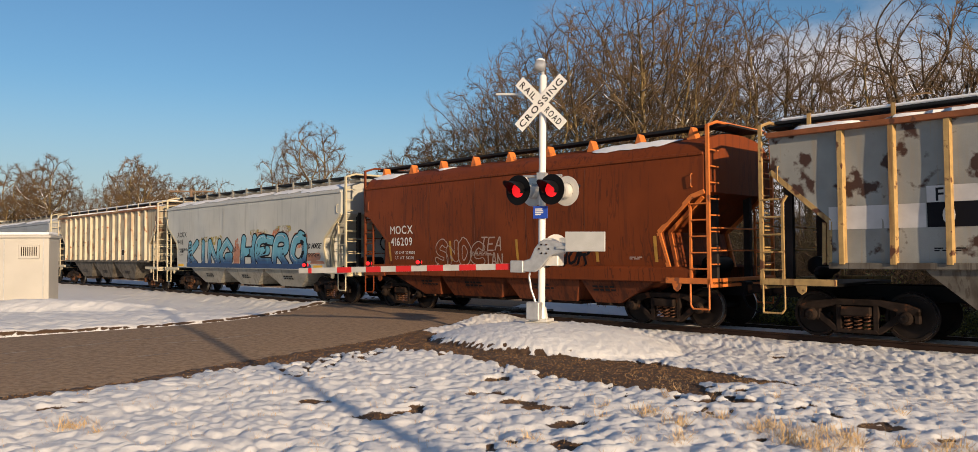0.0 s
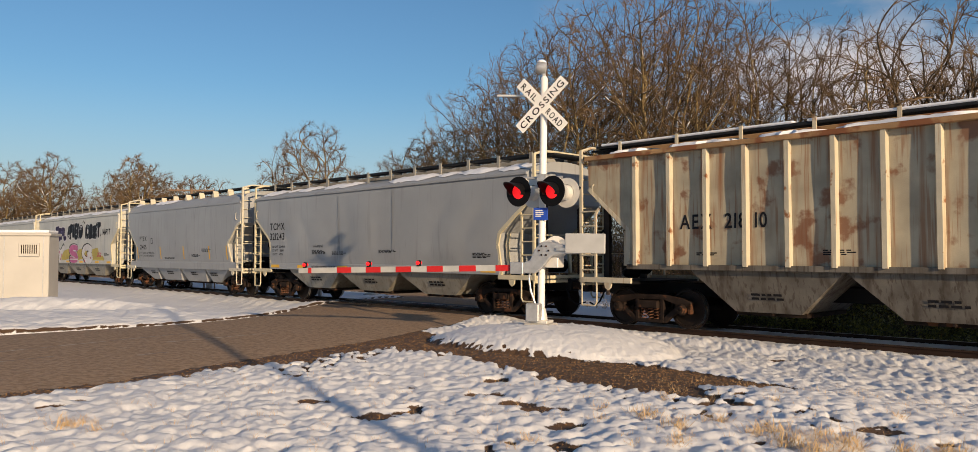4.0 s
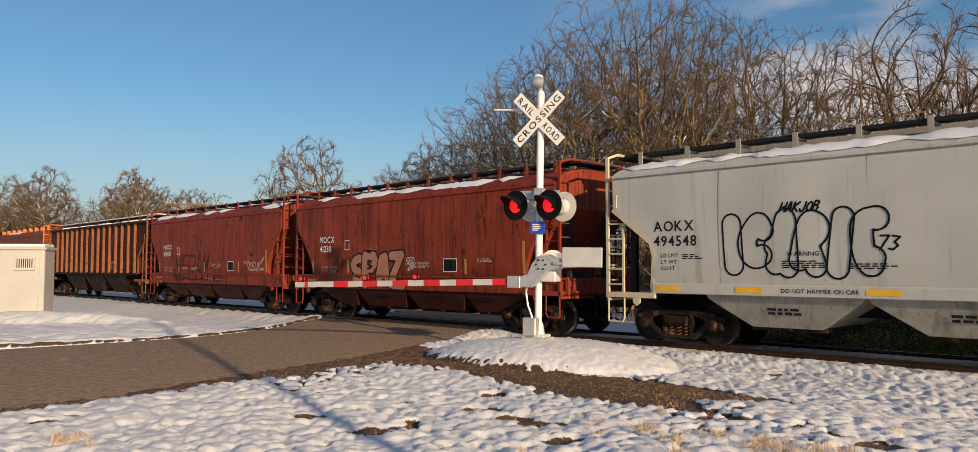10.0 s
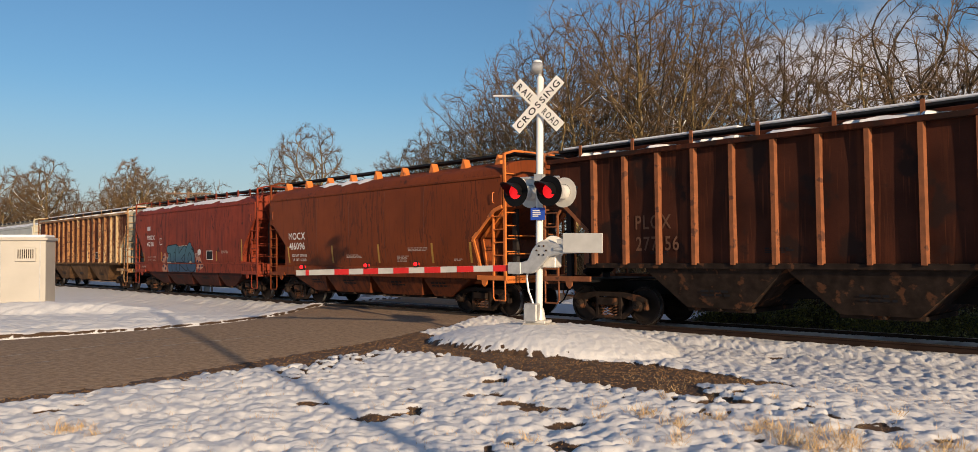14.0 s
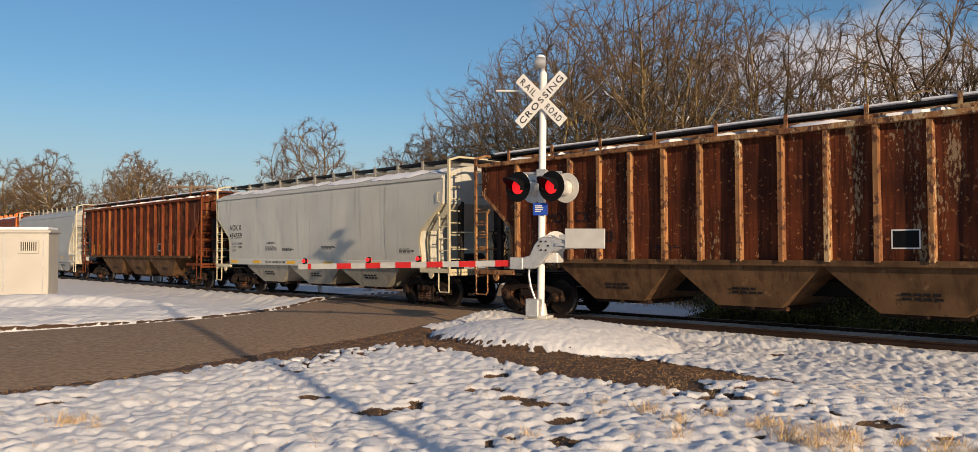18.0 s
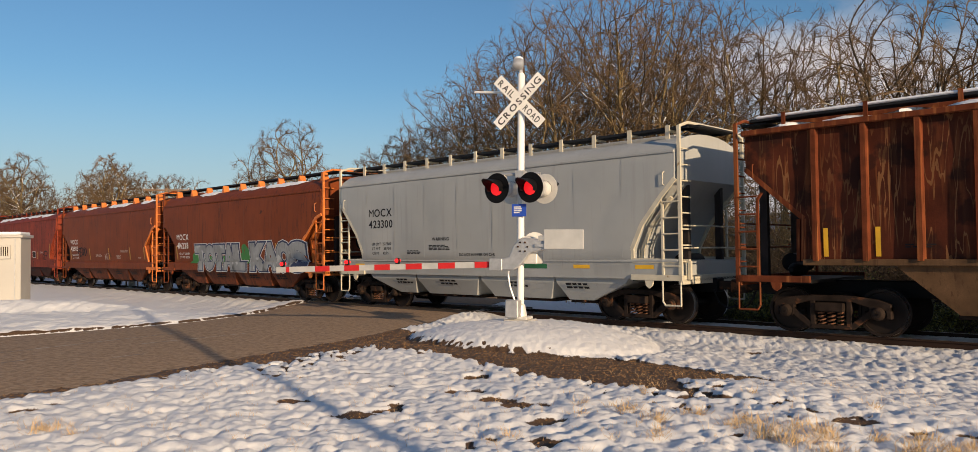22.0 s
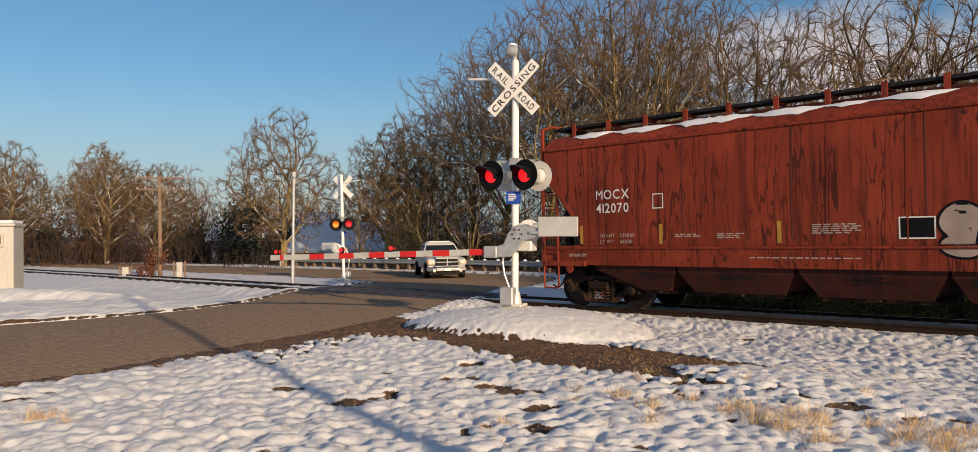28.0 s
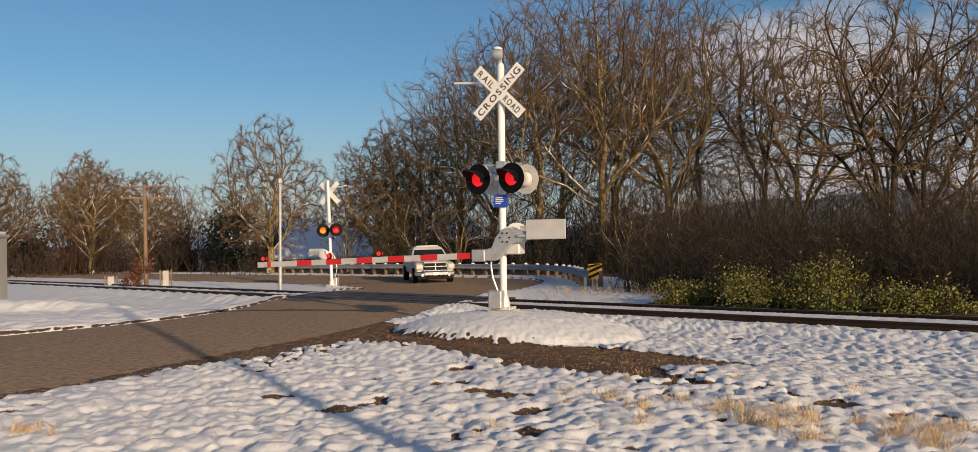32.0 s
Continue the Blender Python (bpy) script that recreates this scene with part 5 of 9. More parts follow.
def side_notes(car, sh, spots, mat):
    """Small unreadable notices on the side: x, z, rows, length."""
    for k, (x, z, rows, lead) in enumerate(spots):
        vs, fs = bars(rows, 0.024, lead, k + 3)
        wrap(car, sh, "notice", vs, fs, x, z, mat)


def dashes(car, sh, xs, mat, z0=1.5, z1=2.1, w=0.09):
    """Upright reflective strips."""
    for x in xs:
        vs = [(dx, z) for z in (0, (z1 - z0) / 3, (z1 - z0) * 2 / 3, z1 - z0) for dx in (0, w)]
        wrap(car, sh, "reflector", vs, [(2 * k, 2 * k + 1, 2 * k + 3, 2 * k + 2) for k in range(3)], x, z0, mat, label="faded yellow reflective strip")


def framed(car, sh, x, z, w, h, mat, fill=None):
    """A small square outline on the side."""
    t = 0.025
    vs, fs = [], []
    for x0, x1, z0, z1 in ((0, w, 0, t), (0, w, h - t, h), (0, t, t, h - t), (w - t, w, t, h - t)):
        k = len(vs)
        vs += [(x0, z0), (x1, z0), (x1, z1), (x0, z1)]
        fs.append((k, k + 1, k + 2, k + 3))
    wrap(car, sh, "plate_mark", vs, fs, x, z, mat)
    if fill is not None:
        wrap(car, sh, "plate_panel", [(t, t), (w - t, t), (w - t, h - t), (t, h - t)], [(0, 1, 2, 3)], x, z, fill)


M["faded_yellow"] = material("faded_yellow_strip", (0.42, 0.22, 0.03), 0.6, vary=0.25, scale=6)
# each car: kind, middle at the start along the track, mark and number
CARS = []
for kind, middle, lines in (
        ("grey_rib", -0.45, ()), ("brown", 15.27, ("MOCX", "416209")), ("blue_tag", 30.45, ("AOKX", "9418")), ("tan_rib", 47.37, ("AEX", "218 10")),
        ("grey_yellow", 64.7, ("TCMX", "321243")), ("grey_round", 79.85, ("PTEX", "21405")), ("ysg", 95.03, ("AOKX", "494551")),
        ("outline", 111.33, ("AOKX", "494548")), ("red", 126.89, ("MOCX", "412311")), ("red", 140.66, ("MOCX", "412451")),
        ("dark_rib", 155.78, ("PLCX", "277 56")), ("brown", 171.72, ("MOCX", "416096")), ("red", 185.6, ("MOCX", "412218")),
        ("cream_rib", 201.29, ()), ("pale", 218.18, ("AOKX", "494559")), ("rust_rib", 235.5, ()), ("grey_423", 251.34, ("MOCX", "423300")),
        ("brown", 265.16, ("MOCX", "416228")), ("brown", 278.79, ("MOCX", "416502")), ("red", 292.63, ("MOCX", "412077")), ("red", 306.5, ("MOCX", "412070"))):
    i = len(CARS)
    if kind == "brown":
        car, sh = hopper_round("brown curved-side covered hopper car with orange end frames", M["brown"], M["orange"], M["orange"], M["brown_low"], i)
        lettering(car, sh, 4.92, lines, M["letter_w"], 2.36, 0.26, seed=i, small=0)
        print_lines(car, sh, 4.75, 1.72, ("LD LMT 229800", "LT WT  56200"), M["letter_w"], 0.095)
        seams(car, sh, (3.0, 1.0, -1.0, -3.0), M["brown_seam"], 1.5, 3.95)
        snow_on_roof(car, sh, 4.12, 4.34, i, 0.45)
        dashes(car, sh, (5.05, 2.1, -0.6, -3.3, -5.0), M["faded_yellow"])
        side_notes(car, sh, ((1.2, 1.75, 3, 0.9), (-2.2, 1.95, 3, 1.0), (-1.6, 1.7, 5, 0.5), (-4.3, 1.6, 2, 0.4)), M["dim_letter"])
    elif kind == "red":
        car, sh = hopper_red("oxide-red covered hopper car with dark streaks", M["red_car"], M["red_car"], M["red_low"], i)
        lettering(car, sh, 4.70, lines, M["letter_w"], 2.62, 0.225, seed=i, wide=0.95, small=0)
        print_lines(car, sh, 4.62, 1.72, ("LD LMT   229800", "LT WT    56200"), M["dim_letter"], 0.085)
        seams(car, sh, (2.4, 0.0, -2.4), M["red_seam"], 1.5, 3.9)
        snow_on_roof(car, sh, 4.04, 4.28, i, 0.65)
        dashes(car, sh, (5.2, 3.0, 0.3, -2.87), M["faded_yellow"], 1.56, 2.0)
        dashes(car, sh, (-5.16,), M["faded_yellow"], 1.58, 2.45, 0.1)
        framed(car, sh, 3.15, 2.35, 0.28, 0.34, M["letter_w"])
        framed(car, sh, -1.95, 1.62, 0.60, 0.4, M["letter_w"], M["black"])
        side_notes(car, sh, ((-3.4, 1.98, 3, 0.6), (2.6, 1.75, 2, 0.6), (1.6, 1.75, 3, 0.5), (-0.4, 1.9, 5, 0.9), (0.9, 1.25, 1, 2.6), (5.6, 1.3, 2, 0.6)), M["dim_letter"])
    elif kind == "grey_round":
        car, sh = hopper_round("grey curved-side covered hopper car with cream brackets", M["grey_car"], M["cream"], M["cream"], M["grey_car"], i)
        lettering(car, sh, 4.62, lines, M["letter_k"], 2.40, 0.24, seed=i, wide=1.05, small=0, gap=1.75)
        print_lines(car, sh, 4.8, 1.76, ("LD LMT  227000 LBS  102950 KGS", "LT WT    59000 LBS   26750 KGS"), M["letter_k"], 0.085)
        seams(car, sh, (4.35, 2.25, 0.2, -1.9, -4.0), M["grey_seam"], 1.5, 3.95)
        snow_on_roof(car, sh, 4.12, 4.34, i, 0.25)
        dashes(car, sh, (5.05, 2.1, -0.6, -3.3, -5.0), M["yellow"])
        framed(car, sh, 3.2, 2.25, 0.24, 0.28, M["letter_k"])
        side_notes(car, sh, ((1.6, 1.55, 2, 1.4), (-1.5, 1.7, 3, 0.8), (-2.6, 1.95, 4, 0.9)), M["letter_k"])
    elif kind == "grey_423":
        car, sh = hopper_red("clean light-grey covered hopper car", M["clean_grey"], M["cream"], M["clean_grey"], i)
        lettering(car, sh, 4.75, lines, M["letter_k"], 2.85, 0.25, seed=i, wide=1.05, small=0)
        print_lines(car, sh, 4.6, 1.95, ("LD LMT  227300", "LT WT    58700", "CU FT    4275"), M["letter_k"], 0.085)
        wrap(car, sh, "colour_mark", [(0, 0), (0.95, 0), (0.95, 0.12), (0, 0.12)], [(0, 1, 2, 3)], -1.6, 1.27, M["spray_green_mark"], label="plain green painted mark")
        vs, fs, _ = flat_text("DO NOT HAMMER ON CAR", 0.078, 0.12)
        wrap(car, sh, "small_print", vs, fs, 0.62, 1.60, M["letter_k"], label="painted letters DO NOT HAMMER ON CAR")
        vs, fs, _ = flat_text("WARNING", 0.10, 0.2)
        wrap(car, sh, "small_print", vs, fs, 1.75, 2.05, M["letter_k"], label="painted letters WARNING")
        side_notes(car, sh, ((1.9, 1.9, 4, 0.9), (2.9, 1.75, 3, 0.7), (-2.2, 1.9, 4, 0.8), (1.5, 1.3, 2, 0.7)), M["letter_k"])
        for x in (5.6, 2.6, -0.4, -3.4, -5.2):
            wrap(car, sh, "reflector", [(0, 0), (0.5, 0), (0.5, 0.09), (0, 0.09)], [(0, 1, 2, 3)], x, 1.28, M["yellow"], label="yellow reflective strip")
    elif kind in ("blue_tag", "ysg", "outline", "pale", "grey_yellow"):
        car, sh = hopper_straight("pale grey covered hopper car with snow on its roof", M["grey_car"] if kind == "grey_yellow" else M["pale_car"], M["pale_trim"], M["pale_low"], i)
        big = 0.27 if kind == "grey_yellow" else 0.235
        lettering(car, sh, 6.28, lines, M["letter_k"], 2.57 + (0.1 if kind == "grey_yellow" else 0), big, 0, seed=i, wide=1.0)
        print_lines(car, sh, 6.1, 1.98, {"494559": ("LD LMT  224800", "LT WT    61200", "CU FT"), "321243": ("LD LMT  224900", "LT WT    61100", "CU FT    4751")}.get(lines[1], ("LD LMT", "LT WT", "CU FT")), M["letter_k"], 0.085)
        if lines[1] not in ("494559", "321243"):
            side_notes(car, sh, ((5.55, 2.02, 3, 0.4),), M["letter_k"])
        snow_on_roof(car, sh, 3.97, 4.27, i, 0.95)
        if kind not in ("ysg", "blue_tag"):
            vs, fs, _ = flat_text("DO NOT HAMMER ON CAR", 0.085, 0.13)
            wrap(car, sh, "small_print", vs, fs, 3.3, 1.235, M["letter_k"], 0.035, label="painted letters DO NOT HAMMER ON CAR")
            vs, fs, _ = flat_text("WARNING", 0.09, 0.2)
            wrap(car, sh, "small_print", vs, fs, 3.15, 1.98, M["letter_k"], label="painted letters WARNING")
            side_notes(car, sh, ((3.25, 1.86, 4, 0.9), (1.95, 1.8, 3, 0.8), (-0.8, 1.85, 3, 0.9)), M["letter_k"])
        side_notes(car, sh, ((-5.3, 1.75, 4, 0.7),), M["letter_k"])
    else:
        # dark_rib's underbody takes near-black truck_steel: its shadow is put into the colour
        b, r, lo, ro = {"grey_rib": ("spotted_grey", "grey_post", "low_grey", "dark_post"), "tan_rib": ("tan_rib", "tan_post", "low_grey", "tan_chord"), "dark_rib": ("dark_rib", "dark_post", "truck_steel", "dark_rib"),
                        "cream_rib": ("peeled_side", "cream_rust", "low_brown", "cream_rust"), "rust_rib": ("rust_rib", "rust_post", "low_brown", "rust_post")}[kind]
        car, sh = hopper_ribbed({"grey_rib": "grey ribbed covered hopper car with yellowed posts", "tan_rib": "tan ribbed covered hopper car streaked with rust", "dark_rib": "dark brown ribbed covered hopper car",
                                 "cream_rib": "rust-brown ribbed hopper car with cream posts", "rust_rib": "rusted brown ribbed covered hopper car"}[kind], M[b], M[r], M[lo], M[ro], i)
        snow_on_roof(car, sh, 4.165, 4.28, i, 1.0)
        for x0, x1 in ((-8.0, -3.4), (-3.2, 2.6), (2.9, 7.9)):
            part("snow_strip", Geo().box(x0, x1, 0.50, 0.96, 4.47, 4.53), M["snow"], car, "snow on the walkway", 0.02)
        if lines:
            c2 = M["letter_k"] if kind == "tan_rib" else M["faded_letter"]
            spelled(car, sh, lines[0], 0.33, 0.15, 0.8, 5.3, 2.3, c2, 0.012)
            spelled(car, sh, lines[1], 0.33, 0.15, 0.8, 4.2 if kind == "tan_rib" else 5.3, 2.3 if kind == "tan_rib" else 1.8, c2, 0.012)
        if kind == "cream_rib":
            shell_body = next(c for c in car.children if c.name.startswith("body"))
            shell_body.data.materials.append(M["end_cream"])
            for p in shell_body.data.polygons:
                if abs(p.normal.x) > 0.45:
                    p.material_index = 1
            for text, x, z in (("MO", 5.42, 2.42), ("CX", 4.50, 2.42), ("48", 5.42, 1.92), ("22", 4.50, 1.92), ("33", 3.58, 1.92)):
                spelled(car, sh, text, 0.27, 0.12, 0.85, x, z, M["letter_k"], 0.012)
        if kind == "rust_rib":
            dashes(car, sh, (6.35, 5.4, 2.1, -0.9, -4.3), M["yellow"], 1.55, 2.1)
        framed(car, sh, -3.0, 1.72, 0.5, 0.36, M["letter_w"], M["black"])
        side_notes(car, sh, ((4.9, 1.75, 2, 0.5), (2.1, 1.8, 3, 0.6), (-5.1, 1.75, 3, 0.6)), M["letter_k"])
    car.matrix_basis = TRACK @ pose(middle, 0, 0)
    CARS.append((car, middle, kind, sh))


for key in ("brown", "red_car", "rust_rib", "rust_post", "dark_rib", "peeled_side", "low_brown", "brown_low", "red_low", "wheel", "grating", "steel_rail", "bark", "dark_bark", "twig", "low_grey", "end_dark"):
    M[key].node_tree.nodes["Principled BSDF"].inputs["Specular IOR Level"].default_value = 0.15


# ---- crossing signal by the road ----
M["arm_white"] = material("weathered_white_arm", (0.46, 0.46, 0.45), 0.5, vary=0.1, scale=4)
def disc(g, c, axis, r, t, n=28):
    return g.lathe([(r * 0.97, 0), (r, t * 0.3), (r, t * 0.7), (r * 0.97, t)], c, axis, n)


def crossing_signal(name, m, label, lit, arm_length, arm_drop, bell=True, lamp_turn=-14):
    """A mast with crossbuck, flashing lamps to both sides and a lowered gate; the traffic's side is -y, the arm goes to -x."""
    s = thing(name, label, "crossing signal", m)
    foot = part("foundation", Geo().box(-0.28, 0.28, -0.28, 0.28, -0.45, 0.10), M["concrete"], s, "weathered concrete footing", 0.03)
    part("base_casting", Geo().box(-0.2, 0.2, -0.2, 0.2, 0.10, 0.16).lathe([(0.14, 0), (0.10, 0.22), (0.09, 0.24)], (0, 0, 0.16), (0, 0, 1), 16), M["alu"], s, "", 0.01)
    part("junction_box", Geo().box(-0.22, 0.06, -0.30, -0.08, 0.14, 0.50), M["silver"], s, "grey cast junction box", 0.02)
    part("mast", Geo().lathe([(0.072, 0.0), (0.072, 4.95), (0.05, 4.99), (0.01, 5.0)], (0, 0, 0.1), (0, 0, 1), 20), M["white"], s, "white tubular mast", smooth=True)
    if bell:
        b = part("bell", Geo().lathe([(0.04, -0.12), (0.12, -0.10), (0.125, 0.03), (0.08, 0.10), (0.03, 0.12)], (-0.07, -0.02, 5.27), (-0.9, -0.35, 0.15), 20), M["silver"], s, "grey warning bell with a cap of snow", smooth=True)
        part("bell_bracket", Geo().tube((0, 0, 5.05), (-0.02, 0, 5.2), 0.04), M["silver"], b)
        part("snow_cap", Geo().lathe([(0.10, 0), (0.09, 0.03), (0.05, 0.055), (0.01, 0.06)], (-0.06, 0, 5.38), (0, 0, 1), 12), M["snow"], b, smooth=True)
    part("cross_rod", Geo().tube((0, 0.02, 4.70), (-1.05, 0.02, 4.78), 0.022), M["white"], s, "thin rod that sticks out")
    # crossbuck
    L, wd = 1.36, 0.235
    for k, (ang, words) in enumerate(((45, "CROSSING"), (-45, "RAIL ROAD"))):
        mb = pose(0, -0.11 - 0.012 * (1 - k), 4.50) @ pose(0, 0, 0, 0, -ang, 0)
        g = Geo().box(-L / 2, L / 2, -0.006, 0.006, -wd / 2, wd / 2, mb)
        blade = part("crossbuck_blade", g, M["white"], s, "white reflective crossbuck board", 0.002)
        for text, x0, x1 in ((("CROSSING", -0.62, 0.62),) if k == 0 else (("RAIL", -0.60, -0.17), ("ROAD", 0.17, 0.60))):
            vs, fs, ln = flat_text(text, 0.135, 0.25)
            sc = (x1 - x0) / ln
            x = x0
            for ch in text:
                cv, cf, cw = flat_text(ch, 0.135, 0.25)
                me = bpy.data.meshes.new("letter")
                me.from_pydata([mb @ Vector((x + a * sc, -0.0085, -0.068 + b)) for a, b in cv], [], cf)
                me.materials.append(M["letter_k"])
                part("letter", me, None, blade, f"black letter {ch}")
                x += (cw + 0.25 * 0.135) * sc
    # lamps
    bar = Geo().tube((-0.42, 0.0, 3.03), (0.42, 0.0, 3.03), 0.03).box(-0.09, 0.09, -0.09, 0.09, 2.96, 3.10)
    part("lamp_arm", bar, M["silver"], s)
    for face in (-1, 1):
        for q in (-1, 1):
            c = Vector((0, face * 0.16, 2.74))
            turn = pose(q * 0.36, 0, 0, 0, 0, lamp_turn) @ Matrix.Diagonal((1, 0.72, 1, 1))
            lamp = part("flasher", Geo().lathe([(0.10, 0), (0.14, 0.03), (0.155, 0.16), (0.155, 0.22)], c - Vector((0, face * 0.02, 0)), (0, face, 0), 20).tube(c + Vector((0, 0, 0.08)), (0, 0, 3.03), 0.028),
                        M["alu"], s, "round flashing lamp in an aluminium housing", smooth=True, at=turn)
            ring = Geo()
            disc(ring, c + Vector((0, face * 0.20, 0)), (0, face, 0), 0.305, 0.012, 36)
            part("background", ring, M["black"] if face < 0 or not bell else M["alu"], lamp, "black background disc" if face < 0 or not bell else "pale back of the background disc")
            part("lens", Geo().lathe([(0.148, 0.0), (0.148, 0.01), (0.12, 0.03), (0.05, 0.042), (0.005, 0.045)], c + Vector((0, face * 0.205, 0)), (0, face, 0), 24),
                 M[lit[(face, q)]], lamp, "red lens", smooth=True)
            hood, n = Geo(), 14
            vs = []
            for k in range(n + 1):
                t = math.pi * (-0.15 + 1.30 * k / n)
                for dd, rr in ((0.20, 0.17), (0.20 + 0.62 * (0.3 + 0.7 * max(0, math.sin(t))), 0.165), (0.20 + 0.62 * (0.3 + 0.7 * max(0, math.sin(t))), 0.157), (0.20, 0.16)):
                    vs.append(c + Vector((rr * math.cos(t), face * dd, rr * math.sin(t))))
            hood.add(vs, [(4 * k + j, 4 * k + (j + 1) % 4, 4 * k + 4 + (j + 1) % 4, 4 * k + 4 + j) for k in range(n) for j in range(4)])
            part("hood", hood, M["black"], lamp, "black hood", smooth=True)
    sign = part("sign", Geo().box(-0.155, 0.155, -0.10, -0.09, 2.17, 2.42), M["blue"], s, "small blue notice with white writing", 0.002)
    vs, fs = bars(4, 0.022, 0.19, 5)
    part("small_print", Geo().add([(a * 0.9 - 0.11, -0.103, 2.35 + b) for a, b in vs], fs), M["letter_w"], sign)
    # gate
    part("gate_motor", Geo().lathe([(0.20, -0.16), (0.26, -0.12), (0.26, 0.12), (0.20, 0.16)], (0.16, 0.05, 1.52), (0, 1, 0), 24).box(-0.02, 0.40, -0.14, 0.22, 1.22, 1.55), M["alu"], s, "cast gate machine", 0.02)
    g = Geo().prism([(-0.34, 1.10), (-0.34, 1.30), (-0.14, 1.36), (-0.04, 1.58), (0.08, 1.72), (0.28, 1.74), (0.62, 1.66), (1.02, 1.66), (1.02, 1.52), (0.55, 1.50), (0.30, 1.44), (0.10, 1.20), (-0.04, 1.10)], -0.30, -0.18)
    part("gate_bracket", g, M["silver"], s, "galvanised gate arm bracket", 0.015)
    part("gate_bracket_rear", Geo().prism([(-0.02, 1.56), (0.05, 1.74), (0.28, 1.80), (1.05, 1.74), (1.05, 1.60), (0.35, 1.60)], 0.22, 0.30), M["silver"], s, "", 0.015)
    part("counterweight", Geo().box(0.62, 1.42, -0.36, -0.31, 1.52, 1.90), M["arm_white"], s, "white counterweight plate", 0.008)
    for k in range(6):
        a = math.pi * 2 * k / 6
        part("bolt", Geo().tube((0.16 + 0.10 * math.cos(a), -0.30, 1.56 + 0.10 * math.sin(a)), (0.16 + 0.10 * math.cos(a), -0.325, 1.56 + 0.10 * math.sin(a)), 0.018, None, 6), M["truck_steel"], s)
    part("link_plate", Geo().box(0.42, 0.98, -0.345, -0.30, 1.56, 1.62), M["silver"], s, "", 0.006)
    part("machine_cover", Geo().lathe([(0.05, -0.02), (0.20, 0.0), (0.24, 0.03), (0.24, 0.10)], (0.20, 0.30, 1.62), (0.25, -1, 0), 20), M["alu"], s, "rounded cover of the gate machine", smooth=True)
    part("clamp", Geo().box(-0.56, -0.28, -0.32, -0.16, 1.08, 1.32), M["silver"], s, "bolted arm clamp", 0.012)
    arm = part("gate_arm", Geo().bar((-0.5, -0.24, 1.20), (-arm_length, -0.24, 1.20 - arm_drop), 0.045, 0.125, (0, 0, 1)), M["arm_white"], s, "white gate arm with red stripes", 0.004)
    n = 7
    pitch = (arm_length - 0.5) / n
    for k in range(n):
        for yy in (-0.2655, -0.2145):
            x0 = -0.5 - pitch * (k + (0.10 if k else 0.02))
            x1 = x0 - (pitch * 0.5 if k < n - 1 else pitch * 0.12)
            if k == n - 1:
                x0, x1 = x0 - pitch * 0.42, x1 - pitch * 0.42
            zz = lambda x: 1.20 - arm_drop * (-x - 0.5) / (arm_length - 0.5)
            part("stripe", Geo().bar((x0, yy, zz(x0)), (x1, yy, zz(x1)), 0.004, 0.123), M["red"], arm)
    for f in (0.42, 0.66, 0.99):
        x = -0.5 - (arm_length - 0.62) * f
        zt = 1.20 - arm_drop * (-x - 0.5) / (arm_length - 0.5) + 0.062
        al = part("arm_lamp", Geo().lathe([(0.05, 0), (0.05, 0.04), (0.045, 0.12), (0.02, 0.13)], (x, -0.24, zt), (0, 0, 1), 12), M["black"], arm, "small red gate lamp")
        for fy in (-1, 1):
            part("lens", Geo().lathe([(0.045, 0), (0.04, 0.02), (0.01, 0.03)], (x, -0.24 + fy * 0.045, zt + 0.07), (0, fy, 0), 12), M["lamp_on"], al)
    part("cable", Geo().path([(-0.15, -0.2, 1.22), (-0.19, -0.2, 1.0), (-0.15, -0.2, 0.75), (-0.06, -0.18, 0.5)], 0.022), M["silver"], s, "grey flexible conduit")
    return s


crossing_signal("crossing_signal", pose(1.04, 15.84, 0.25, 0, 1.0, -25), "white crossing signal mast with crossbuck and lowered gate",
                {(-1, -1): "lamp_on", (-1, 1): "lamp_on", (1, -1): "lamp_off", (1, 1): "lamp_off"}, 5.9, 0.20)
far = Vector((-5.62, 37.2))
crossing_signal("crossing_signal", pose(far.x, far.y, -0.25, 0, 1.0, 155), "crossing signal mast seen from behind across the track",
                {(-1, -1): "lamp_off", (-1, 1): "lamp_off", (1, -1): "lamp_on", (1, 1): "amber_on"}, 5.5, 0.05, bell=False, lamp_turn=32)


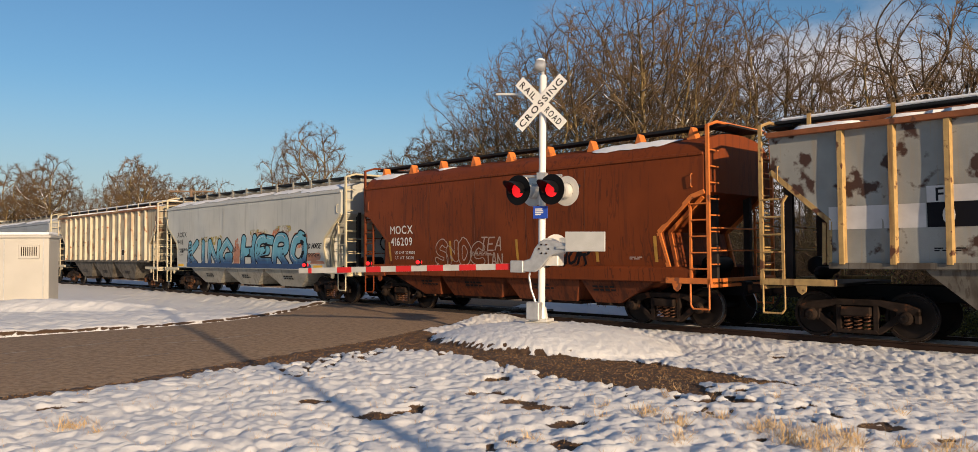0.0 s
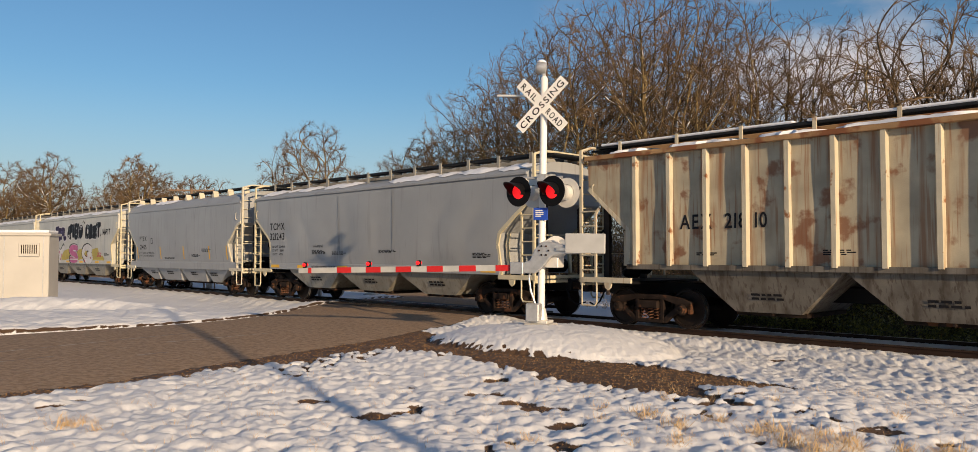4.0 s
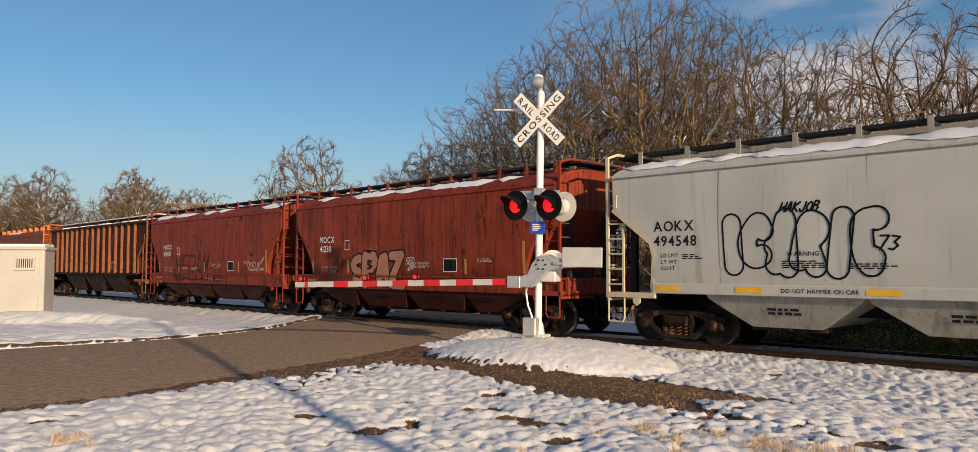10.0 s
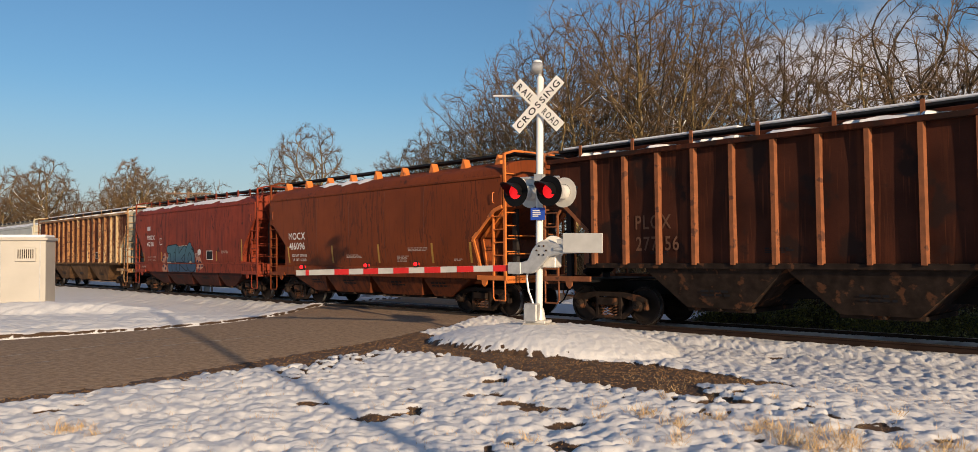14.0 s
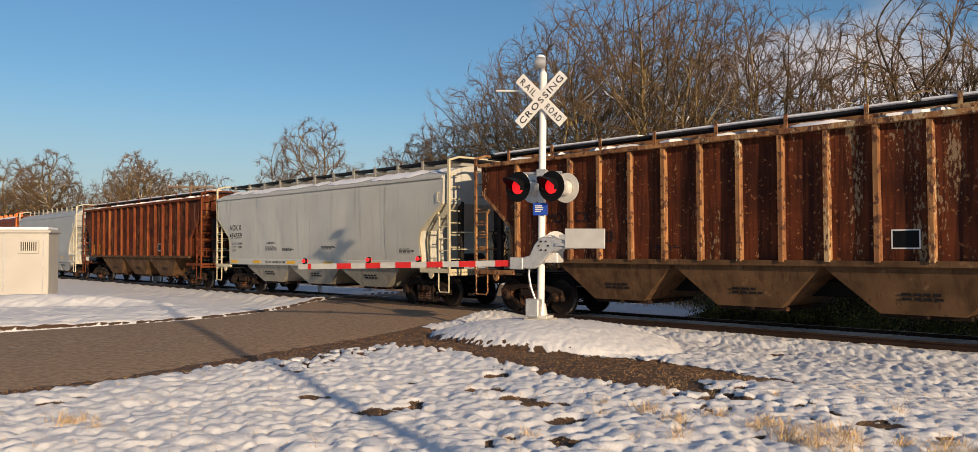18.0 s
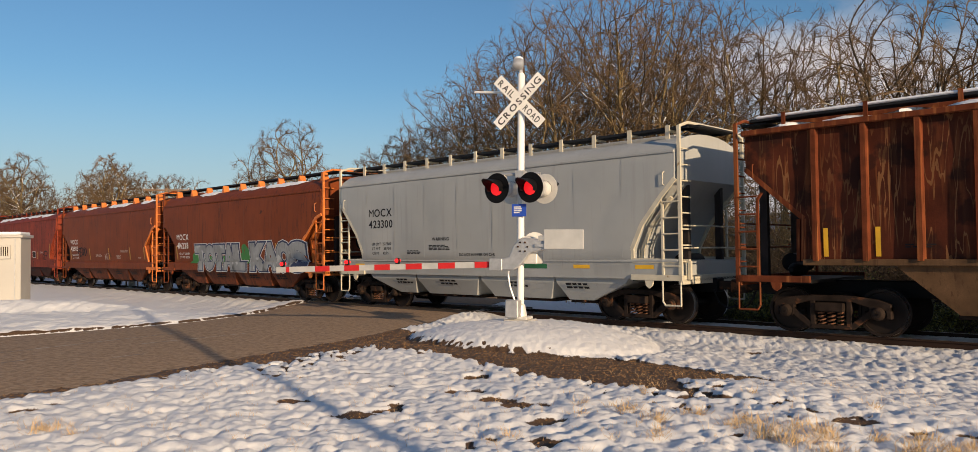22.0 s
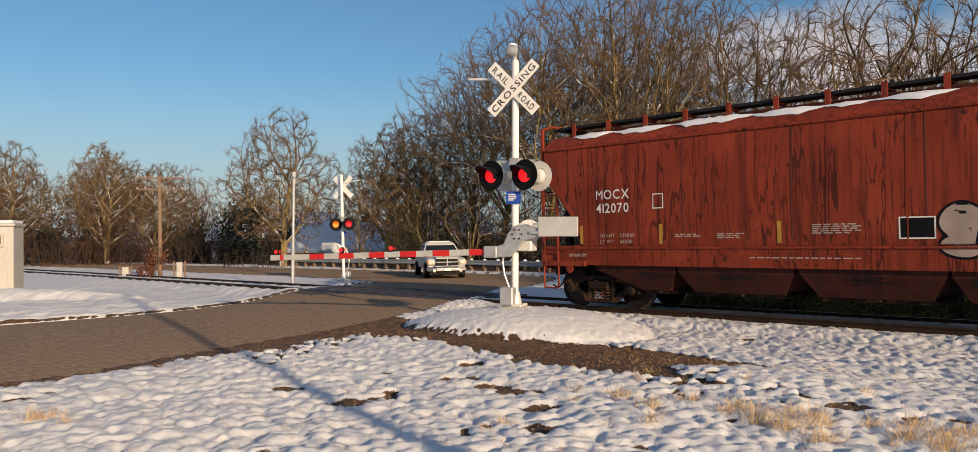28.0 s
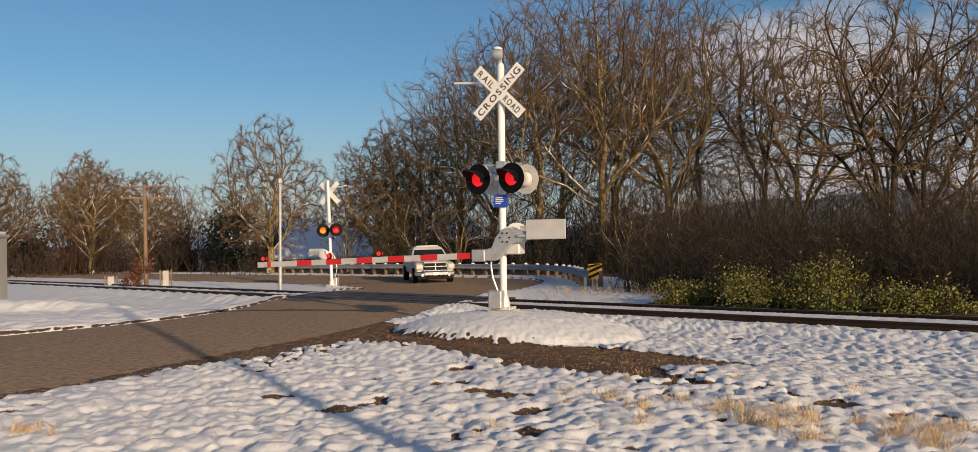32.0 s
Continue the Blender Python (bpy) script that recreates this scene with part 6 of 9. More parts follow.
# ---- signal cabinet ----
def cabinet():
    c = thing("signal_cabinet", "pale metal signal cabinet with a snowy roof beside the road", "cabinet", pose(-15.0, 26.6, -0.05, 0, 0, 12))
    g = Geo()
    part("housing", Geo().box(-2.6, 0.05, 0, 1.0, 0.05, 2.42), M["cabinet"], c, "", 0.015)
    part("roof", Geo().box(-2.68, 0.12, -0.08, 1.08, 2.40, 2.50), M["cabinet"], c, "", 0.02)
    part("plinth", Geo().box(-2.62, 0.07, -0.02, 1.02, -0.3, 0.06), M["concrete"], c, "", 0.01)
    part("snow_cap", Geo().box(-2.6, 0.03, 0.0, 1.0, 2.50, 2.60), M["snow"], c, "thin layer of snow", 0.03)
    for x in (-2.05, -1.35, -0.14):
        part("seam", Geo().box(x, x + 0.03, -0.012, 0.0, 0.1, 2.4), M["silver"], c)
    v = part("vent", Geo().box(-0.88, -0.24, -0.07, 0.0, 1.70, 2.16), M["cabinet"], c, "louvred vent box", 0.01)
    for k in range(8):
        part("slat", Geo().box(-0.79 + k * 0.065, -0.765 + k * 0.065, -0.085, -0.07, 1.80, 2.10), M["truck_steel"], v)
    return c


cabinet()


# ---- trees ----
def tubes(p, q, r0, r1, n):
    """Many open tubes at once: from p to q, with n sides each. Gives vertices and faces as arrays."""
    w = q - p
    w = w / np.maximum(np.linalg.norm(w, axis=1, keepdims=True), 1e-9)
    ref = np.where(np.abs(w[:, 2:3]) < 0.9, np.array([[0.0, 0.0, 1.0]]), np.array([[1.0, 0.0, 0.0]]))
    a = np.cross(w, ref)
    a /= np.linalg.norm(a, axis=1, keepdims=True)
    b = np.cross(w, a)
    t = 2 * np.pi * np.arange(n) / n
    ring = a[:, None] * np.cos(t)[None, :, None] + b[:, None] * np.sin(t)[None, :, None]
    v = np.concatenate([p[:, None] + ring * r0[:, None, None], q[:, None] + ring * r1[:, None, None]], 1)
    base = np.arange(len(p))[:, None] * 2 * n
    i = np.arange(n)
    j = (i + 1) % n
    f = np.stack([base + i, base + j, base + n + j, base + n + i], -1)
    return v.reshape(-1, 3), f.reshape(-1, 4)


def quad_mesh(name, chunks, mat, smooth=False):
    """One mesh of quads out of several lots of vertices and faces."""
    vs, fs, k = [], [], 0
    for v, f in chunks:
        vs.append(v)
        fs.append(f + k)
        k += len(v)
    v, f = np.concatenate(vs), np.concatenate(fs)
    me = bpy.data.meshes.new(name)
    me.vertices.add(len(v))
    me.vertices.foreach_set("co", v.reshape(-1).astype(np.float32))
    me.loops.add(f.size)
    me.loops.foreach_set("vertex_index", f.reshape(-1).astype(np.int32))
    me.polygons.add(len(f))
    me.polygons.foreach_set("loop_start", np.arange(0, f.size, 4, dtype=np.int32))
    me.polygons.foreach_set("use_smooth", np.full(len(f), smooth))
    me.update(calc_edges=True)
    me.materials.append(mat)
    return me


def grow_tree(seed, height, radius, low, leaders, spread, points, tip, shoots, bark="bark", step=0.42, kill=0.75, reach=3.2, droop=0.0, stems=1):
    """A bare tree that grows into its crown: limbs reach for free places in a lumpy crown until all are taken."""
    rs = np.random.RandomState(seed)
    mid, rise = height * (0.5 + low * 0.46), height * (0.5 - low * 0.46)
    d = rs.normal(size=(points, 3))
    d /= np.linalg.norm(d, axis=1, keepdims=True)
    az = np.arctan2(d[:, 1], d[:, 0])
    lump = 1 + 0.13 * np.sin(3 * az + seed) + 0.09 * np.sin(5 * az + 4 * d[:, 2] + 2 * seed) + 0.09 * np.sin(9 * d[:, 2] + 4 * az + seed)
    far = rs.rand(points, 1) ** 0.42 * lump[:, None]
    goal = d * far * np.array([[radius, radius, rise]]) + np.array([[0, 0, mid]])
    goal[:, :2] *= (1 - 0.25 * np.clip((goal[:, 2:3] - mid) / rise, 0, 1))
    pos, par, dirs = [], [], []

    def chain(p, way, length, parent, wob, lift=0.0):
        for _ in range(max(1, int(length / step))):
            way = way + rs.normal(size=3) * wob + np.array([0, 0, lift])
            way = way / np.linalg.norm(way)
            p = p + way * step
            pos.append(p)
            par.append(parent)
            dirs.append(way)
            parent = len(pos) - 1
        return parent
    for k in range(stems):
        root = np.array([rs.uniform(-0.5, 0.5), rs.uniform(-0.5, 0.5), -0.3]) if stems > 1 else np.array([0, 0, -0.3])
        pos.append(root)
        par.append(-1)
        dirs.append(np.array([0, 0, 1.0]))
        tilt = 0.10 if stems == 1 else 0.28
        top = chain(root, np.array([rs.uniform(-tilt, tilt), rs.uniform(-tilt, tilt), 1.0]), height * low * rs.uniform(0.85, 1.1) + 0.3, len(pos) - 1, 0.03)
        turn = rs.uniform(0, 6.28)
        for i in range(leaders):
            az0, ang = turn + 6.28 * (i + rs.uniform(-0.25, 0.25)) / leaders, rs.uniform(0.35, 1.0) * spread if i else 0.12
            at = max(1, top - rs.randint(0, max(2, int(height * low * 0.35 / step))))
            chain(pos[at], np.array([np.cos(az0) * np.sin(ang), np.sin(az0) * np.sin(ang), np.cos(ang)]), height * (1 - low) * rs.uniform(0.32, 0.55), at, 0.10, 0.03)
    pos_a, par_a, dir_a = np.array(pos), list(par), np.array(dirs)
    best = np.full(points, 1e9)
    own = np.zeros(points, int)
    alive = np.ones(points, bool)
    forks = np.zeros(40000, int)
    fresh = np.arange(len(pos_a))
    for _ in range(90):
        live = np.nonzero(alive)[0]
        if not len(live) or not len(fresh):
            break
        dist = np.linalg.norm(goal[live, None] - pos_a[None, fresh], axis=2)
        k = dist.argmin(1)
        near = dist[np.arange(len(live)), k]
        better = near < best[live]
        best[live[better]], own[live[better]] = near[better], fresh[k[better]]
        alive &= (best > kill) & (forks[own] < 3)
        live = np.nonzero(alive & (best < reach))[0]
        if not len(live):
            live = np.nonzero(alive)[0]
            if not len(live):
                break
        pull = goal[live] - pos_a[own[live]]
        pull /= np.linalg.norm(pull, axis=1, keepdims=True)
        who, inv = np.unique(own[live], return_inverse=True)
        way = np.zeros((len(who), 3))
        np.add.at(way, inv, pull)
        way /= np.maximum(np.linalg.norm(way, axis=1, keepdims=True), 1e-6)
        way += (1.15 if points > 1300 else 1.8) * dir_a[who] + rs.normal(size=way.shape) * 0.07 + np.array([[0, 0, 0.06 - droop]])
        way /= np.linalg.norm(way, axis=1, keepdims=True)
        forks[who] += 1
        first = len(pos_a)
        pos_a = np.concatenate([pos_a, pos_a[who] + way * step])
        dir_a = np.concatenate([dir_a, way])
        par_a += list(who)
        fresh = np.arange(first, len(pos_a))
    par_a = np.array(par_a)
    total = len(pos_a)
    power = 2.35
    load = np.zeros(total)
    kids = np.bincount(par_a[par_a >= 0], minlength=total)
    load[kids == 0] = tip ** power
    for i in range(total - 1, 0, -1):
        if par_a[i] >= 0:
            load[par_a[i]] += load[i]
    rad = load ** (1 / power)
    idx = np.nonzero(par_a >= 0)[0]
    p, q = pos_a[par_a[idx]], pos_a[idx]
    r1 = rad[idx]
    r0 = np.minimum(rad[par_a[idx]], r1 * 1.35)
    root_z = np.clip(1 - p[:, 2] / 0.9, 0, 1)
    r0 = r0 * (1 + 0.5 * root_z)
    thick, medium = r1 > 0.08, (r1 > 0.034) & (r1 <= 0.08)
    wood = [tubes(p[m], q[m], r0[m], r1[m], n) for m, n in ((thick, 9), (medium, 5)) if m.any()]
    thin = ~thick & ~medium
    twig = [tubes(p[thin], q[thin], r0[thin], r1[thin], 3)]
    # shoots on all thin branches, each with a side shoot
    src = np.nonzero(rad < 2.2 * tip)[0]
    src = np.concatenate([np.repeat(src, shoots + (points < 1300)), np.repeat(np.nonzero(kids == 0)[0], 4)])
    side = rs.normal(size=(len(src), 3))
    way = dir_a[src] * 0.9 + side * 0.5 + np.array([[0, 0, 0.15 - droop]])
    way /= np.linalg.norm(way, axis=1, keepdims=True)
    ln = rs.uniform(0.2, 0.7, (len(src), 1))
    a = pos_a[src]
    b = a + way * ln
    thin_r = np.full(len(src), tip * 0.5)
    twig.append(tubes(a, b, thin_r, thin_r * 0.5, 3))
    way2 = way + rs.normal(size=way.shape) * 0.6
    way2 /= np.linalg.norm(way2, axis=1, keepdims=True)
    mid_p = a + (b - a) * rs.uniform(0.3, 0.8, (len(src), 1))
    twig.append(tubes(mid_p, mid_p + way2 * ln * 0.55, thin_r * 0.75, thin_r * 0.4, 3))
    return quad_mesh("trunk", wood, M[bark], True), quad_mesh("crown", twig, M["twig"]), max(b[:, 2].max(), q[:, 2].max())


TREES = []
for k, spec in enumerate((dict(height=17, radius=7.0, low=0.32, leaders=6, spread=1.05, points=2500, tip=0.0165, shoots=3, kill=0.58),
                          dict(height=17, radius=5.0, low=0.34, leaders=5, spread=0.7, points=1200, tip=0.0170, shoots=2, kill=0.64),
                          dict(height=16, radius=7.6, low=0.30, leaders=6, spread=1.15, points=850, tip=0.0230, shoots=2, bark="dark_bark", kill=0.9, reach=4.5, step=0.5),
                          dict(height=16, radius=4.4, low=0.38, leaders=4, spread=0.6, points=850, tip=0.0175, shoots=2, bark="dark_bark"),
                          dict(height=12.5, radius=4.9, low=0.24, leaders=6, spread=1.0, points=1000, tip=0.0165, shoots=3, kill=0.5, reach=2.6),
                          dict(height=12, radius=4.4, low=0.12, leaders=3, spread=0.9, points=330, tip=0.0240, shoots=2, kill=0.8, stems=3),
                          dict(height=17, radius=6.2, low=0.32, leaders=6, spread=1.0, points=2200, tip=0.0165, shoots=3, kill=0.58))):
    w, t, h = grow_tree(100 + k, **spec)
    TREES.append((h, w, t))


def tree(i, x, y, h, turn, label="tall bare winter tree with brown branches", lean=0.0):
    h0, w, t = TREES[i]
    k = h / h0
    ob = thing("tree", label, "tree", pose(x, y, ground_z(x, y) - 0.1, lean, lean * 0.5, turn) @ Matrix.Diagonal((k, k, k, 1)), group="bare trees")
    part("trunk", w, None, ob)
    part("crown", t, None, ob, "fine bare twigs")
    return ob


rnd = random.Random(7)
# the woods behind the track: place, height and kind
WOODS = ((5.4, 48, 18.0, 6), (8.8, 45, 19.4, 0), (13.2, 46, 18.8, 6), (2.6, 53, 16.6, 0), (-0.4, 56, 13.0, 6), (-3.2, 58, 11.6, 4), (-5.8, 60, 11.2, 4), (11.0, 52, 19.0, 1),
         (18.4, 46, 18.4, 3), (20.8, 45, 18.4, 1), (24.0, 41, 18.4, 2), (27.8, 44, 18.8, 2), (31, 45, 18, 1), (35, 42, 18, 3), (41, 44, 17, 3), (46, 38, 17, 1), (16.0, 51, 15.0, 3), (1.2, 64, 17, 1), (9.0, 62, 18.5, 0),
         (15.0, 55, 17.0, 1), (29.2, 51, 19, 3), (17.4, 44, 10.5, 3), (-4.3, 64, 10.5, 5))
for k, (x, y, h, i) in enumerate(WOODS):
    tree(i, x, y, h, rnd.uniform(0, 360), lean=rnd.uniform(-3, 3))
for x, y, h, i in ((-13.7, 60, 12.4, 4), (-33.5, 75, 11.9, 4), (-28, 80, 10.0, 5), (-40.7, 72, 11.6, 4), (-46, 76, 11.2, 4), (-51, 74, 11.5, 5), (-56, 80, 13, 4), (-37.5, 84, 12.4, 4), (-43, 90, 12, 5), (-51, 92, 13, 5),
                   (-24, 88, 9.0, 5), (-20.5, 92, 9, 5), (-14.5, 86, 8.5, 5), (-10, 82, 9, 5), (-5.5, 74, 11, 5), (-30.5, 92, 10, 5), (-36, 78, 10.5, 5), (-25.5, 78, 7.5, 5), (-17, 80, 7.5, 5), (-29.5, 76, 9.8, 4), (-48, 83, 11.5, 4), (-38.5, 88, 11.5, 4), (-60, 88, 13, 4), (-34, 92, 11.5, 4), (-22, 84, 8.5, 4)):
    tree(i, x, y, h, rnd.uniform(0, 360), "bare winter tree with a round crown")
for x, y, h in ((-7.5, 58, 7), (-4.5, 56, 6), (-2, 55, 8), (0.8, 52, 7), (4.2, 49, 6.5), (7.2, 48, 6), (12.4, 47, 6), (15.6, 45, 6.5), (19, 44, 6), (22.5, 38, 6.5), (26, 39, 7),
                (9.5, 42, 5.0), (11.6, 40, 5.5), (13.6, 41, 5.0), (15.4, 38, 6.0), (17.2, 40, 5.0), (18.8, 36, 5.5), (20.6, 40, 6.5), (21.2, 34, 5.0), (23.8, 35, 6.5), (25.2, 31, 5.5), (27.4, 33, 7), (24.6, 43, 7), (29.5, 36, 7.5), (28.6, 40, 7)):
    tree(5, x, y, h, rnd.uniform(0, 360), "young bare tree in the undergrowth")


# ---- ridge far off ----
n = 160
ang = np.linspace(-1.4, 1.4, n)
dist = 640
rows_z = np.stack([np.full(n, -12.0), 4 + 22 * sstep(0.0, 0.5, ang) + 5 * vnoise(ang * 9, ang * 0, 3), 5 + 23 * sstep(0.0, 0.5, ang) + 6 * vnoise(ang * 25, ang * 0, 4)])
rows_r = np.stack([np.full(n, dist - 160.0), np.full(n, dist * 1.0), np.full(n, dist + 30.0)])
# air haze over the ridge is painted into its blue-grey colour
M["far_wood"] = material("haze_blue_distant_woods", (0.12, 0.15, 0.205), 0.95, vary=0.35, scale=0.03, fine=0.4, bump=0)
tagged(new("backdrop", sheet("backdrop", np.sin(ang)[None] * rows_r, np.cos(ang)[None] * rows_r, rows_z, M["far_wood"])), "distant wooded ridge coloured with blue haze", "hill", kind="structure")


# ---- brush and undergrowth ----
def stems(seed, n, place, h_lo, h_hi, r=0.008, forks=5):
    """Thin bare stems with side shoots."""
    rnd = random.Random(seed)
    g = Geo()
    for _ in range(n):
        x, y = place(rnd)
        z = ground_z(x, y) if n < 400 else None
        g_h = rnd.uniform(h_lo, h_hi)
        p = Vector((x, y, 0))
        d = Vector((rnd.gauss(0, 0.2), rnd.gauss(0, 0.2), 1)).normalized()
        pts = [p]
        for k in range(3):
            d = (d + Vector((rnd.gauss(0, 0.2), rnd.gauss(0, 0.2), -0.02))).normalized()
            pts.append(pts[-1] + d * g_h / 3)
        for k in range(3):
            g.tube(pts[k], pts[k + 1], r * (1.3 - 0.33 * k), r * (1.0 - 0.33 * k), 3, caps=False)
        for k in range(forks):
            q = pts[rnd.randint(1, 3)]
            e = q + Vector((rnd.gauss(0, 0.35), rnd.gauss(0, 0.35), rnd.uniform(0.1, 0.6))) * (g_h * 0.35)
            g.tube(q, e, r * 0.7, r * 0.3, 3, caps=False)
    # stand every stem on the ground
    v = np.array(g.v)
    per = len(v) // n
    for k in range(n):
        x, y = v[k * per][:2]
        v[k * per:(k + 1) * per, 2] += BRUSH_Z(x, y)
    g.v = [tuple(p) for p in v]
    return g


gz_cache = {}


def BRUSH_Z(x, y):
    key = (round(x * 2), round(y * 2))
    if key not in gz_cache:
        gz_cache[key] = ground_z(x, y) - 0.05
    return gz_cache[key]


M["brush"] = island_material("brown_brush", (0.010, 0.007, 0.005), (0.085, 0.056, 0.031))
M["olive_brush"] = island_material("olive_brush", (0.010, 0.009, 0.005), (0.075, 0.060, 0.026))
M["red_brush"] = island_material("red_brown_brush", (0.018, 0.010, 0.008), (0.10, 0.055, 0.035))


def in_band(u0, u1, v0, v1):
    return lambda r: tuple(uv(r.uniform(u0, u1), r.uniform(v0, v1))[:2])


def thicker_to_the_right(u0, u1, v0, v1):
    """Places that crowd towards the low end of v."""
    return lambda r: tuple(uv(r.uniform(u0, u1), v0 + (v1 - v0) * r.random() ** 1.6)[:2])


for seed, n, place, h0, h1, m, lab in ((1, 2300, in_band(22.6, 31, 3, 15.2), 0.9, 2.5, "brush", "dense bare brown brush behind the track"),
                                       (2, 1500, thicker_to_the_right(27, 37, 1, 17), 1.8, 4.6, "red_brush", "tall red-brown thicket of bare stems"),
                                       (9, 1500, in_band(24.5, 31, 2, 17), 1.6, 4.2, "olive_brush", "tangled olive-brown thicket behind the track"),
                                       (3, 1000, in_band(33.9, 42, 14, 34), 0.8, 2.8, "brush", "bare brush along the far road"),
                                       (8, 1300, in_band(21.4, 25.0, 0, 11.5), 0.6, 1.9, "brush", "dense dark brush close behind the track"),
                                       (5, 320, in_band(21.6, 24.5, 9, 17.6), 0.12, 0.35, "straw", "dry straw-coloured weeds on the bank")):
    tagged(new("brush", stems(seed, n, place, h0, h1, 0.011 if seed < 3 else 0.009).mesh("brush", M[m])), lab, "brush", kind="stuff")
for seed, n, place, h0, h1 in ((10, 1100, in_band(36, 44, 12, 31), 2.5, 6.5), (11, 600, lambda r: (r.uniform(-5, 7), r.uniform(52, 62)), 2.0, 5.5)):
    tagged(new("brush", stems(seed, n, place, h0, h1, 0.020, 7).mesh("brush", M["olive_brush"])), "tall bare saplings and brush between the trunks", "brush", kind="stuff")
tagged(new("brush", stems(6, 2200, lambda r: (r.uniform(-66, -14), r.uniform(70, 90)), 1.5, 6.0, 0.02).mesh("brush", M["red_brush"])), "brown brush before the far gardens", "brush", kind="stuff")
tagged(new("brush", stems(7, 420, lambda r: (r.uniform(-20, 2), r.uniform(58, 70)), 0.5, 1.4, 0.014).mesh("brush", M["brush"])), "brown brush among the far trees", "brush", kind="stuff")


def leaf_cloud(seed, n, cx, cy, cz, rx, ry, rz, size):
    rnd = random.Random(seed)
    g = Geo()
    lumps = [(rnd.gauss(0, 0.5), rnd.gauss(0, 0.5), rnd.uniform(0.1, 0.8), rnd.uniform(0.25, 0.5)) for _ in range(9)]
    for _ in range(n):
        a, b, c, r = rnd.choice(lumps)
        p = Vector((cx + rx * (a + rnd.gauss(0, r * 0.6)), cy + ry * (b + rnd.gauss(0, r * 0.6)), cz + max(0.02, rz * (c + rnd.gauss(0, r * 0.5)))))
        s = size * rnd.uniform(0.6, 1.3)
        d = Vector((rnd.gauss(0, 1), rnd.gauss(0, 1), rnd.gauss(0.3, 0.8))).normalized()
        e = d.orthogonal().normalized()
        f = d.cross(e)
        g.add([p, p + e * s * 0.5 + f * s * 0.35, p + e * s, p + e * s * 0.5 - f * s * 0.35], [(0, 1, 2, 3)])
    return g


def leaf_material(name, base, tip):
    m = material(name, base, 0.6, vary=0.35, scale=3, bump=0)
    n, l = m.node_tree.nodes, m.node_tree.links
    geo = n.new("ShaderNodeNewGeometry")
    mix = n.new("ShaderNodeMixRGB")
    mix.inputs["Color1"].default_value, mix.inputs["Color2"].default_value = (*base, 1), (*tip, 1)
    l.new(geo.outputs["Random Per Island"], mix.inputs["Fac"])
    l.new(mix.outputs[0], n["Principled BSDF"].inputs["Base Color"])
    return m


M["leaf_green"] = leaf_material("yellow_green_leaves", (0.012, 0.020, 0.004), (0.24, 0.215, 0.028))
M["leaf_dark"] = leaf_material("dark_evergreen_needles", (0.008, 0.016, 0.009), (0.02, 0.032, 0.015))
M["leaf_red"] = leaf_material("red_brown_leaves", (0.05, 0.018, 0.012), (0.16, 0.05, 0.02))


def bush(x, y, rx, ry, rz, seed, mat, label, n=900, size=0.09):
    b = thing("bush", label, "bush", pose(x, y, ground_z(x, y) - 0.05), group="bushes")
    rnd = random.Random(seed)
    st = Geo()
    for _ in range(26):
        st.tube((rnd.gauss(0, rx * 0.2), rnd.gauss(0, ry * 0.2), 0), (rnd.gauss(0, rx * 0.6), rnd.gauss(0, ry * 0.6), rz * rnd.uniform(0.5, 1.2)), 0.012, 0.004, 3, caps=False)
    part("stem", st, M["brush"], b, kind="stuff")
    part("leaves", leaf_cloud(seed, n, 0, 0, 0, rx, ry, rz, size), mat, b, kind="stuff")
    return b


rnd = random.Random(4)
for k in range(13):
    v = 4.8 + 0.56 * k
    p = uv(20.3 + rnd.uniform(-0.3, 0.6), v)
    bush(p.x, p.y, 0.95, 0.8, rnd.uniform(0.75, 1.35) if 2 < k < 10 else 0.65, 40 + k, M["leaf_green"], "low bush with yellow-green leaves beside the track", 2300, 0.062)
for k, (x, y, r, h) in enumerate(((-19.8, 70, 2.4, 5.2), (-26, 78, 1.6, 3.6), (-43, 82, 2.5, 4.5), (-16.5, 74, 1.8, 3.2), (-37, 84, 2.2, 3.8))):
    bush(x, y, r, r, h, 80 + k, M["leaf_dark"], "dark evergreen bush in a garden", 2600, 0.3)
for k, (x, y, r, h) in enumerate(((-16.4, 41.8, 0.5, 1.5), (-30, 80, 2.0, 3.2), (-36, 78, 2.2, 3.4), (-23, 76, 1.6, 3.0))):
    bush(x, y, r, r, h, 90 + k, M["leaf_red"], "red-brown bush with dead leaves", 900, 0.12 if k == 0 else 0.22)


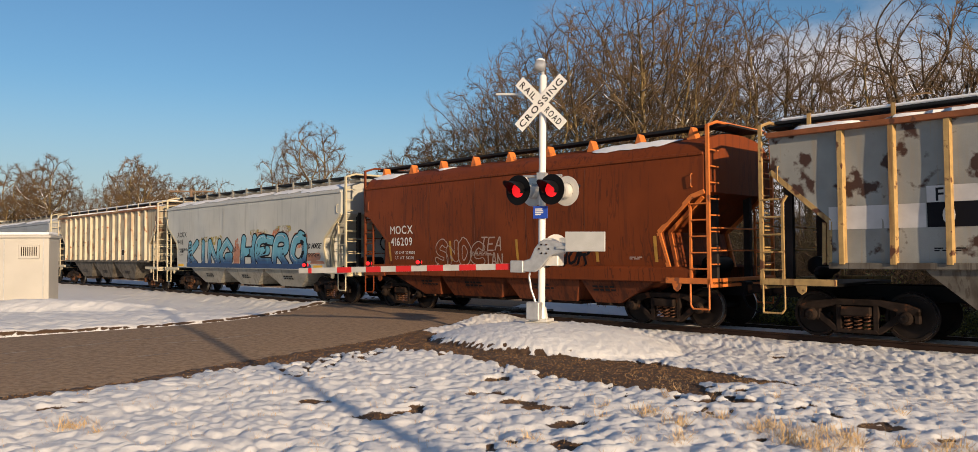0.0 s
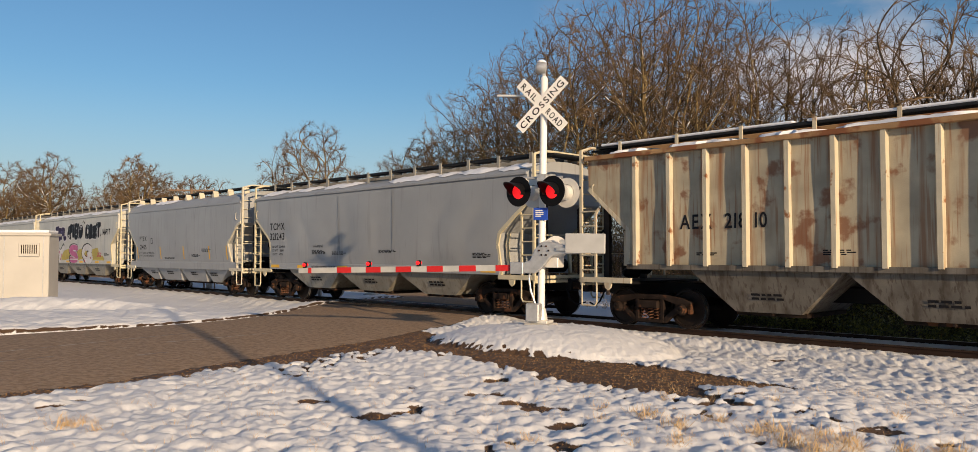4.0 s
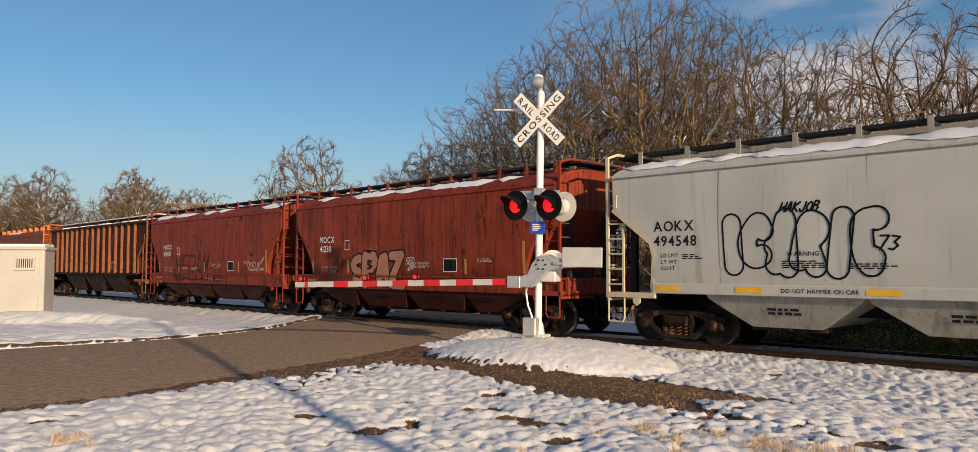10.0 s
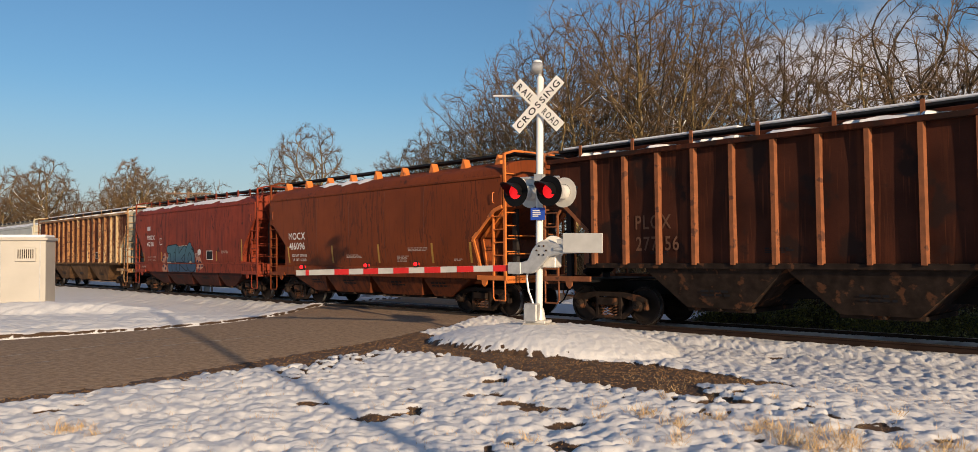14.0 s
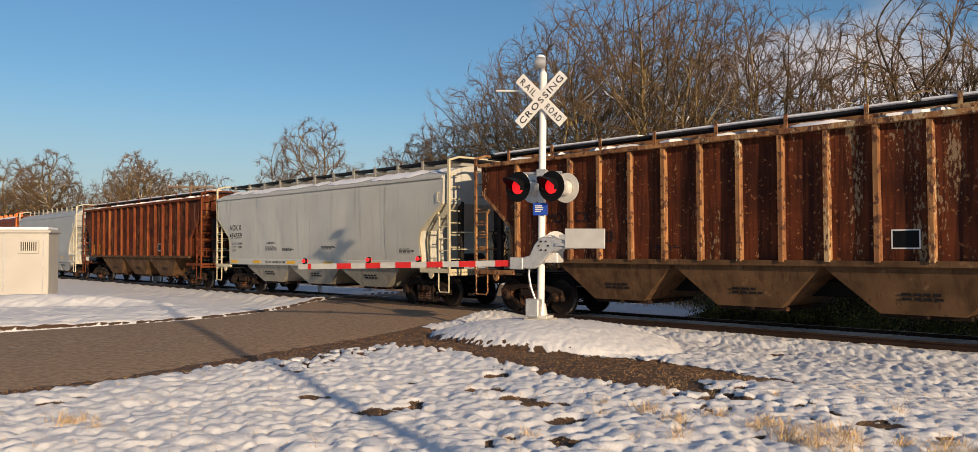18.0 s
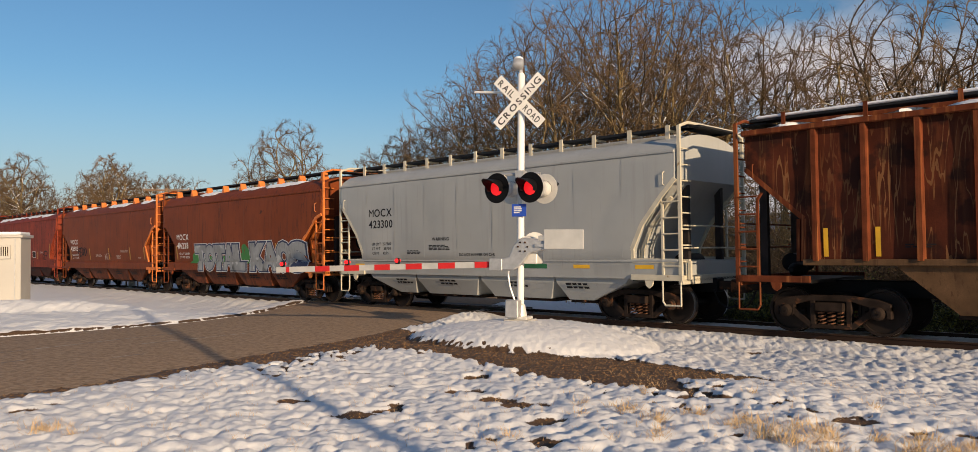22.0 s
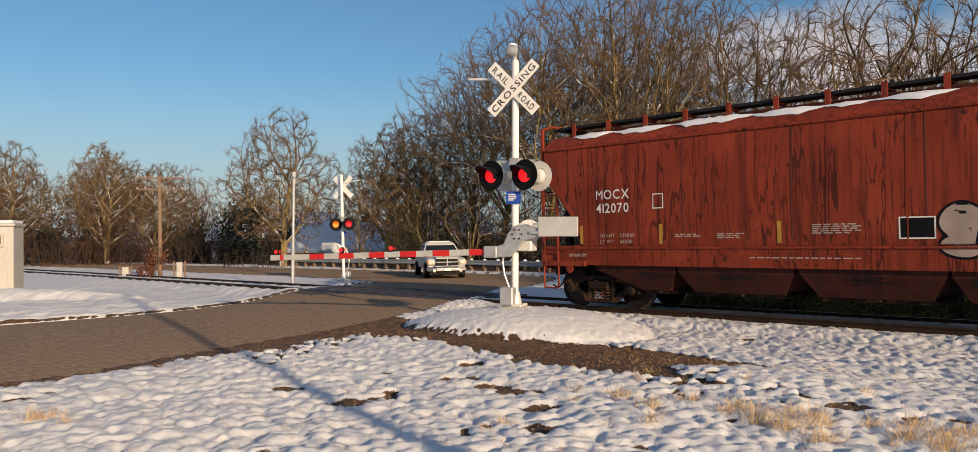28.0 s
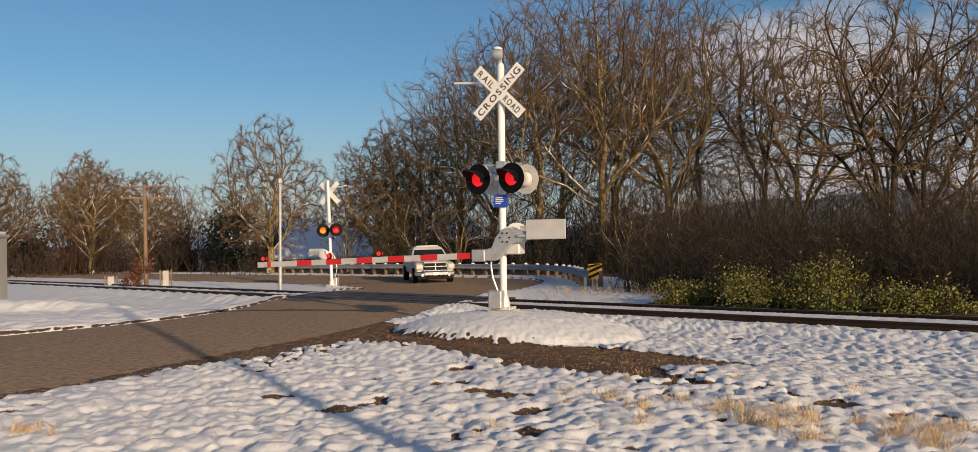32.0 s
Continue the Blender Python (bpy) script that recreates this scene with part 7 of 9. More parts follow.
# ---- dry grass ----
def tuft(seed, n, r, h):
    rnd = random.Random(seed)
    g = Geo()
    for _ in range(n):
        a, d = rnd.uniform(0, 6.28), r * rnd.random() ** 0.7
        p = Vector((d * math.cos(a), d * math.sin(a), -0.03))
        lean = Vector((rnd.gauss(0.1, 0.7), rnd.gauss(0, 0.7), 0.8)).normalized()
        L = h * rnd.uniform(0.4, 1.1)
        w = rnd.uniform(0.0015, 0.003)
        side = Vector((rnd.gauss(0, 1), rnd.gauss(0, 1), 0)).normalized() * w
        m = p + lean * L * 0.6
        e = m + (lean + Vector((rnd.gauss(0, 0.5), rnd.gauss(0, 0.5), -0.35))).normalized() * L * 0.45
        g.add([p - side, p + side, m + side * 0.8, m - side * 0.8, e], [(0, 1, 2, 3), (3, 2, 4)])
    return g


TUFTS = [tuft(k, n, r, h).mesh("dry_grass", M["straw"]) for k, (n, r, h) in enumerate(((170, 0.16, 0.25), (110, 0.13, 0.21), (50, 0.08, 0.15), (25, 0.05, 0.11)))]
rnd = random.Random(12)
# thick tufts at the dirt's edge
TUFT_AT = ((2.65, 7.35, 1), (2.75, 6.6, 0), (2.9, 6.25, 0), (2.95, 7.1, 1), (2.6, 6.95, 0), (2.45, 7.2, 1), (3.05, 6.75, 0), (3.5, 6.7, 1), (3.6, 6.25, 0), (3.75, 5.95, 0), (3.95, 6.25, 1), (4.2, 6.35, 1), (3.85, 6.6, 1), (3.35, 6.1, 2),
           (1.62, 6.8, 2), (1.7, 7.0, 2), (2.2, 7.7, 1), (1.6, 8.0, 1), (1.75, 7.5, 1), (1.5, 8.2, 2), (1.1, 7.9, 2), (1.2, 8.4, 2), (-3.9, 7.6, 2), (-4.05, 7.5, 1), (-3.6, 7.3, 2), (0.35, 7.0, 2), (0.2, 6.7, 3), (4.15, 8.0, 2), (1.25, 6.85, 3), (2.0, 8.9, 2), (2.3, 9.6, 2), (3.1, 8.6, 2))
for x, y, k in TUFT_AT:
    tagged(new("grass_tuft", TUFTS[k]), "tuft of dry straw-coloured grass poking through snow", "grass", "grass tufts").matrix_basis = pose(x, y, ground_z(x, y), 0, 0, rnd.uniform(0, 360))
blades = Geo()
for _ in range(750):
    x, y = rnd.uniform(-5, 6), rnd.uniform(4.8, 11)
    if -x * SU + y * CU > 9.5 + 0.3 * (x * CU + y * SU):
        continue
    z = ground_z(x, y)
    for _ in range(4):
        p = Vector((x + rnd.gauss(0, 0.03), y + rnd.gauss(0, 0.03), z - 0.02))
        e = p + Vector((rnd.gauss(0, 0.04), rnd.gauss(0, 0.04), rnd.uniform(0.02, 0.10)))
        s = Vector((0.0020, 0, 0))
        blades.add([p - s, p + s, e], [(0, 1, 2)])
tagged(new("grass_blades", blades.mesh("grass_blades", M["straw"])), "scattered dry grass blades in the snow", "grass", kind="stuff")


# ---- beyond the crossing ----
def pickup(m):
    """A full-size pickup seen from its front (-y): swollen fenders beside a raised hood, a cross-barred grille and round-cornered cab."""
    t = thing("pickup_truck", "white pickup truck with a dark grille waiting at the gate", "pickup truck", m)
    white, blk, chrome = M["truck_white"], M["black"], M["chrome"]
    part("body", Geo().prism([(-2.72, 0.50), (-2.78, 0.86), (-2.70, 0.98), (-1.35, 1.10), (0.6, 1.14), (0.7, 1.20), (2.7, 1.20), (2.75, 0.6), (2.0, 0.5), (-2.2, 0.46)], -0.90, 0.90, "x"), white, t, "", 0.06)
    # the hood rises between the fenders
    hood = Geo()
    rows = ((-2.86, 0.46, 1.02, 0.52), (-2.55, 0.52, 1.12, 0.58), (-1.9, 0.58, 1.17, 0.66), (-1.3, 0.62, 1.20, 0.72))
    vs = [(x, y, z) for y, w, z, wb in rows for x, z in ((-wb, z - 0.18), (-w, z - 0.03), (-w * 0.55, z), (0, z + 0.015), (w * 0.55, z), (w, z - 0.03), (wb, z - 0.18))]
    hood.add(vs, [(i * 7 + j, i * 7 + j + 1, i * 7 + j + 8, i * 7 + j + 7) for i in range(3) for j in range(6)])
    part("hood", hood, white, t, "raised white hood", smooth=True)
    cab = Geo()
    rings = ((1.12, 0.90, -1.28, 0.78), (1.34, 0.89, -1.02, 0.76), (1.62, 0.78, -0.66, 0.68), (1.76, 0.70, -0.46, 0.60), (1.80, 0.60, -0.36, 0.52))
    vs = [(sx * w, y, z) for z, w, y0, y1 in rings for sx, y in ((-1, y0), (1, y0), (1, y1), (-1, y1))]
    cab.add(vs, [(i * 4 + j, i * 4 + (j + 1) % 4, i * 4 + 4 + (j + 1) % 4, i * 4 + 4 + j) for i in range(4) for j in range(4)] + [(16, 17, 18, 19)])
    part("cab", cab, white, t, "", 0.02)
    ws = part("windshield", Geo().add([(-0.82, -1.19, 1.21), (0.82, -1.19, 1.21), (0.80, -1.03, 1.36), (0.70, -0.675, 1.64), (-0.70, -0.675, 1.64), (-0.80, -1.03, 1.36)], [(0, 1, 2, 5), (5, 2, 3, 4)]), M["dark_glass"], t, "dark reflecting windshield")
    for s in (-1, 1):
        part("wiper", Geo().tube((s * 0.1, -1.21, 1.22), (s * 0.62, -1.17, 1.27), 0.012, None, 5), blk, ws)
        part("side_window", Geo().add([(s * 0.905, -0.90, 1.30), (s * 0.905, 0.6, 1.30), (s * 0.79, 0.55, 1.64), (s * 0.79, -0.55, 1.64)], [(0, 1, 2, 3)]), M["dark_glass"], t)
        mirror = part("mirror", Geo().box(*sorted((s * 0.98, s * 1.20)), -0.98, -0.86, 1.16, 1.40), blk, t, "black door mirror", 0.03)
        part("mirror_arm", Geo().tube((s * 0.88, -0.9, 1.22), (s * 1.0, -0.92, 1.25), 0.025, None, 6), blk, mirror)
        part("fender_nose", Geo().prism([(-2.80, 0.62), (-2.84, 0.90), (-2.62, 1.02), (-1.4, 1.08), (-1.4, 0.86), (-2.4, 0.84)], *sorted((s * 0.50, s * 0.97)), "x"), white, t, "", 0.08)
        hl = part("headlight", Geo().box(*sorted((s * 0.60, s * 0.93)), -2.89, -2.78, 0.73, 0.95), M["lamp_glass"], t, "clear headlight", 0.04)
        part("indicator", Geo().box(*sorted((s * 0.89, s * 0.95)), -2.895, -2.84, 0.76, 0.90), M["orange"], hl, "amber side lamp", 0.01)
        part("fog_lamp", Geo().lathe([(0.08, 0), (0.07, 0.03)], (s * 0.64, -3.0, 0.44), (0, -1, 0), 14), M["lamp_glass"], t)
        part("tow_hook", Geo().box(*sorted((s * 0.34, s * 0.40)), -3.02, -2.9, 0.35, 0.43), blk, t)
        for y in (-1.9, 1.75):
            w = part("wheel", Geo().lathe([(0.25, 0), (0.37, 0.02), (0.40, 0.08), (0.40, 0.22), (0.37, 0.27), (0.2, 0.25)], (s * 0.72, y, 0.40), (s, 0, 0), 22), M["black"], t, "black tyre", smooth=True)
            part("rim", Geo().lathe([(0.22, 0), (0.22, 0.02), (0.1, 0.0)], (s * 0.985, y, 0.40), (s, 0, 0), 14), chrome, w)
    gr = part("grille", Geo().prism([(-0.56, 0.66), (0.56, 0.66), (0.50, 1.02), (-0.50, 1.02)], -2.93, -2.80), blk, t, "black grille behind a chrome cross", 0.02)
    part("grille_bar", Geo().box(-0.55, 0.55, -2.955, -2.92, 0.82, 0.87), chrome, gr, "", 0.01)
    part("grille_post", Geo().box(-0.03, 0.03, -2.955, -2.92, 0.66, 1.02), chrome, gr, "", 0.01)
    part("grille_frame", Geo().box(-0.55, 0.55, -2.95, -2.86, 1.0, 1.06), white, gr, "", 0.02)
    part("grille_sill", Geo().box(-0.60, 0.60, -2.94, -2.86, 0.63, 0.68), chrome, gr, "", 0.01)
    bm = part("bumper", Geo().prism([(-0.99, -2.62), (-0.95, -2.92), (-0.55, -3.0), (0.55, -3.0), (0.95, -2.92), (0.99, -2.62)], 0.40, 0.61, "z"), chrome, t, "chrome bumper", 0.04)
    part("air_dam", Geo().box(-0.86, 0.86, -2.9, -2.7, 0.24, 0.40), blk, bm, "black lower valance", 0.02)
    part("plate", Geo().box(-0.15, 0.15, -3.02, -3.0, 0.43, 0.57), M["white"], bm)
    part("snow_cap", Geo().box(-0.56, 0.56, -0.36, 0.5, 1.80, 1.85), M["snow"], t, "snow left on the cab's roof", 0.03)
    return t


M["truck_white"] = material("white_truck_paint", (0.50, 0.49, 0.46), 0.35, vary=0.08, scale=2, bump=0.0, spots=(0.35, 0.3, 0.25), spot_at=0.68)
M["chrome"] = material("chrome", (0.50, 0.50, 0.52), 0.25, 1.0, vary=0.05, bump=0)
M["dark_glass"] = material("dark_glass", (0.012, 0.015, 0.016), 0.06, vary=0.05, bump=0)
M["lamp_glass"] = material("lamp_glass", (0.65, 0.63, 0.55), 0.1, vary=0.05, bump=0)
pickup(pose(-1.25, 40.4, -0.22, 0, 0, 10))


# guard rail with its posts
RAIL_UV = ((26.2, 18.4), (27.4, 20.2), (29.6, 22.4), (31.6, 25.2), (32.9, 29), (33.3, 36), (33.0, 46), (32.8, 52))
pts = smooth_stations([((a, b), (a, b)) for a, b in RAIL_UV], 6)
line = [uv(p[0][0], p[0][1]) for p in pts]
gr = thing("guard_rail", "galvanised guard rail on wooden posts along the road's bend", "guard rail")
beam = Geo()
prof = ((0.0, 0.38), (0.06, 0.43), (0.0, 0.50), (0.0, 0.54), (0.06, 0.61), (0.0, 0.68))
vs, fs = [], []
for i, p in enumerate(line):
    d = (line[min(i + 1, len(line) - 1)] - line[max(i - 1, 0)]).normalized()
    nrm = Vector((-d.y, d.x, 0))
    for off, z in prof:
        vs.append((p.x + nrm.x * off, p.y + nrm.y * off, -0.24 + z))
k = len(prof)
fs = [(i * k + j, (i + 1) * k + j, (i + 1) * k + j + 1, i * k + j + 1) for i in range(len(line) - 1) for j in range(k - 1)]
beam.add(vs, fs)
M["guard_steel"] = material("weathered_galvanised_beam", (0.36, 0.37, 0.39), 0.5, 0.5, vary=0.15, scale=2)
part("beam", beam, M["guard_steel"], gr, "ribbed steel beam", smooth=True)
post_mesh = Geo().box(-0.09, 0.09, -0.09, 0.09, -1.4, 0.56).mesh("post", M["wood_post"] if "wood_post" in M else M["wood"], 0.01)
cap_mesh = Geo().lathe([(0.11, 0), (0.10, 0.05), (0.05, 0.09), (0.01, 0.095)], (0, 0, 0.56), (0, 0, 1), 10).mesh("snow_cap", M["snow"], 0, True)
run, last = 0.0, line[0]
for a, b in zip(line, line[1:]):
    seg = (b - a).length
    while run < seg:
        p = a.lerp(b, run / seg)
        d = (b - a).normalized()
        q = p - Vector((-d.y, d.x, 0)) * 0.13
        po = part("post", post_mesh, None, gr, at=pose(q.x, q.y, -0.13, 0, 0, math.degrees(math.atan2(d.y, d.x))))
        part("snow_cap", cap_mesh, None, po)
        run += 1.15
    run -= seg
mk = thing("object_marker", "yellow and black striped marker at the guard rail's end", "road marker", pose(line[0].x - 0.1, line[0].y - 0.1, 0, 0, 0, 20))
mp = part("panel", Geo().box(-0.32, 0.32, -0.02, 0.0, 0.10, 0.72), M["yellow"], mk, "yellow panel", 0.005)
for k in range(3):
    part("stripe", Geo().add([(-0.32, -0.024, 0.12 + 0.22 * k), (-0.32, -0.024, 0.22 + 0.22 * k), (0.32, -0.024, min(0.72, 0.46 + 0.22 * k)), (0.32, -0.024, min(0.70, 0.34 + 0.22 * k))], [(0, 1, 2, 3)]), M["black"], mp)
part("post", Geo().box(-0.05, 0.05, 0.0, 0.08, -0.6, 0.7), M["wood"], mk)


def utility_pole(x, y, h, label, arms=True, r=0.14, turn=0):
    p = thing("utility_pole", label, "utility pole", pose(x, y, ground_z(x, y) - 0.2, 0, 0, turn))
    part("pole", Geo().lathe([(r, 0), (r * 0.7, h), (0.02, h + 0.02)], (0, 0, 0), (0, 0, 1), 12), M["wood"], p, smooth=True)
    if arms:
        for z in (h - 0.15, h - 0.75):
            arm = part("crossarm", Geo().box(-1.15, 1.15, -0.05, 0.05, z, z + 0.085), M["wood"], p, "", 0.01)
            for k in (-1.1, -0.7, 0.7, 1.1):
                part("insulator", Geo().lathe([(0.03, 0), (0.05, 0.05), (0.03, 0.1)], (k, 0, z + 0.085), (0, 0, 1), 8), M["silver"], arm)
    return p


utility_pole(-16.0, 42.0, 5.6, "short wooden utility pole with two crossarms", r=0.115, turn=12)
utility_pole(6.75, -6.4, 10.5, "bare wooden pole behind the verge", arms=False, r=0.11)
tp = thing("signal_pole", "thin dark steel pole beside the track", "pole", pose(-7.1, 32.9, -0.35, 0, 1.2, 0))
part("pole", Geo().lathe([(0.075, 0), (0.075, 1.6), (0.06, 1.62), (0.055, 4.7), (0.02, 4.72)], (0, 0, 0), (0, 0, 1), 10), M["silver"], tp, smooth=True)
part("pole_cap", Geo().lathe([(0.03, 0), (0.10, 0.04), (0.09, 0.22), (0.03, 0.26)], (0, 0, 4.72), (0, 0, 1), 10), M["silver"], tp, smooth=True)
for x, y, w, h, lab in ((-15.2, 42.6, 0.30, 0.95, "pale utility box between two posts"), (-18.9, 44.6, 0.34, 0.6, "small weathered relay box")):
    b = thing("relay_box", lab, "utility box", pose(x, y, ground_z(x, y) - 0.1, 0, 0, 15))
    part("box", Geo().box(-w / 2, w / 2, -0.15, 0.15, 0.1, h), M["concrete"], b, "", 0.02)
    for s in (-1, 1):
        part("post", Geo().box(s * (w / 2 + 0.12) - 0.04, s * (w / 2 + 0.12) + 0.04, -0.05, 0.05, 0, h * 1.05), M["wood"], b)


def house(m, w, d, eave, ridge, wall, label, windows=()):
    h = thing("house", label, "house", m)
    wl = part("wall", Geo().prism([(-d / 2, 0), (d / 2, 0), (d / 2, eave), (0, ridge), (-d / 2, eave)], -w / 2, w / 2, "x"), wall, h)
    for s in (-1, 1):
        a, b = Vector((0, 0, ridge + 0.1)), Vector((0, s * (d / 2 + 0.5), eave - 0.25 * (ridge - eave) / (d / 2) * 0.5 + 0.05))
        part("roof", Geo().add([(x, p.y, p.z + t) for t in (0, 0.18) for p in (a, b) for x in (-w / 2 - 0.5, w / 2 + 0.5)],
                               [(0, 1, 3, 2), (4, 6, 7, 5), (0, 4, 5, 1), (2, 3, 7, 6), (0, 2, 6, 4), (1, 5, 7, 3)]), M["snow"], h, "snow-covered roof slope")
    for x, z, ww, hh in windows:
        wn_ = part("window", Geo().box(x - ww / 2 - 0.08, x + ww / 2 + 0.08, -d / 2 - 0.06, -d / 2, z - 0.08, z + hh + 0.08), M["white"], h)
        part("pane", Geo().box(x - ww / 2, x + ww / 2, -d / 2 - 0.075, -d / 2 - 0.06, z, z + hh), M["dark_glass"], wn_)
    part("chimney", Geo().box(w * 0.2, w * 0.2 + 0.6, -0.3, 0.3, ridge - 0.5, ridge + 0.7), M["brick"], h)
    return h


M["brick"] = material("brown_brick", (0.22, 0.10, 0.07), 0.9, vary=0.25, scale=6)
M["dark_siding"] = material("dark_wood_siding", (0.07, 0.05, 0.04), 0.85, vary=0.3, scale=3)
M["grey_siding"] = material("grey_siding", (0.38, 0.38, 0.38), 0.8, vary=0.1, scale=2)
M["pale_siding"] = material("white_siding", (0.62, 0.62, 0.61), 0.8, vary=0.1, scale=2)
M["tan_siding"] = material("tan_siding", (0.40, 0.33, 0.24), 0.8, vary=0.15, scale=2)
house(pose(-11.0, 74, -1.2, 0, 0, -6), 8.0, 7, 1.9, 4.5, M["dark_siding"], "low dark house with a big snow-covered roof", ((-3, 0.6, 1.2, 1.0), (2, 0.6, 1.4, 1.0)))
house(pose(-1.5, 78, -1.0, 0, 0, 30), 7, 7, 2.8, 5.2, M["tan_siding"], "tan house with a snowy roof behind trees", ((0, 1.0, 1.0, 1.0),))
house(pose(-19, 88, -1.5, 0, 0, 0), 9, 8, 4.6, 6.2, M["grey_siding"], "two-storey grey house behind trees", ((-3, 1.0, 1.0, 1.2), (0, 1.0, 1.0, 1.2), (3, 1.0, 1.0, 1.2), (-3, 3.2, 1.0, 1.1), (0, 3.2, 1.0, 1.1), (3, 3.2, 1.0, 1.1)))
house(pose(-22.5, 80, -1.2, 0, 0, 8), 4.5, 6, 3.0, 4.6, M["pale_siding"], "small white house between bare trees", ((-1, 0.9, 0.9, 1.1), (1, 0.9, 0.9, 1.1)))
house(pose(-38, 100, -1.5, 0, 0, 5), 13, 8, 2.6, 4.4, M["grey_siding"], "long low pale house behind trees", ((-4, 0.9, 1.2, 1.0), (0, 0.9, 1.2, 1.0), (4, 0.9, 1.2, 1.0)))


# ---- painted tags on the cars ----
def paint(name, rgb):
    return material(name, rgb, 0.55, vary=0.14, scale=2.5, bump=0.03)


for key, rgb in (("teal", (0.10, 0.29, 0.38)), ("deep_blue", (0.015, 0.045, 0.13)), ("spray_orange", (0.50, 0.17, 0.06)), ("spray_yellow", (0.42, 0.33, 0.06)), ("spray_pink", (0.42, 0.09, 0.22)), ("spray_white", (0.55, 0.53, 0.52)),
                 ("spray_purple", (0.03, 0.02, 0.055)), ("spray_black", (0.008, 0.008, 0.011)), ("spray_green", (0.03, 0.17, 0.03)), ("spray_grey", (0.22, 0.23, 0.23)), ("spray_blue", (0.015, 0.025, 0.09)), ("spray_peach", (0.38, 0.17, 0.10)), ("spray_crimson", (0.40, 0.03, 0.09)), ("spray_soot", (0.022, 0.014, 0.012)), ("spray_lilac", (0.10, 0.07, 0.16)), ("spray_cream", (0.48, 0.40, 0.27)), ("spray_bone", (0.38, 0.29, 0.24))):
    M[key] = paint(key + "_paint", rgb)


for key in ("spray_black", "spray_purple", "spray_soot", "spray_blue"):
    M[key].node_tree.nodes["Principled BSDF"].inputs["Specular IOR Level"].default_value = 0.1


def fade_paint(name, top, bottom, z0, z1):
    """Paint that runs from one colour to another down the side, with drips."""
    m = paint(name, top)
    n, l = m.node_tree.nodes, m.node_tree.links
    b = n["Principled BSDF"]
    old = b.inputs["Base Color"].links[0].from_socket
    tc, sep, ns, mp, add, r, mix = (n.new("ShaderNode" + k) for k in ("TexCoord", "SeparateXYZ", "TexNoise", "Mapping", "Math", "MapRange", "MixRGB"))
    l.new(tc.outputs["Object"], sep.inputs[0])
    mp.inputs["Scale"].default_value = (1, 1, 0.15)
    l.new(tc.outputs["Object"], mp.inputs["Vector"])
    l.new(mp.outputs[0], ns.inputs["Vector"])
    ns.inputs["Scale"].default_value = 6
    add.operation = "MULTIPLY_ADD"
    l.new(ns.outputs["Fac"], add.inputs[0])
    add.inputs[1].default_value = 0.5
    l.new(sep.outputs["Z"], add.inputs[2])
    r.inputs["From Min"].default_value, r.inputs["From Max"].default_value = z0 + 0.25, z1 + 0.25
    l.new(add.outputs[0], r.inputs["Value"])
    l.new(r.outputs[0], mix.inputs["Fac"])
    mix.inputs["Color1"].default_value = (*bottom, 1)
    l.new(old, mix.inputs["Color2"])
    l.new(mix.outputs[0], b.inputs["Base Color"])
    return m


def haze_paint(name, rgb):
    """A thin sprayed mist of paint."""
    m = paint(name, rgb)
    n, l = m.node_tree.nodes, m.node_tree.links
    tc, ns, r = (n.new("ShaderNode" + k) for k in ("TexCoord", "TexNoise", "MapRange"))
    l.new(tc.outputs["Object"], ns.inputs["Vector"])
    ns.inputs["Scale"].default_value, ns.inputs["Detail"].default_value = 4.0, 8
    r.inputs["From Min"].default_value, r.inputs["From Max"].default_value, r.inputs["To Max"].default_value = 0.40, 0.62, 0.75
    l.new(ns.outputs["Fac"], r.inputs["Value"])
    l.new(r.outputs[0], n["Principled BSDF"].inputs["Alpha"])
    return m


M["tko_fade"] = fade_paint("dark_teal_paint", (0.035, 0.105, 0.145), (0.012, 0.045, 0.10), 1.4, 1.9)
M["teal_fade"] = fade_paint("teal_to_blue_paint", (0.12, 0.34, 0.44), (0.02, 0.065, 0.17), 1.45, 1.85)
M["orange_haze"] = haze_paint("orange_mist", (0.55, 0.17, 0.06))
M["yellow_haze"] = haze_paint("yellow_mist", (0.46, 0.36, 0.08))


def blob(cx, cz, rx, rz, seed, square=2.6, rough=0.12, hollow=0.0):
    """A rounded painted patch, or its outline alone where hollow is the inner part left free."""
    rnd = random.Random(seed)
    n, ph = 28, [rnd.uniform(0, 6.28) for _ in range(3)]
    rings = (hollow, 1.0) if hollow else (0.0, 0.35, 0.7, 1.0)
    vs, fs = [], []
    for t in rings:
        for k in range(n):
            a = 2 * math.pi * k / n
            c, s = math.cos(a), math.sin(a)
            r = (abs(c) ** square + abs(s) ** square) ** (-1 / square)
            r *= 1 + rough * (math.sin(2 * a + ph[0]) * 0.6 + math.sin(3 * a + ph[1]) * 0.6 + math.sin(5 * a + ph[2]) * 0.3)
            vs.append((cx + rx * r * c * t, cz + rz * r * s * t))
    for j in range(len(rings) - 1):
        for k in range(n):
            fs.append((j * n + k, j * n + (k + 1) % n, (j + 1) * n + (k + 1) % n, (j + 1) * n + k))
    return vs, fs


SILL_FRONT = 1.525


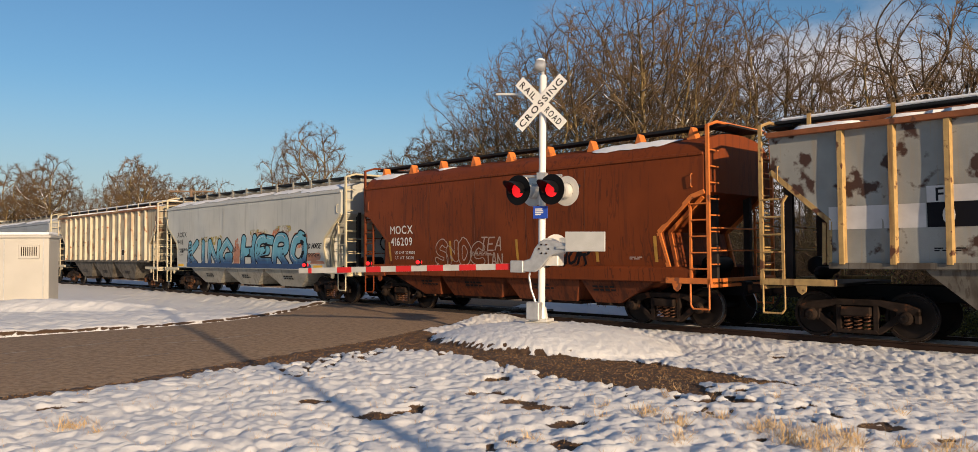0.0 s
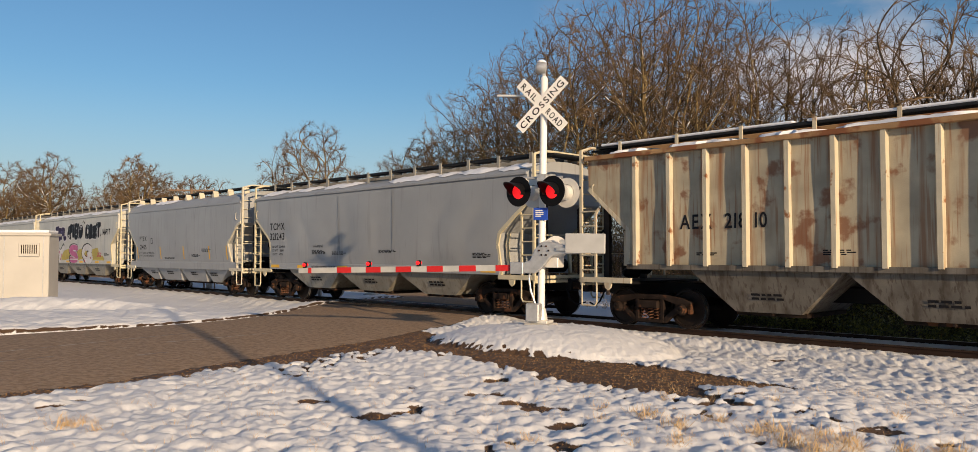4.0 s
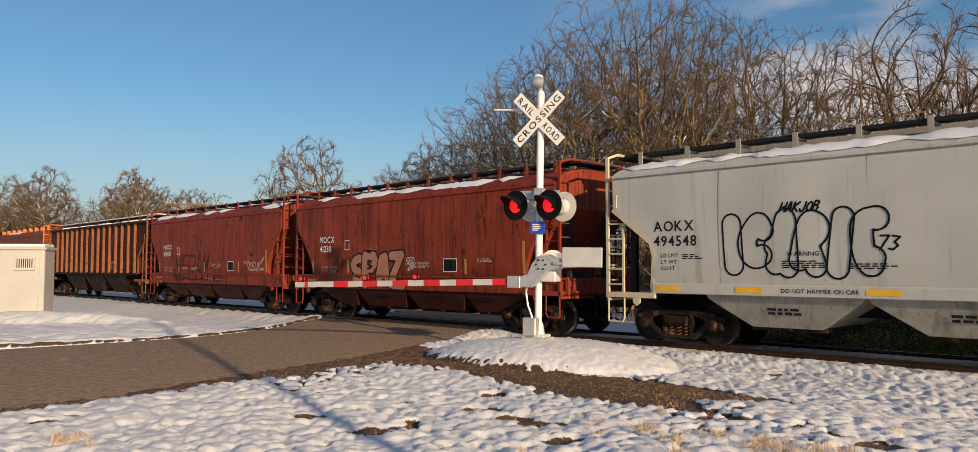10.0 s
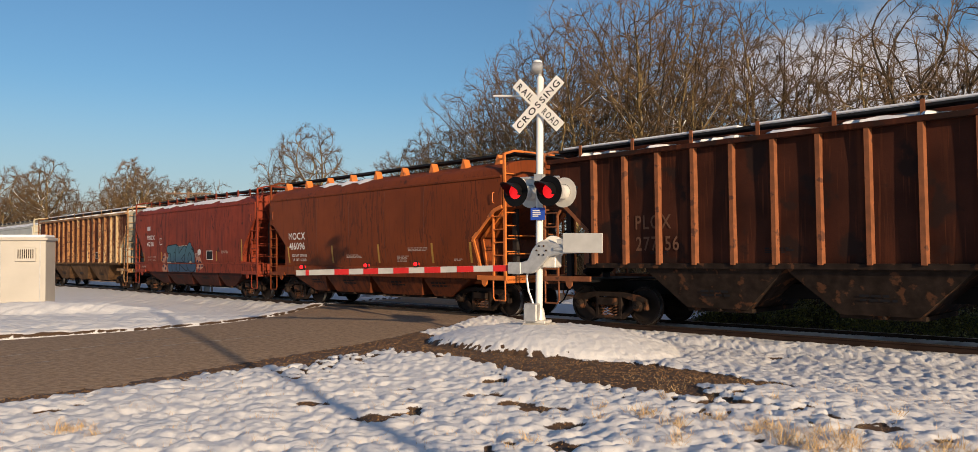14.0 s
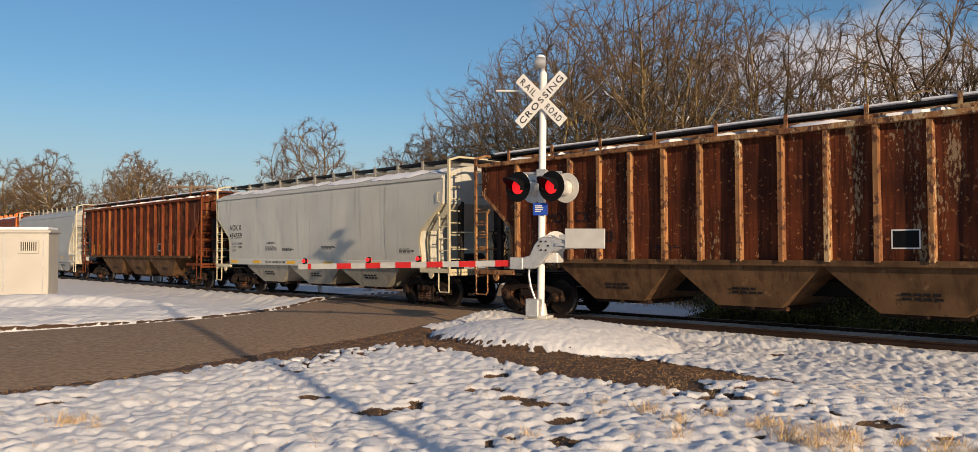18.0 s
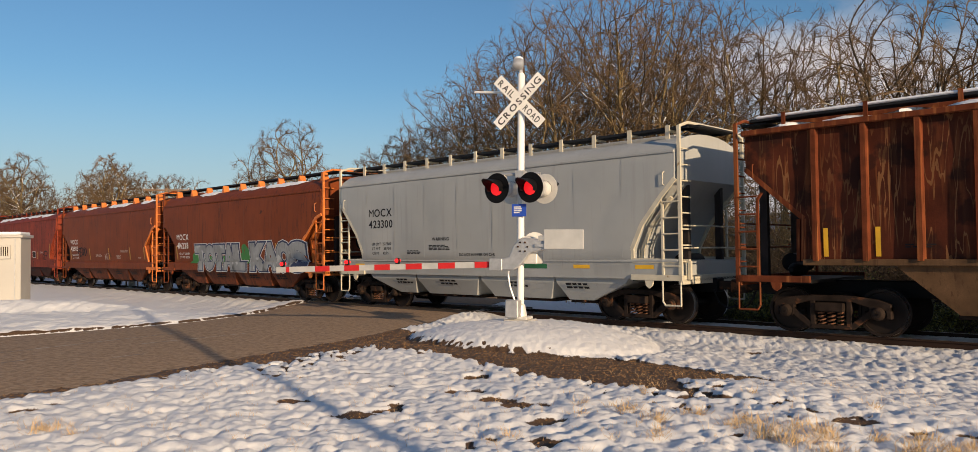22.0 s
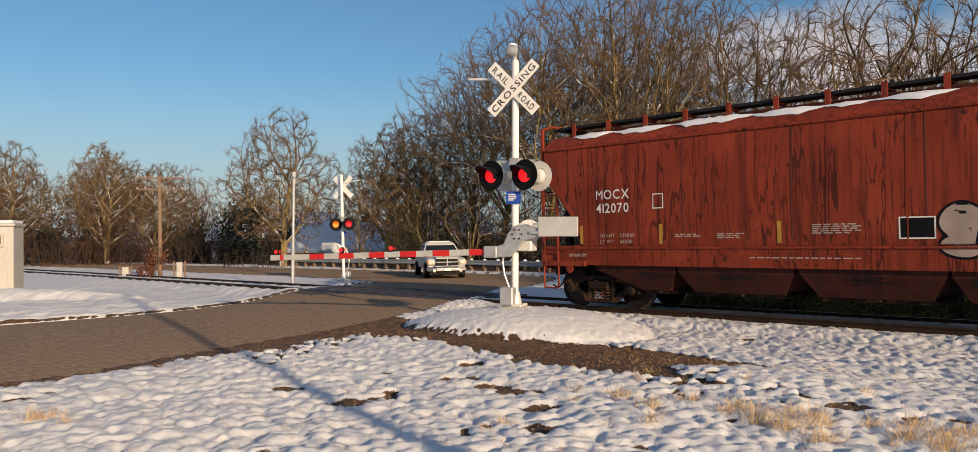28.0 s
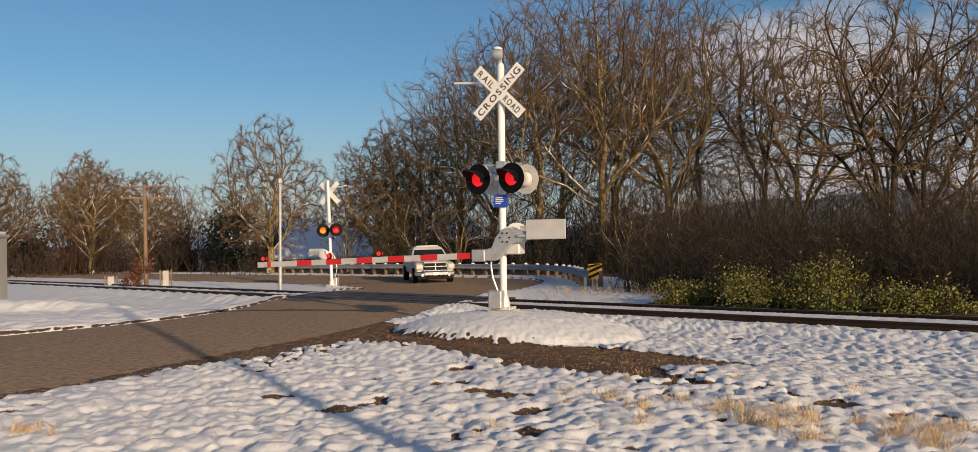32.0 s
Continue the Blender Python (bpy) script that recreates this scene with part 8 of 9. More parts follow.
def lay(i, shapes, mat, out, label="", name="tag"):
    """Painted shapes given in the car's own place along its side and in height."""
    car, middle, kind, sh = CARS[i]
    vs, fs = [], []
    for v, f in shapes:
        k = len(vs)
        vs += v
        fs += [tuple(a + k for a in q) for q in f]
    bm = bmesh.new()
    pts = [bm.verts.new((x, 0, z)) for x, z in vs]
    for f in fs:
        if len(set(f)) > 2:
            try:
                bm.faces.new([pts[k] for k in reversed(f)])
            except ValueError:
                pass
    lo, hi = min(z for _, z in vs), max(z for _, z in vs)
    for cut in (1.405, 1.43, 1.55, 1.7, 1.85, 2.0, 2.15, 2.3, 2.5, 2.7, 3.0, 3.3):
        if lo < cut < hi:
            bmesh.ops.bisect_plane(bm, geom=bm.verts[:] + bm.edges[:] + bm.faces[:], plane_co=(0, 0, cut), plane_no=(0, 0, 1))
    sill = 0.0 if kind in ("red", "grey_423") else SILL_FRONT
    for p in bm.verts:
        y = sh.surf(p.co.x, max(p.co.z, sh.zs[0]))
        p.co.y = (max(y, sill) if p.co.z < 1.415 else y) + out
    me = bpy.data.meshes.new(name)
    bm.to_mesh(me)
    bm.free()
    me.materials.append(mat)
    return part(name, me, None, car, label)


def scribble(i, x0, x1, z0, z1, mat, seed, label, width=0.035):
    """A hasty line of strokes."""
    rnd = random.Random(seed)
    shapes, p = [], (x0, rnd.uniform(z0, z1))
    n = max(5, int((x0 - x1) / 0.16))
    for k in range(n):
        q = (x0 + (x1 - x0) * (k + 1) / n + rnd.uniform(-0.12, 0.12), z1 - rnd.random() * 0.1 if k % 2 else z0 + rnd.random() * 0.15)
        dx, dz = q[0] - p[0], q[1] - p[1]
        L = math.hypot(dx, dz) + 1e-6
        ox, oz = -dz / L * width / 2, dx / L * width / 2
        shapes.append(([(p[0] + ox, p[1] + oz), (p[0] - ox, p[1] - oz), (q[0] - ox, q[1] - oz), (q[0] + ox, q[1] + oz)], [(0, 1, 2, 3)]))
        p = q
    lay(i, shapes, mat, 0.012, label)


for thick in (0.045, 0.06, 0.09, 0.11, 0.13, 0.17, 0.19, 0.22):
    load_fat("ABCDEFGHIKLNOPRSTUYZ", thick)


def block_word(i, text, x0, x1, z0, z1, fill, edge, rim, low=None, thin=None, tight=0.86):
    """Large block letters that can be read, with an edge and a rim."""
    n = len(text)
    w = (x0 - x1) / n
    for k, ch in enumerate(text):
        gv0 = GLYPHS[ch]
        lo, hi = gv0[2], gv0[3]
        for thick, mat, out, off in ((thin[2] if thin and len(thin) > 2 else 0.22, rim, 0.007, 0.0), ((thin[0] if thin else 0.17), edge, 0.009, 0.0), ((thin[1] if thin else 0.11 if rim else 0.06), fill, 0.011, 0.015)):
            if mat is None:
                continue
            vs, fs = FAT[(ch, thick)]
            sx, sz = w * tight / (hi - lo), (z1 - z0) * 0.86
            xl = x0 - w * k - w * 0.07
            lay(i, [([(xl - (a - lo) * sx + off, z0 + (z1 - z0) * 0.07 + b * sz - off * 0.6) for a, b in vs], [tuple(reversed(f)) for f in fs])], mat, out, f"painted letter {ch}" if mat is fill else "")
        if low:
            lay(i, [blob(x0 - w * (k + 0.5), z0 + (z1 - z0) * 0.12, w * 0.46, (z1 - z0) * 0.16, 700 + k, 3.0, 0.15)], low, 0.024)


# letters as strokes in a unit box
STROKES = {
    "A": (((0, 0), (0.45, 1), (0.6, 1), (1, 0)), ((0.22, 0.36), (0.8, 0.36))), "B": (((0, 0), (0, 1), (0.65, 1), (0.85, 0.78), (0.6, 0.55), (0.05, 0.55)), ((0.6, 0.55), (0.95, 0.3), (0.7, 0), (0, 0))),
    "C": (((1, 0.85), (0.6, 1), (0.15, 0.85), (0, 0.5), (0.15, 0.15), (0.6, 0), (1, 0.15)),), "D": (((0, 0), (0, 1), (0.6, 1), (1, 0.65), (1, 0.35), (0.6, 0), (0, 0)),),
    "E": (((1, 1), (0, 1), (0, 0), (1, 0)), ((0, 0.5), (0.8, 0.5))), "F": (((1, 1), (0, 1), (0, 0)), ((0, 0.5), (0.75, 0.5))), "G": (((1, 0.82), (0.6, 1), (0.2, 0.9), (0, 0.5), (0.2, 0.1), (0.6, 0), (1, 0.1), (1, 0.42), (0.62, 0.42)),),
    "H": (((0, 0), (0, 1)), ((1, 0), (1, 1)), ((0, 0.5), (1, 0.5))), "I": (((0.5, 0), (0.5, 1)),), "J": (((0.9, 1), (0.9, 0.2), (0.6, 0), (0.2, 0.05), (0.05, 0.3)),), "K": (((0, 0), (0, 1)), ((1, 1), (0.1, 0.5), (1, 0))),
    "L": (((0, 1), (0, 0), (1, 0)),), "M": (((0, 0), (0.12, 1), (0.5, 0.35), (0.88, 1), (1, 0)),), "N": (((0, 0), (0, 1), (1, 0), (1, 1)),), "O": (((0.5, 1), (0.15, 0.85), (0, 0.5), (0.15, 0.15), (0.5, 0), (0.85, 0.15), (1, 0.5), (0.85, 0.85), (0.5, 1)),),
    "P": (((0, 0), (0, 1), (0.75, 1), (1, 0.75), (0.75, 0.48), (0, 0.48)),), "R": (((0, 0), (0, 1), (0.75, 1), (1, 0.75), (0.75, 0.5), (0, 0.5)), ((0.45, 0.5), (1, 0))),
    "S": (((1, 0.9), (0.6, 1), (0.15, 0.95), (0, 0.75), (0.2, 0.55), (0.8, 0.45), (1, 0.25), (0.85, 0.05), (0.4, 0), (0, 0.1)),), "T": (((0, 1), (1, 1)), ((0.5, 1), (0.5, 0))), "U": (((0, 1), (0, 0.25), (0.3, 0), (0.7, 0), (1, 0.25), (1, 1)),),
    "V": (((0, 1), (0.5, 0), (1, 1)),), "W": (((0, 1), (0.25, 0), (0.5, 0.7), (0.75, 0), (1, 1)),), "Y": (((0, 1), (0.5, 0.45), (1, 1)), ((0.5, 0.45), (0.3, 0))), "Z": (((0, 1), (1, 1), (0, 0), (1, 0)),),
    "1": (((0.3, 0.8), (0.6, 1), (0.6, 0)),), "2": (((0, 0.8), (0.4, 1), (0.9, 0.85), (0.9, 0.6), (0, 0), (1, 0)),), "3": (((0, 1), (0.9, 0.9), (0.4, 0.55), (0.95, 0.3), (0.5, 0), (0, 0.1)),), "7": (((0, 1), (1, 1), (0.4, 0)),), "0": (((0.5, 1), (0.1, 0.7), (0.1, 0.3), (0.5, 0), (0.9, 0.3), (0.9, 0.7), (0.5, 1)),),
}


def spray(i, lines, r, mat, out, label="", cell=0.05, ring=0.0, name="tag"):
    """Paint within r of the lines, given as (place along the car, height); with ring, only a band of that width at its edge."""
    car, middle, kind, sh = CARS[i]
    pts = np.array([p for ln in lines for p in ln])
    grow = r + ring + 2 * cell
    nx, nz = (int((np.ptp(pts[:, k]) + 2 * grow) / cell) + 2 for k in (0, 1))
    x0, z0 = pts[:, 0].min() - grow, pts[:, 1].min() - grow
    gx_, gz_ = np.meshgrid(x0 + cell * np.arange(nx), z0 + cell * np.arange(nz))
    d = np.full(gx_.shape, 9.0)
    for ln in lines:
        for (ax, az), (bx, bz) in zip(ln, ln[1:]):
            q = (bx - ax) ** 2 + (bz - az) ** 2 + 1e-9
            t = np.clip(((gx_ - ax) * (bx - ax) + (gz_ - az) * (bz - az)) / q, 0, 1)
            d = np.minimum(d, np.hypot(gx_ - ax - t * (bx - ax), gz_ - az - t * (bz - az)))
    d = np.abs(d - r) - ring / 2 if ring else d - r
    d = np.maximum(d, sh.zs[0] + 0.01 - gz_)
    verts, faces = [], []

    def cross(j, k, j2, k2):
        t = d[j, k] / (d[j, k] - d[j2, k2])
        return (gx_[j, k] + t * (gx_[j2, k2] - gx_[j, k]), gz_[j, k] + t * (gz_[j2, k2] - gz_[j, k]))
    for j in range(nz - 1):
        k = 0
        while k < nx - 1:
            ring4 = ((j, k), (j, k + 1), (j + 1, k + 1), (j + 1, k))
            inn = [d[c] < 0 for c in ring4]
            if all(inn):
                e = k
                while e + 1 < nx - 1 and e - k < 4 and d[j, e + 2] < 0 and d[j + 1, e + 2] < 0:
                    e += 1
                poly = [(gx_[j, k], gz_[j, k]), (gx_[j, e + 1], gz_[j, k]), (gx_[j, e + 1], gz_[j + 1, k]), (gx_[j, k], gz_[j + 1, k])]
                k = e
            elif any(inn):
                poly = []
                for a in range(4):
                    c, e = ring4[a], ring4[(a + 1) % 4]
                    if inn[a]:
                        poly.append((gx_[c], gz_[c]))
                    if inn[a] != inn[(a + 1) % 4]:
                        poly.append(cross(*c, *e))
            else:
                poly = []
            if len(poly) > 2:
                n0 = len(verts)
                verts += poly
                faces.append(tuple(range(n0 + len(poly) - 1, n0 - 1, -1)))
            k += 1
    if not faces:
        return None
    sill = 0.0 if kind in ("red", "grey_423") else SILL_FRONT
    me = bpy.data.meshes.new(name)
    me.from_pydata([(x, (max(sh.surf(x, max(z, sh.zs[0])), sill) if z < 1.415 else sh.surf(x, z)) + out, z) for x, z in verts], [], faces)
    me.materials.append(mat)
    return part(name, me, None, car, label)


def rounded(ln):
    """The line with its corners cut twice."""
    for _ in range(2):
        ln = [ln[0]] + [(a[0] * w + b[0] * (1 - w), a[1] * w + b[1] * (1 - w)) for a, b in zip(ln, ln[1:]) for w in (0.75, 0.25)] + [ln[-1]]
    return ln


def letter_lines(ch, x0, x1, z0, z1, slant=0.0, soft=True, wob=None):
    out = []
    for ln in STROKES[ch]:
        pts = [(x0 + (x1 - x0) * a - slant * (b - 0.5), z0 + (z1 - z0) * b) for a, b in ln]
        if wob:
            far_by = 0.09 * abs(z1 - z0)
            pts = [(a + wob.uniform(-far_by, far_by), b + wob.uniform(-far_by, far_by)) for a, b in pts]
        out.append(rounded(pts) if soft else pts)
    return out


def tag_word(i, text, x0, x1, z0, z1, r, fill=None, edge=None, rim=None, edge_w=0.05, rim_w=0.05, slant=0.0, soft=True, seed=1, shine=None, gap=0.10, label="", out=0.005):
    """Swollen letters, each over the one before it, with an edge, a rim round the whole and thin highlights."""
    rnd = random.Random(seed)
    w = (x0 - x1) / len(text)
    words = []
    for k, ch in enumerate(text):
        a = x0 - w * k - r * 0.6 - gap * w * 0.5
        words.append(letter_lines(ch, a, a - w * (1 - gap) + r * 1.2, z0 + r + rnd.uniform(-0.04, 0.04), z1 - r + rnd.uniform(-0.06, 0.06), slant, soft, rnd))
    if rim:
        spray(i, [ln for lines in words for ln in lines], r + edge_w + rim_w, rim, out, label)
    for k, (ch, lines) in enumerate(zip(text, words)):
        up = out + 0.0012 + 0.0010 * k
        if edge and fill:
            spray(i, lines, r + edge_w, edge, up, label or f"painted letter {ch}")
        if fill:
            spray(i, lines, r, fill, up + 0.0005, f"painted letter {ch}")
        elif edge:
            spray(i, lines, r, edge, up, label or f"outlined letter {ch}", cell=0.03, ring=edge_w)
        if shine:
            spray(i, [[(p[0] + r * 0.55, p[1] + r * 0.5) for p in lines[0][:max(3, len(lines[0]) // 2)]]], 0.012, shine, up + 0.0009, "thin pale highlight", cell=0.025)


def marker(i, text, x0, x1, z0, z1, mat, r=0.018, seed=1, slant=0.08, label="", out=0.006):
    """A quick hand-drawn word in thin strokes."""
    rnd = random.Random(seed)
    w = (x0 - x1) / len(text)
    for k, ch in enumerate(text):
        a, dz = x0 - w * k, rnd.uniform(-0.05, 0.05) * (z1 - z0)
        spray(i, letter_lines(ch, a, a - w * 0.76, z0 + dz, z1 + dz, slant, False, rnd if r > 0.03 else None), r, mat, out, label or f"hand-painted letter {ch}", cell=0.022 if r < 0.025 else 0.03)


def cloud_of_paint(i, spots, r, mat, label, out=0.004):
    spray(i, [[(x, z), (x - w, z + h)] for x, z, w, h in spots], r, mat, out, label, cell=0.07)


# the blue-lettered car
for k, (x, z, w, r) in enumerate(((1.0, 1.75, 0.25, 0.34), (0.2, 2.15, 0.3, 0.26), (-1.2, 2.38, 0.7, 0.22), (-2.9, 2.48, 0.8, 0.24), (-4.5, 2.25, 0.5, 0.30), (4.2, 2.2, 0.6, 0.20), (2.4, 2.35, 0.6, 0.18))):
    cloud_of_paint(2, [(x, z, w, 0.05)], r, M["orange_haze"] if k not in (5, 6) else M["yellow_haze"], "orange and yellow sprayed haze", 0.0035 + 0.0002 * k)
for k, (x, z, w) in enumerate(((-1.0, 2.62, 1.2), (-3.0, 2.72, 1.0), (3.6, 2.42, 1.0))):
    cloud_of_paint(2, [(x, z, w, 0.0)], 0.12, M["yellow_haze"], "yellow sprayed haze", 0.003 + 0.0001 * k)
spray(2, [[(0.55, 1.35), (0.35, 2.05)], [(0.3, 1.35), (0.1, 1.9)]], 0.12, M["spray_peach"], 0.005, "pink sprayed drips")
spray(2, [[(-5.2, 1.62), (-6.0, 1.66)], [(-5.5, 1.35), (-6.2, 1.36)]], 0.13, M["spray_peach"], 0.004, "salmon sprayed patch")
tag_word(2, "KING", 5.15, 0.75, 1.20, 2.42, 0.145, M["teal_fade"], M["spray_black"], edge_w=0.055, slant=0.22, soft=False, seed=4, shine=M["spray_white"], gap=0.06)
tag_word(2, "HERO", -0.05, -5.25, 1.20, 2.55, 0.165, M["teal_fade"], M["spray_black"], edge_w=0.055, slant=0.2, soft=True, seed=9, shine=M["spray_white"], gap=0.04)
spray(2, [[(5.0, 1.27), (-5.35, 1.27)]], 0.10, M["deep_blue"], 0.014, "dark blue sprayed band on the sill")
marker(2, "VATO", -4.9, -5.5, 1.95, 2.12, M["spray_black"], 0.018, 2)
marker(2, "HORSE", -5.6, -6.2, 1.95, 2.12, M["spray_black"], 0.016, 3)
marker(2, "LO", 0.6, 0.35, 1.86, 2.08, M["spray_black"], 0.016, 4)
marker(2, "PAR", 5.95, 5.55, 1.85, 2.02, M["spray_black"], 0.016, 5)
# the car with three large letters
cloud_of_paint(6, [(4.3, 1.35, 0.8, 0.0), (3.7, 1.55, 1.2, 0.2), (2.4, 1.6, 2.4, 0.3), (0.2, 1.6, 2.6, 0.25), (-2.2, 1.6, 1.9, 0.2), (-3.2, 1.5, 1.3, -0.1), (-4.3, 1.36, 0.6, -0.02)], 0.30, M["spray_yellow"], "yellow sprayed ground")
tag_word(6, "TEFL", 3.75, 1.45, 2.6, 3.45, 0.125, M["spray_purple"], M["spray_lilac"], M["spray_white"], 0.018, 0.05, 0.12, True, 21, gap=0.0)
tag_word(6, "APHER", 1.25, -0.95, 2.66, 3.56, 0.135, M["spray_black"], M["spray_grey"], M["spray_white"], 0.018, 0.05, 0.0, True, 22, gap=-0.1)
spray(6, [[(-1.2, 3.05), (-1.32, 3.1)]], 0.45, M["spray_white"], 0.0125, "white rim of a round black shape")
spray(6, [[(-1.2, 3.05), (-1.32, 3.1)]], 0.40, M["spray_black"], 0.0135, "round black shape")
marker(6, "22", -1.12, -1.5, 3.22, 3.4, M["spray_white"], 0.016, 8, out=0.016)
marker(6, "YSG", 1.18, 0.75, 2.78, 2.93, M["spray_white"], 0.014, 9, out=0.016)
tag_word(6, "DBST", -2.2, -4.62, 2.64, 3.46, 0.145, M["spray_black"], M["spray_grey"], M["spray_white"], 0.02, 0.04, 0.0, True, 23, gap=-0.12)
marker(6, "TARN", 5.15, 4.2, 2.82, 3.06, M["spray_black"], 0.03, 10)
marker(6, "NAF17", -5.1, -6.3, 2.84, 3.12, M["spray_black"], 0.036, 11, 0.0)
for k, (x, z) in enumerate(((4.05, 2.98), (3.95, 2.66), (-1.6, 3.62), (-1.85, 3.56), (-4.75, 2.78))):
    spray(6, [[(x, z), (x - 0.06, z + 0.08)]], 0.05, M["spray_black"], 0.006, "black painted drop")
for ch, xa, xb, fill, sd in (("Y", 3.6, 1.85, "spray_white", 31), ("S", 1.0, -0.72, "spray_pink", 32), ("G", -1.42, -3.3, "spray_white", 33)):
    lines = letter_lines(ch, xa - 0.20, xb + 0.20, 1.34, 2.16, 0.0, True)
    spray(6, [[(a + 0.05, b + 0.01) for a, b in ln] for ln in lines], 0.235, M["spray_black"], 0.006)
    spray(6, lines, 0.19, M["spray_white"], 0.0075)
    spray(6, lines, 0.165, M[fill], 0.009, f"large painted letter {ch}")
    rd = random.Random(sd)
    for k in range(6):
        x = xa + (xb - xa) * (k + 0.7) / 6.8
        spray(6, [[(x, 2.24), (x, 2.24 - rd.uniform(0.12, 0.4))]], 0.012, M["spray_white"] if ch == "S" else M["spray_crimson"], 0.0105, "thin paint drip", cell=0.025)
marker(6, "2022", -4.15, -4.8, 1.6, 1.82, M["spray_crimson"], 0.02, 12)
for k, (x, z) in enumerate(((2.95, 1.86), (2.5, 1.66), (2.85, 1.42), (-1.85, 1.35), (-2.35, 1.66), (-2.9, 1.52))):
    st = [(x + rr * math.sin(a), z + rr * math.cos(a)) for j in range(10) for a, rr in ((math.pi * j / 5, 0.13 if j % 2 == 0 else 0.055),)]
    lay(6, [(st + [(x, z)], [(j, (j + 1) % 10, 10) for j in range(10)])], M["spray_crimson"], 0.012, "crimson star")
# outlines only
tag_word(7, "ICARIC", 4.6, 1.3, 1.62, 2.9, 0.21, None, M["spray_black"], edge_w=0.04, slant=0.12, soft=True, seed=57, gap=-0.05, label="thin black outlined bubble letters")
marker(7, "HAKJOB", 3.24, 2.44, 2.86, 3.05, M["spray_black"], 0.018, 6)
marker(7, "73", 1.4, 0.98, 2.08, 2.34, M["spray_black"], 0.018, 7)
scribble(7, -2.0, -2.7, 1.22, 1.36, M["spray_black"], 7, "black scrawl")
# red cars
tag_word(8, "SPAZ", 2.75, 0.0, 1.12, 2.2, 0.14, M["spray_peach"], M["spray_black"], edge_w=0.05, slant=0.1, soft=False, seed=41, gap=0.0)
for k in range(6):
    x, z = 2.3 - 0.42 * k, 1.26 + 0.04 * (k % 3)
    spray(8, [[(x - 0.05 * math.cos(a), z - 0.05 * math.sin(a)), (x + 0.05 * math.cos(a), z + 0.05 * math.sin(a))] for a in (0.2, 1.25, 2.3)], 0.008, M["spray_black"], 0.012, "small black painted star", cell=0.018)
spray(8, [[(1.62, 2.38), (1.38, 2.40)]], 0.05, M["spray_peach"], 0.006, "peach painted halo", cell=0.03, ring=0.025)
marker(8, "SED", -0.2, -0.62, 1.86, 2.06, M["spray_white"], 0.013, 13)
marker(8, "ZA", -0.3, -0.6, 1.68, 1.84, M["spray_white"], 0.013, 14)
marker(9, "MERAM", 3.3, -0.3, 1.28, 2.36, M["spray_soot"], 0.036, 9, 0.3, "large black scrawled letter")
spray(9, [[(3.2, 1.78), (2.7, 1.92)], [(-0.3, 1.72), (-1.0, 1.84)], [(2.6, 1.28), (1.7, 1.2), (0.6, 1.26), (0.1, 1.22)]], 0.028, M["spray_soot"], 0.0065, "black scrawled flourish", cell=0.03)
marker(9, "RAOS", 3.6, 2.75, 1.16, 1.48, M["spray_soot"], 0.024, 15)
marker(9, "RUTR", -0.5, -1.45, 1.14, 1.44, M["spray_soot"], 0.024, 16)
marker(9, "KEUK", -3.84, -4.82, 1.66, 1.95, M["spray_bone"], 0.020, 17, 0.10, "white hand-painted letter")
spray(9, [[(-3.71, 1.89), (-3.76, 1.74), (-3.86, 1.66), (-4.08, 1.64), (-4.3, 1.71), (-4.54, 1.58)], [(-4.2, 1.64), (-4.32, 1.70)], [(-4.86, 1.74), (-4.66, 1.63), (-4.80, 1.68), (-4.97, 1.66)]], 0.020, M["spray_bone"], 0.0065, "white flourish under the letters", cell=0.025)
spray(9, [[(-4.76, 1.93), (-5.04, 2.13)], [(-4.9, 1.72), (-4.98, 1.68)]], 0.035, M["spray_bone"], 0.0064, "soft white stroke", cell=0.03)
cloud_of_paint(12, [(2.75, 1.5, 0.2, 0.3), (2.9, 1.2, 0.3, 0.0), (-1.0, 1.3, 0.35, 0.1), (-1.05, 1.6, 0.2, 0.0)], 0.16, M["spray_peach"], "pale spotted bubbles", 0.005)
for k, (x, z) in enumerate(((2.9, 1.62), (2.7, 1.75), (2.95, 1.3), (2.7, 1.2), (2.6, 1.42), (-1.0, 1.55), (-1.25, 1.5), (-1.1, 1.32), (-1.35, 1.34), (-1.0, 1.18))):
    spray(12, [[(x, z), (x - 0.06, z + 0.02)]], 0.055, M["spray_purple"], 0.007, "dark violet spot", cell=0.035)
cloud_of_paint(12, [(2.05, 1.5, 2.5, 0.35), (2.1, 1.25, 2.55, 0.0), (1.9, 1.95, 1.9, 0.05)], 0.30, M["spray_cream"], "cream rim round the large letters", 0.006)
cloud_of_paint(12, [(2.05, 1.5, 2.5, 0.35), (2.1, 1.25, 2.55, 0.0), (1.9, 1.95, 1.9, 0.05)], 0.27, M["tko_fade"], "dark teal painted ground", 0.008)
tag_word(12, "TKO", 2.2, -0.75, 1.08, 2.3, 0.165, M["tko_fade"], M["spray_black"], edge_w=0.035, slant=0.05, soft=True, seed=61, gap=0.0, out=0.009)
spray(12, [[(-1.22, 1.95), (-1.3, 1.97)]], 0.13, M["spray_white"], 0.006, "pale painted round")
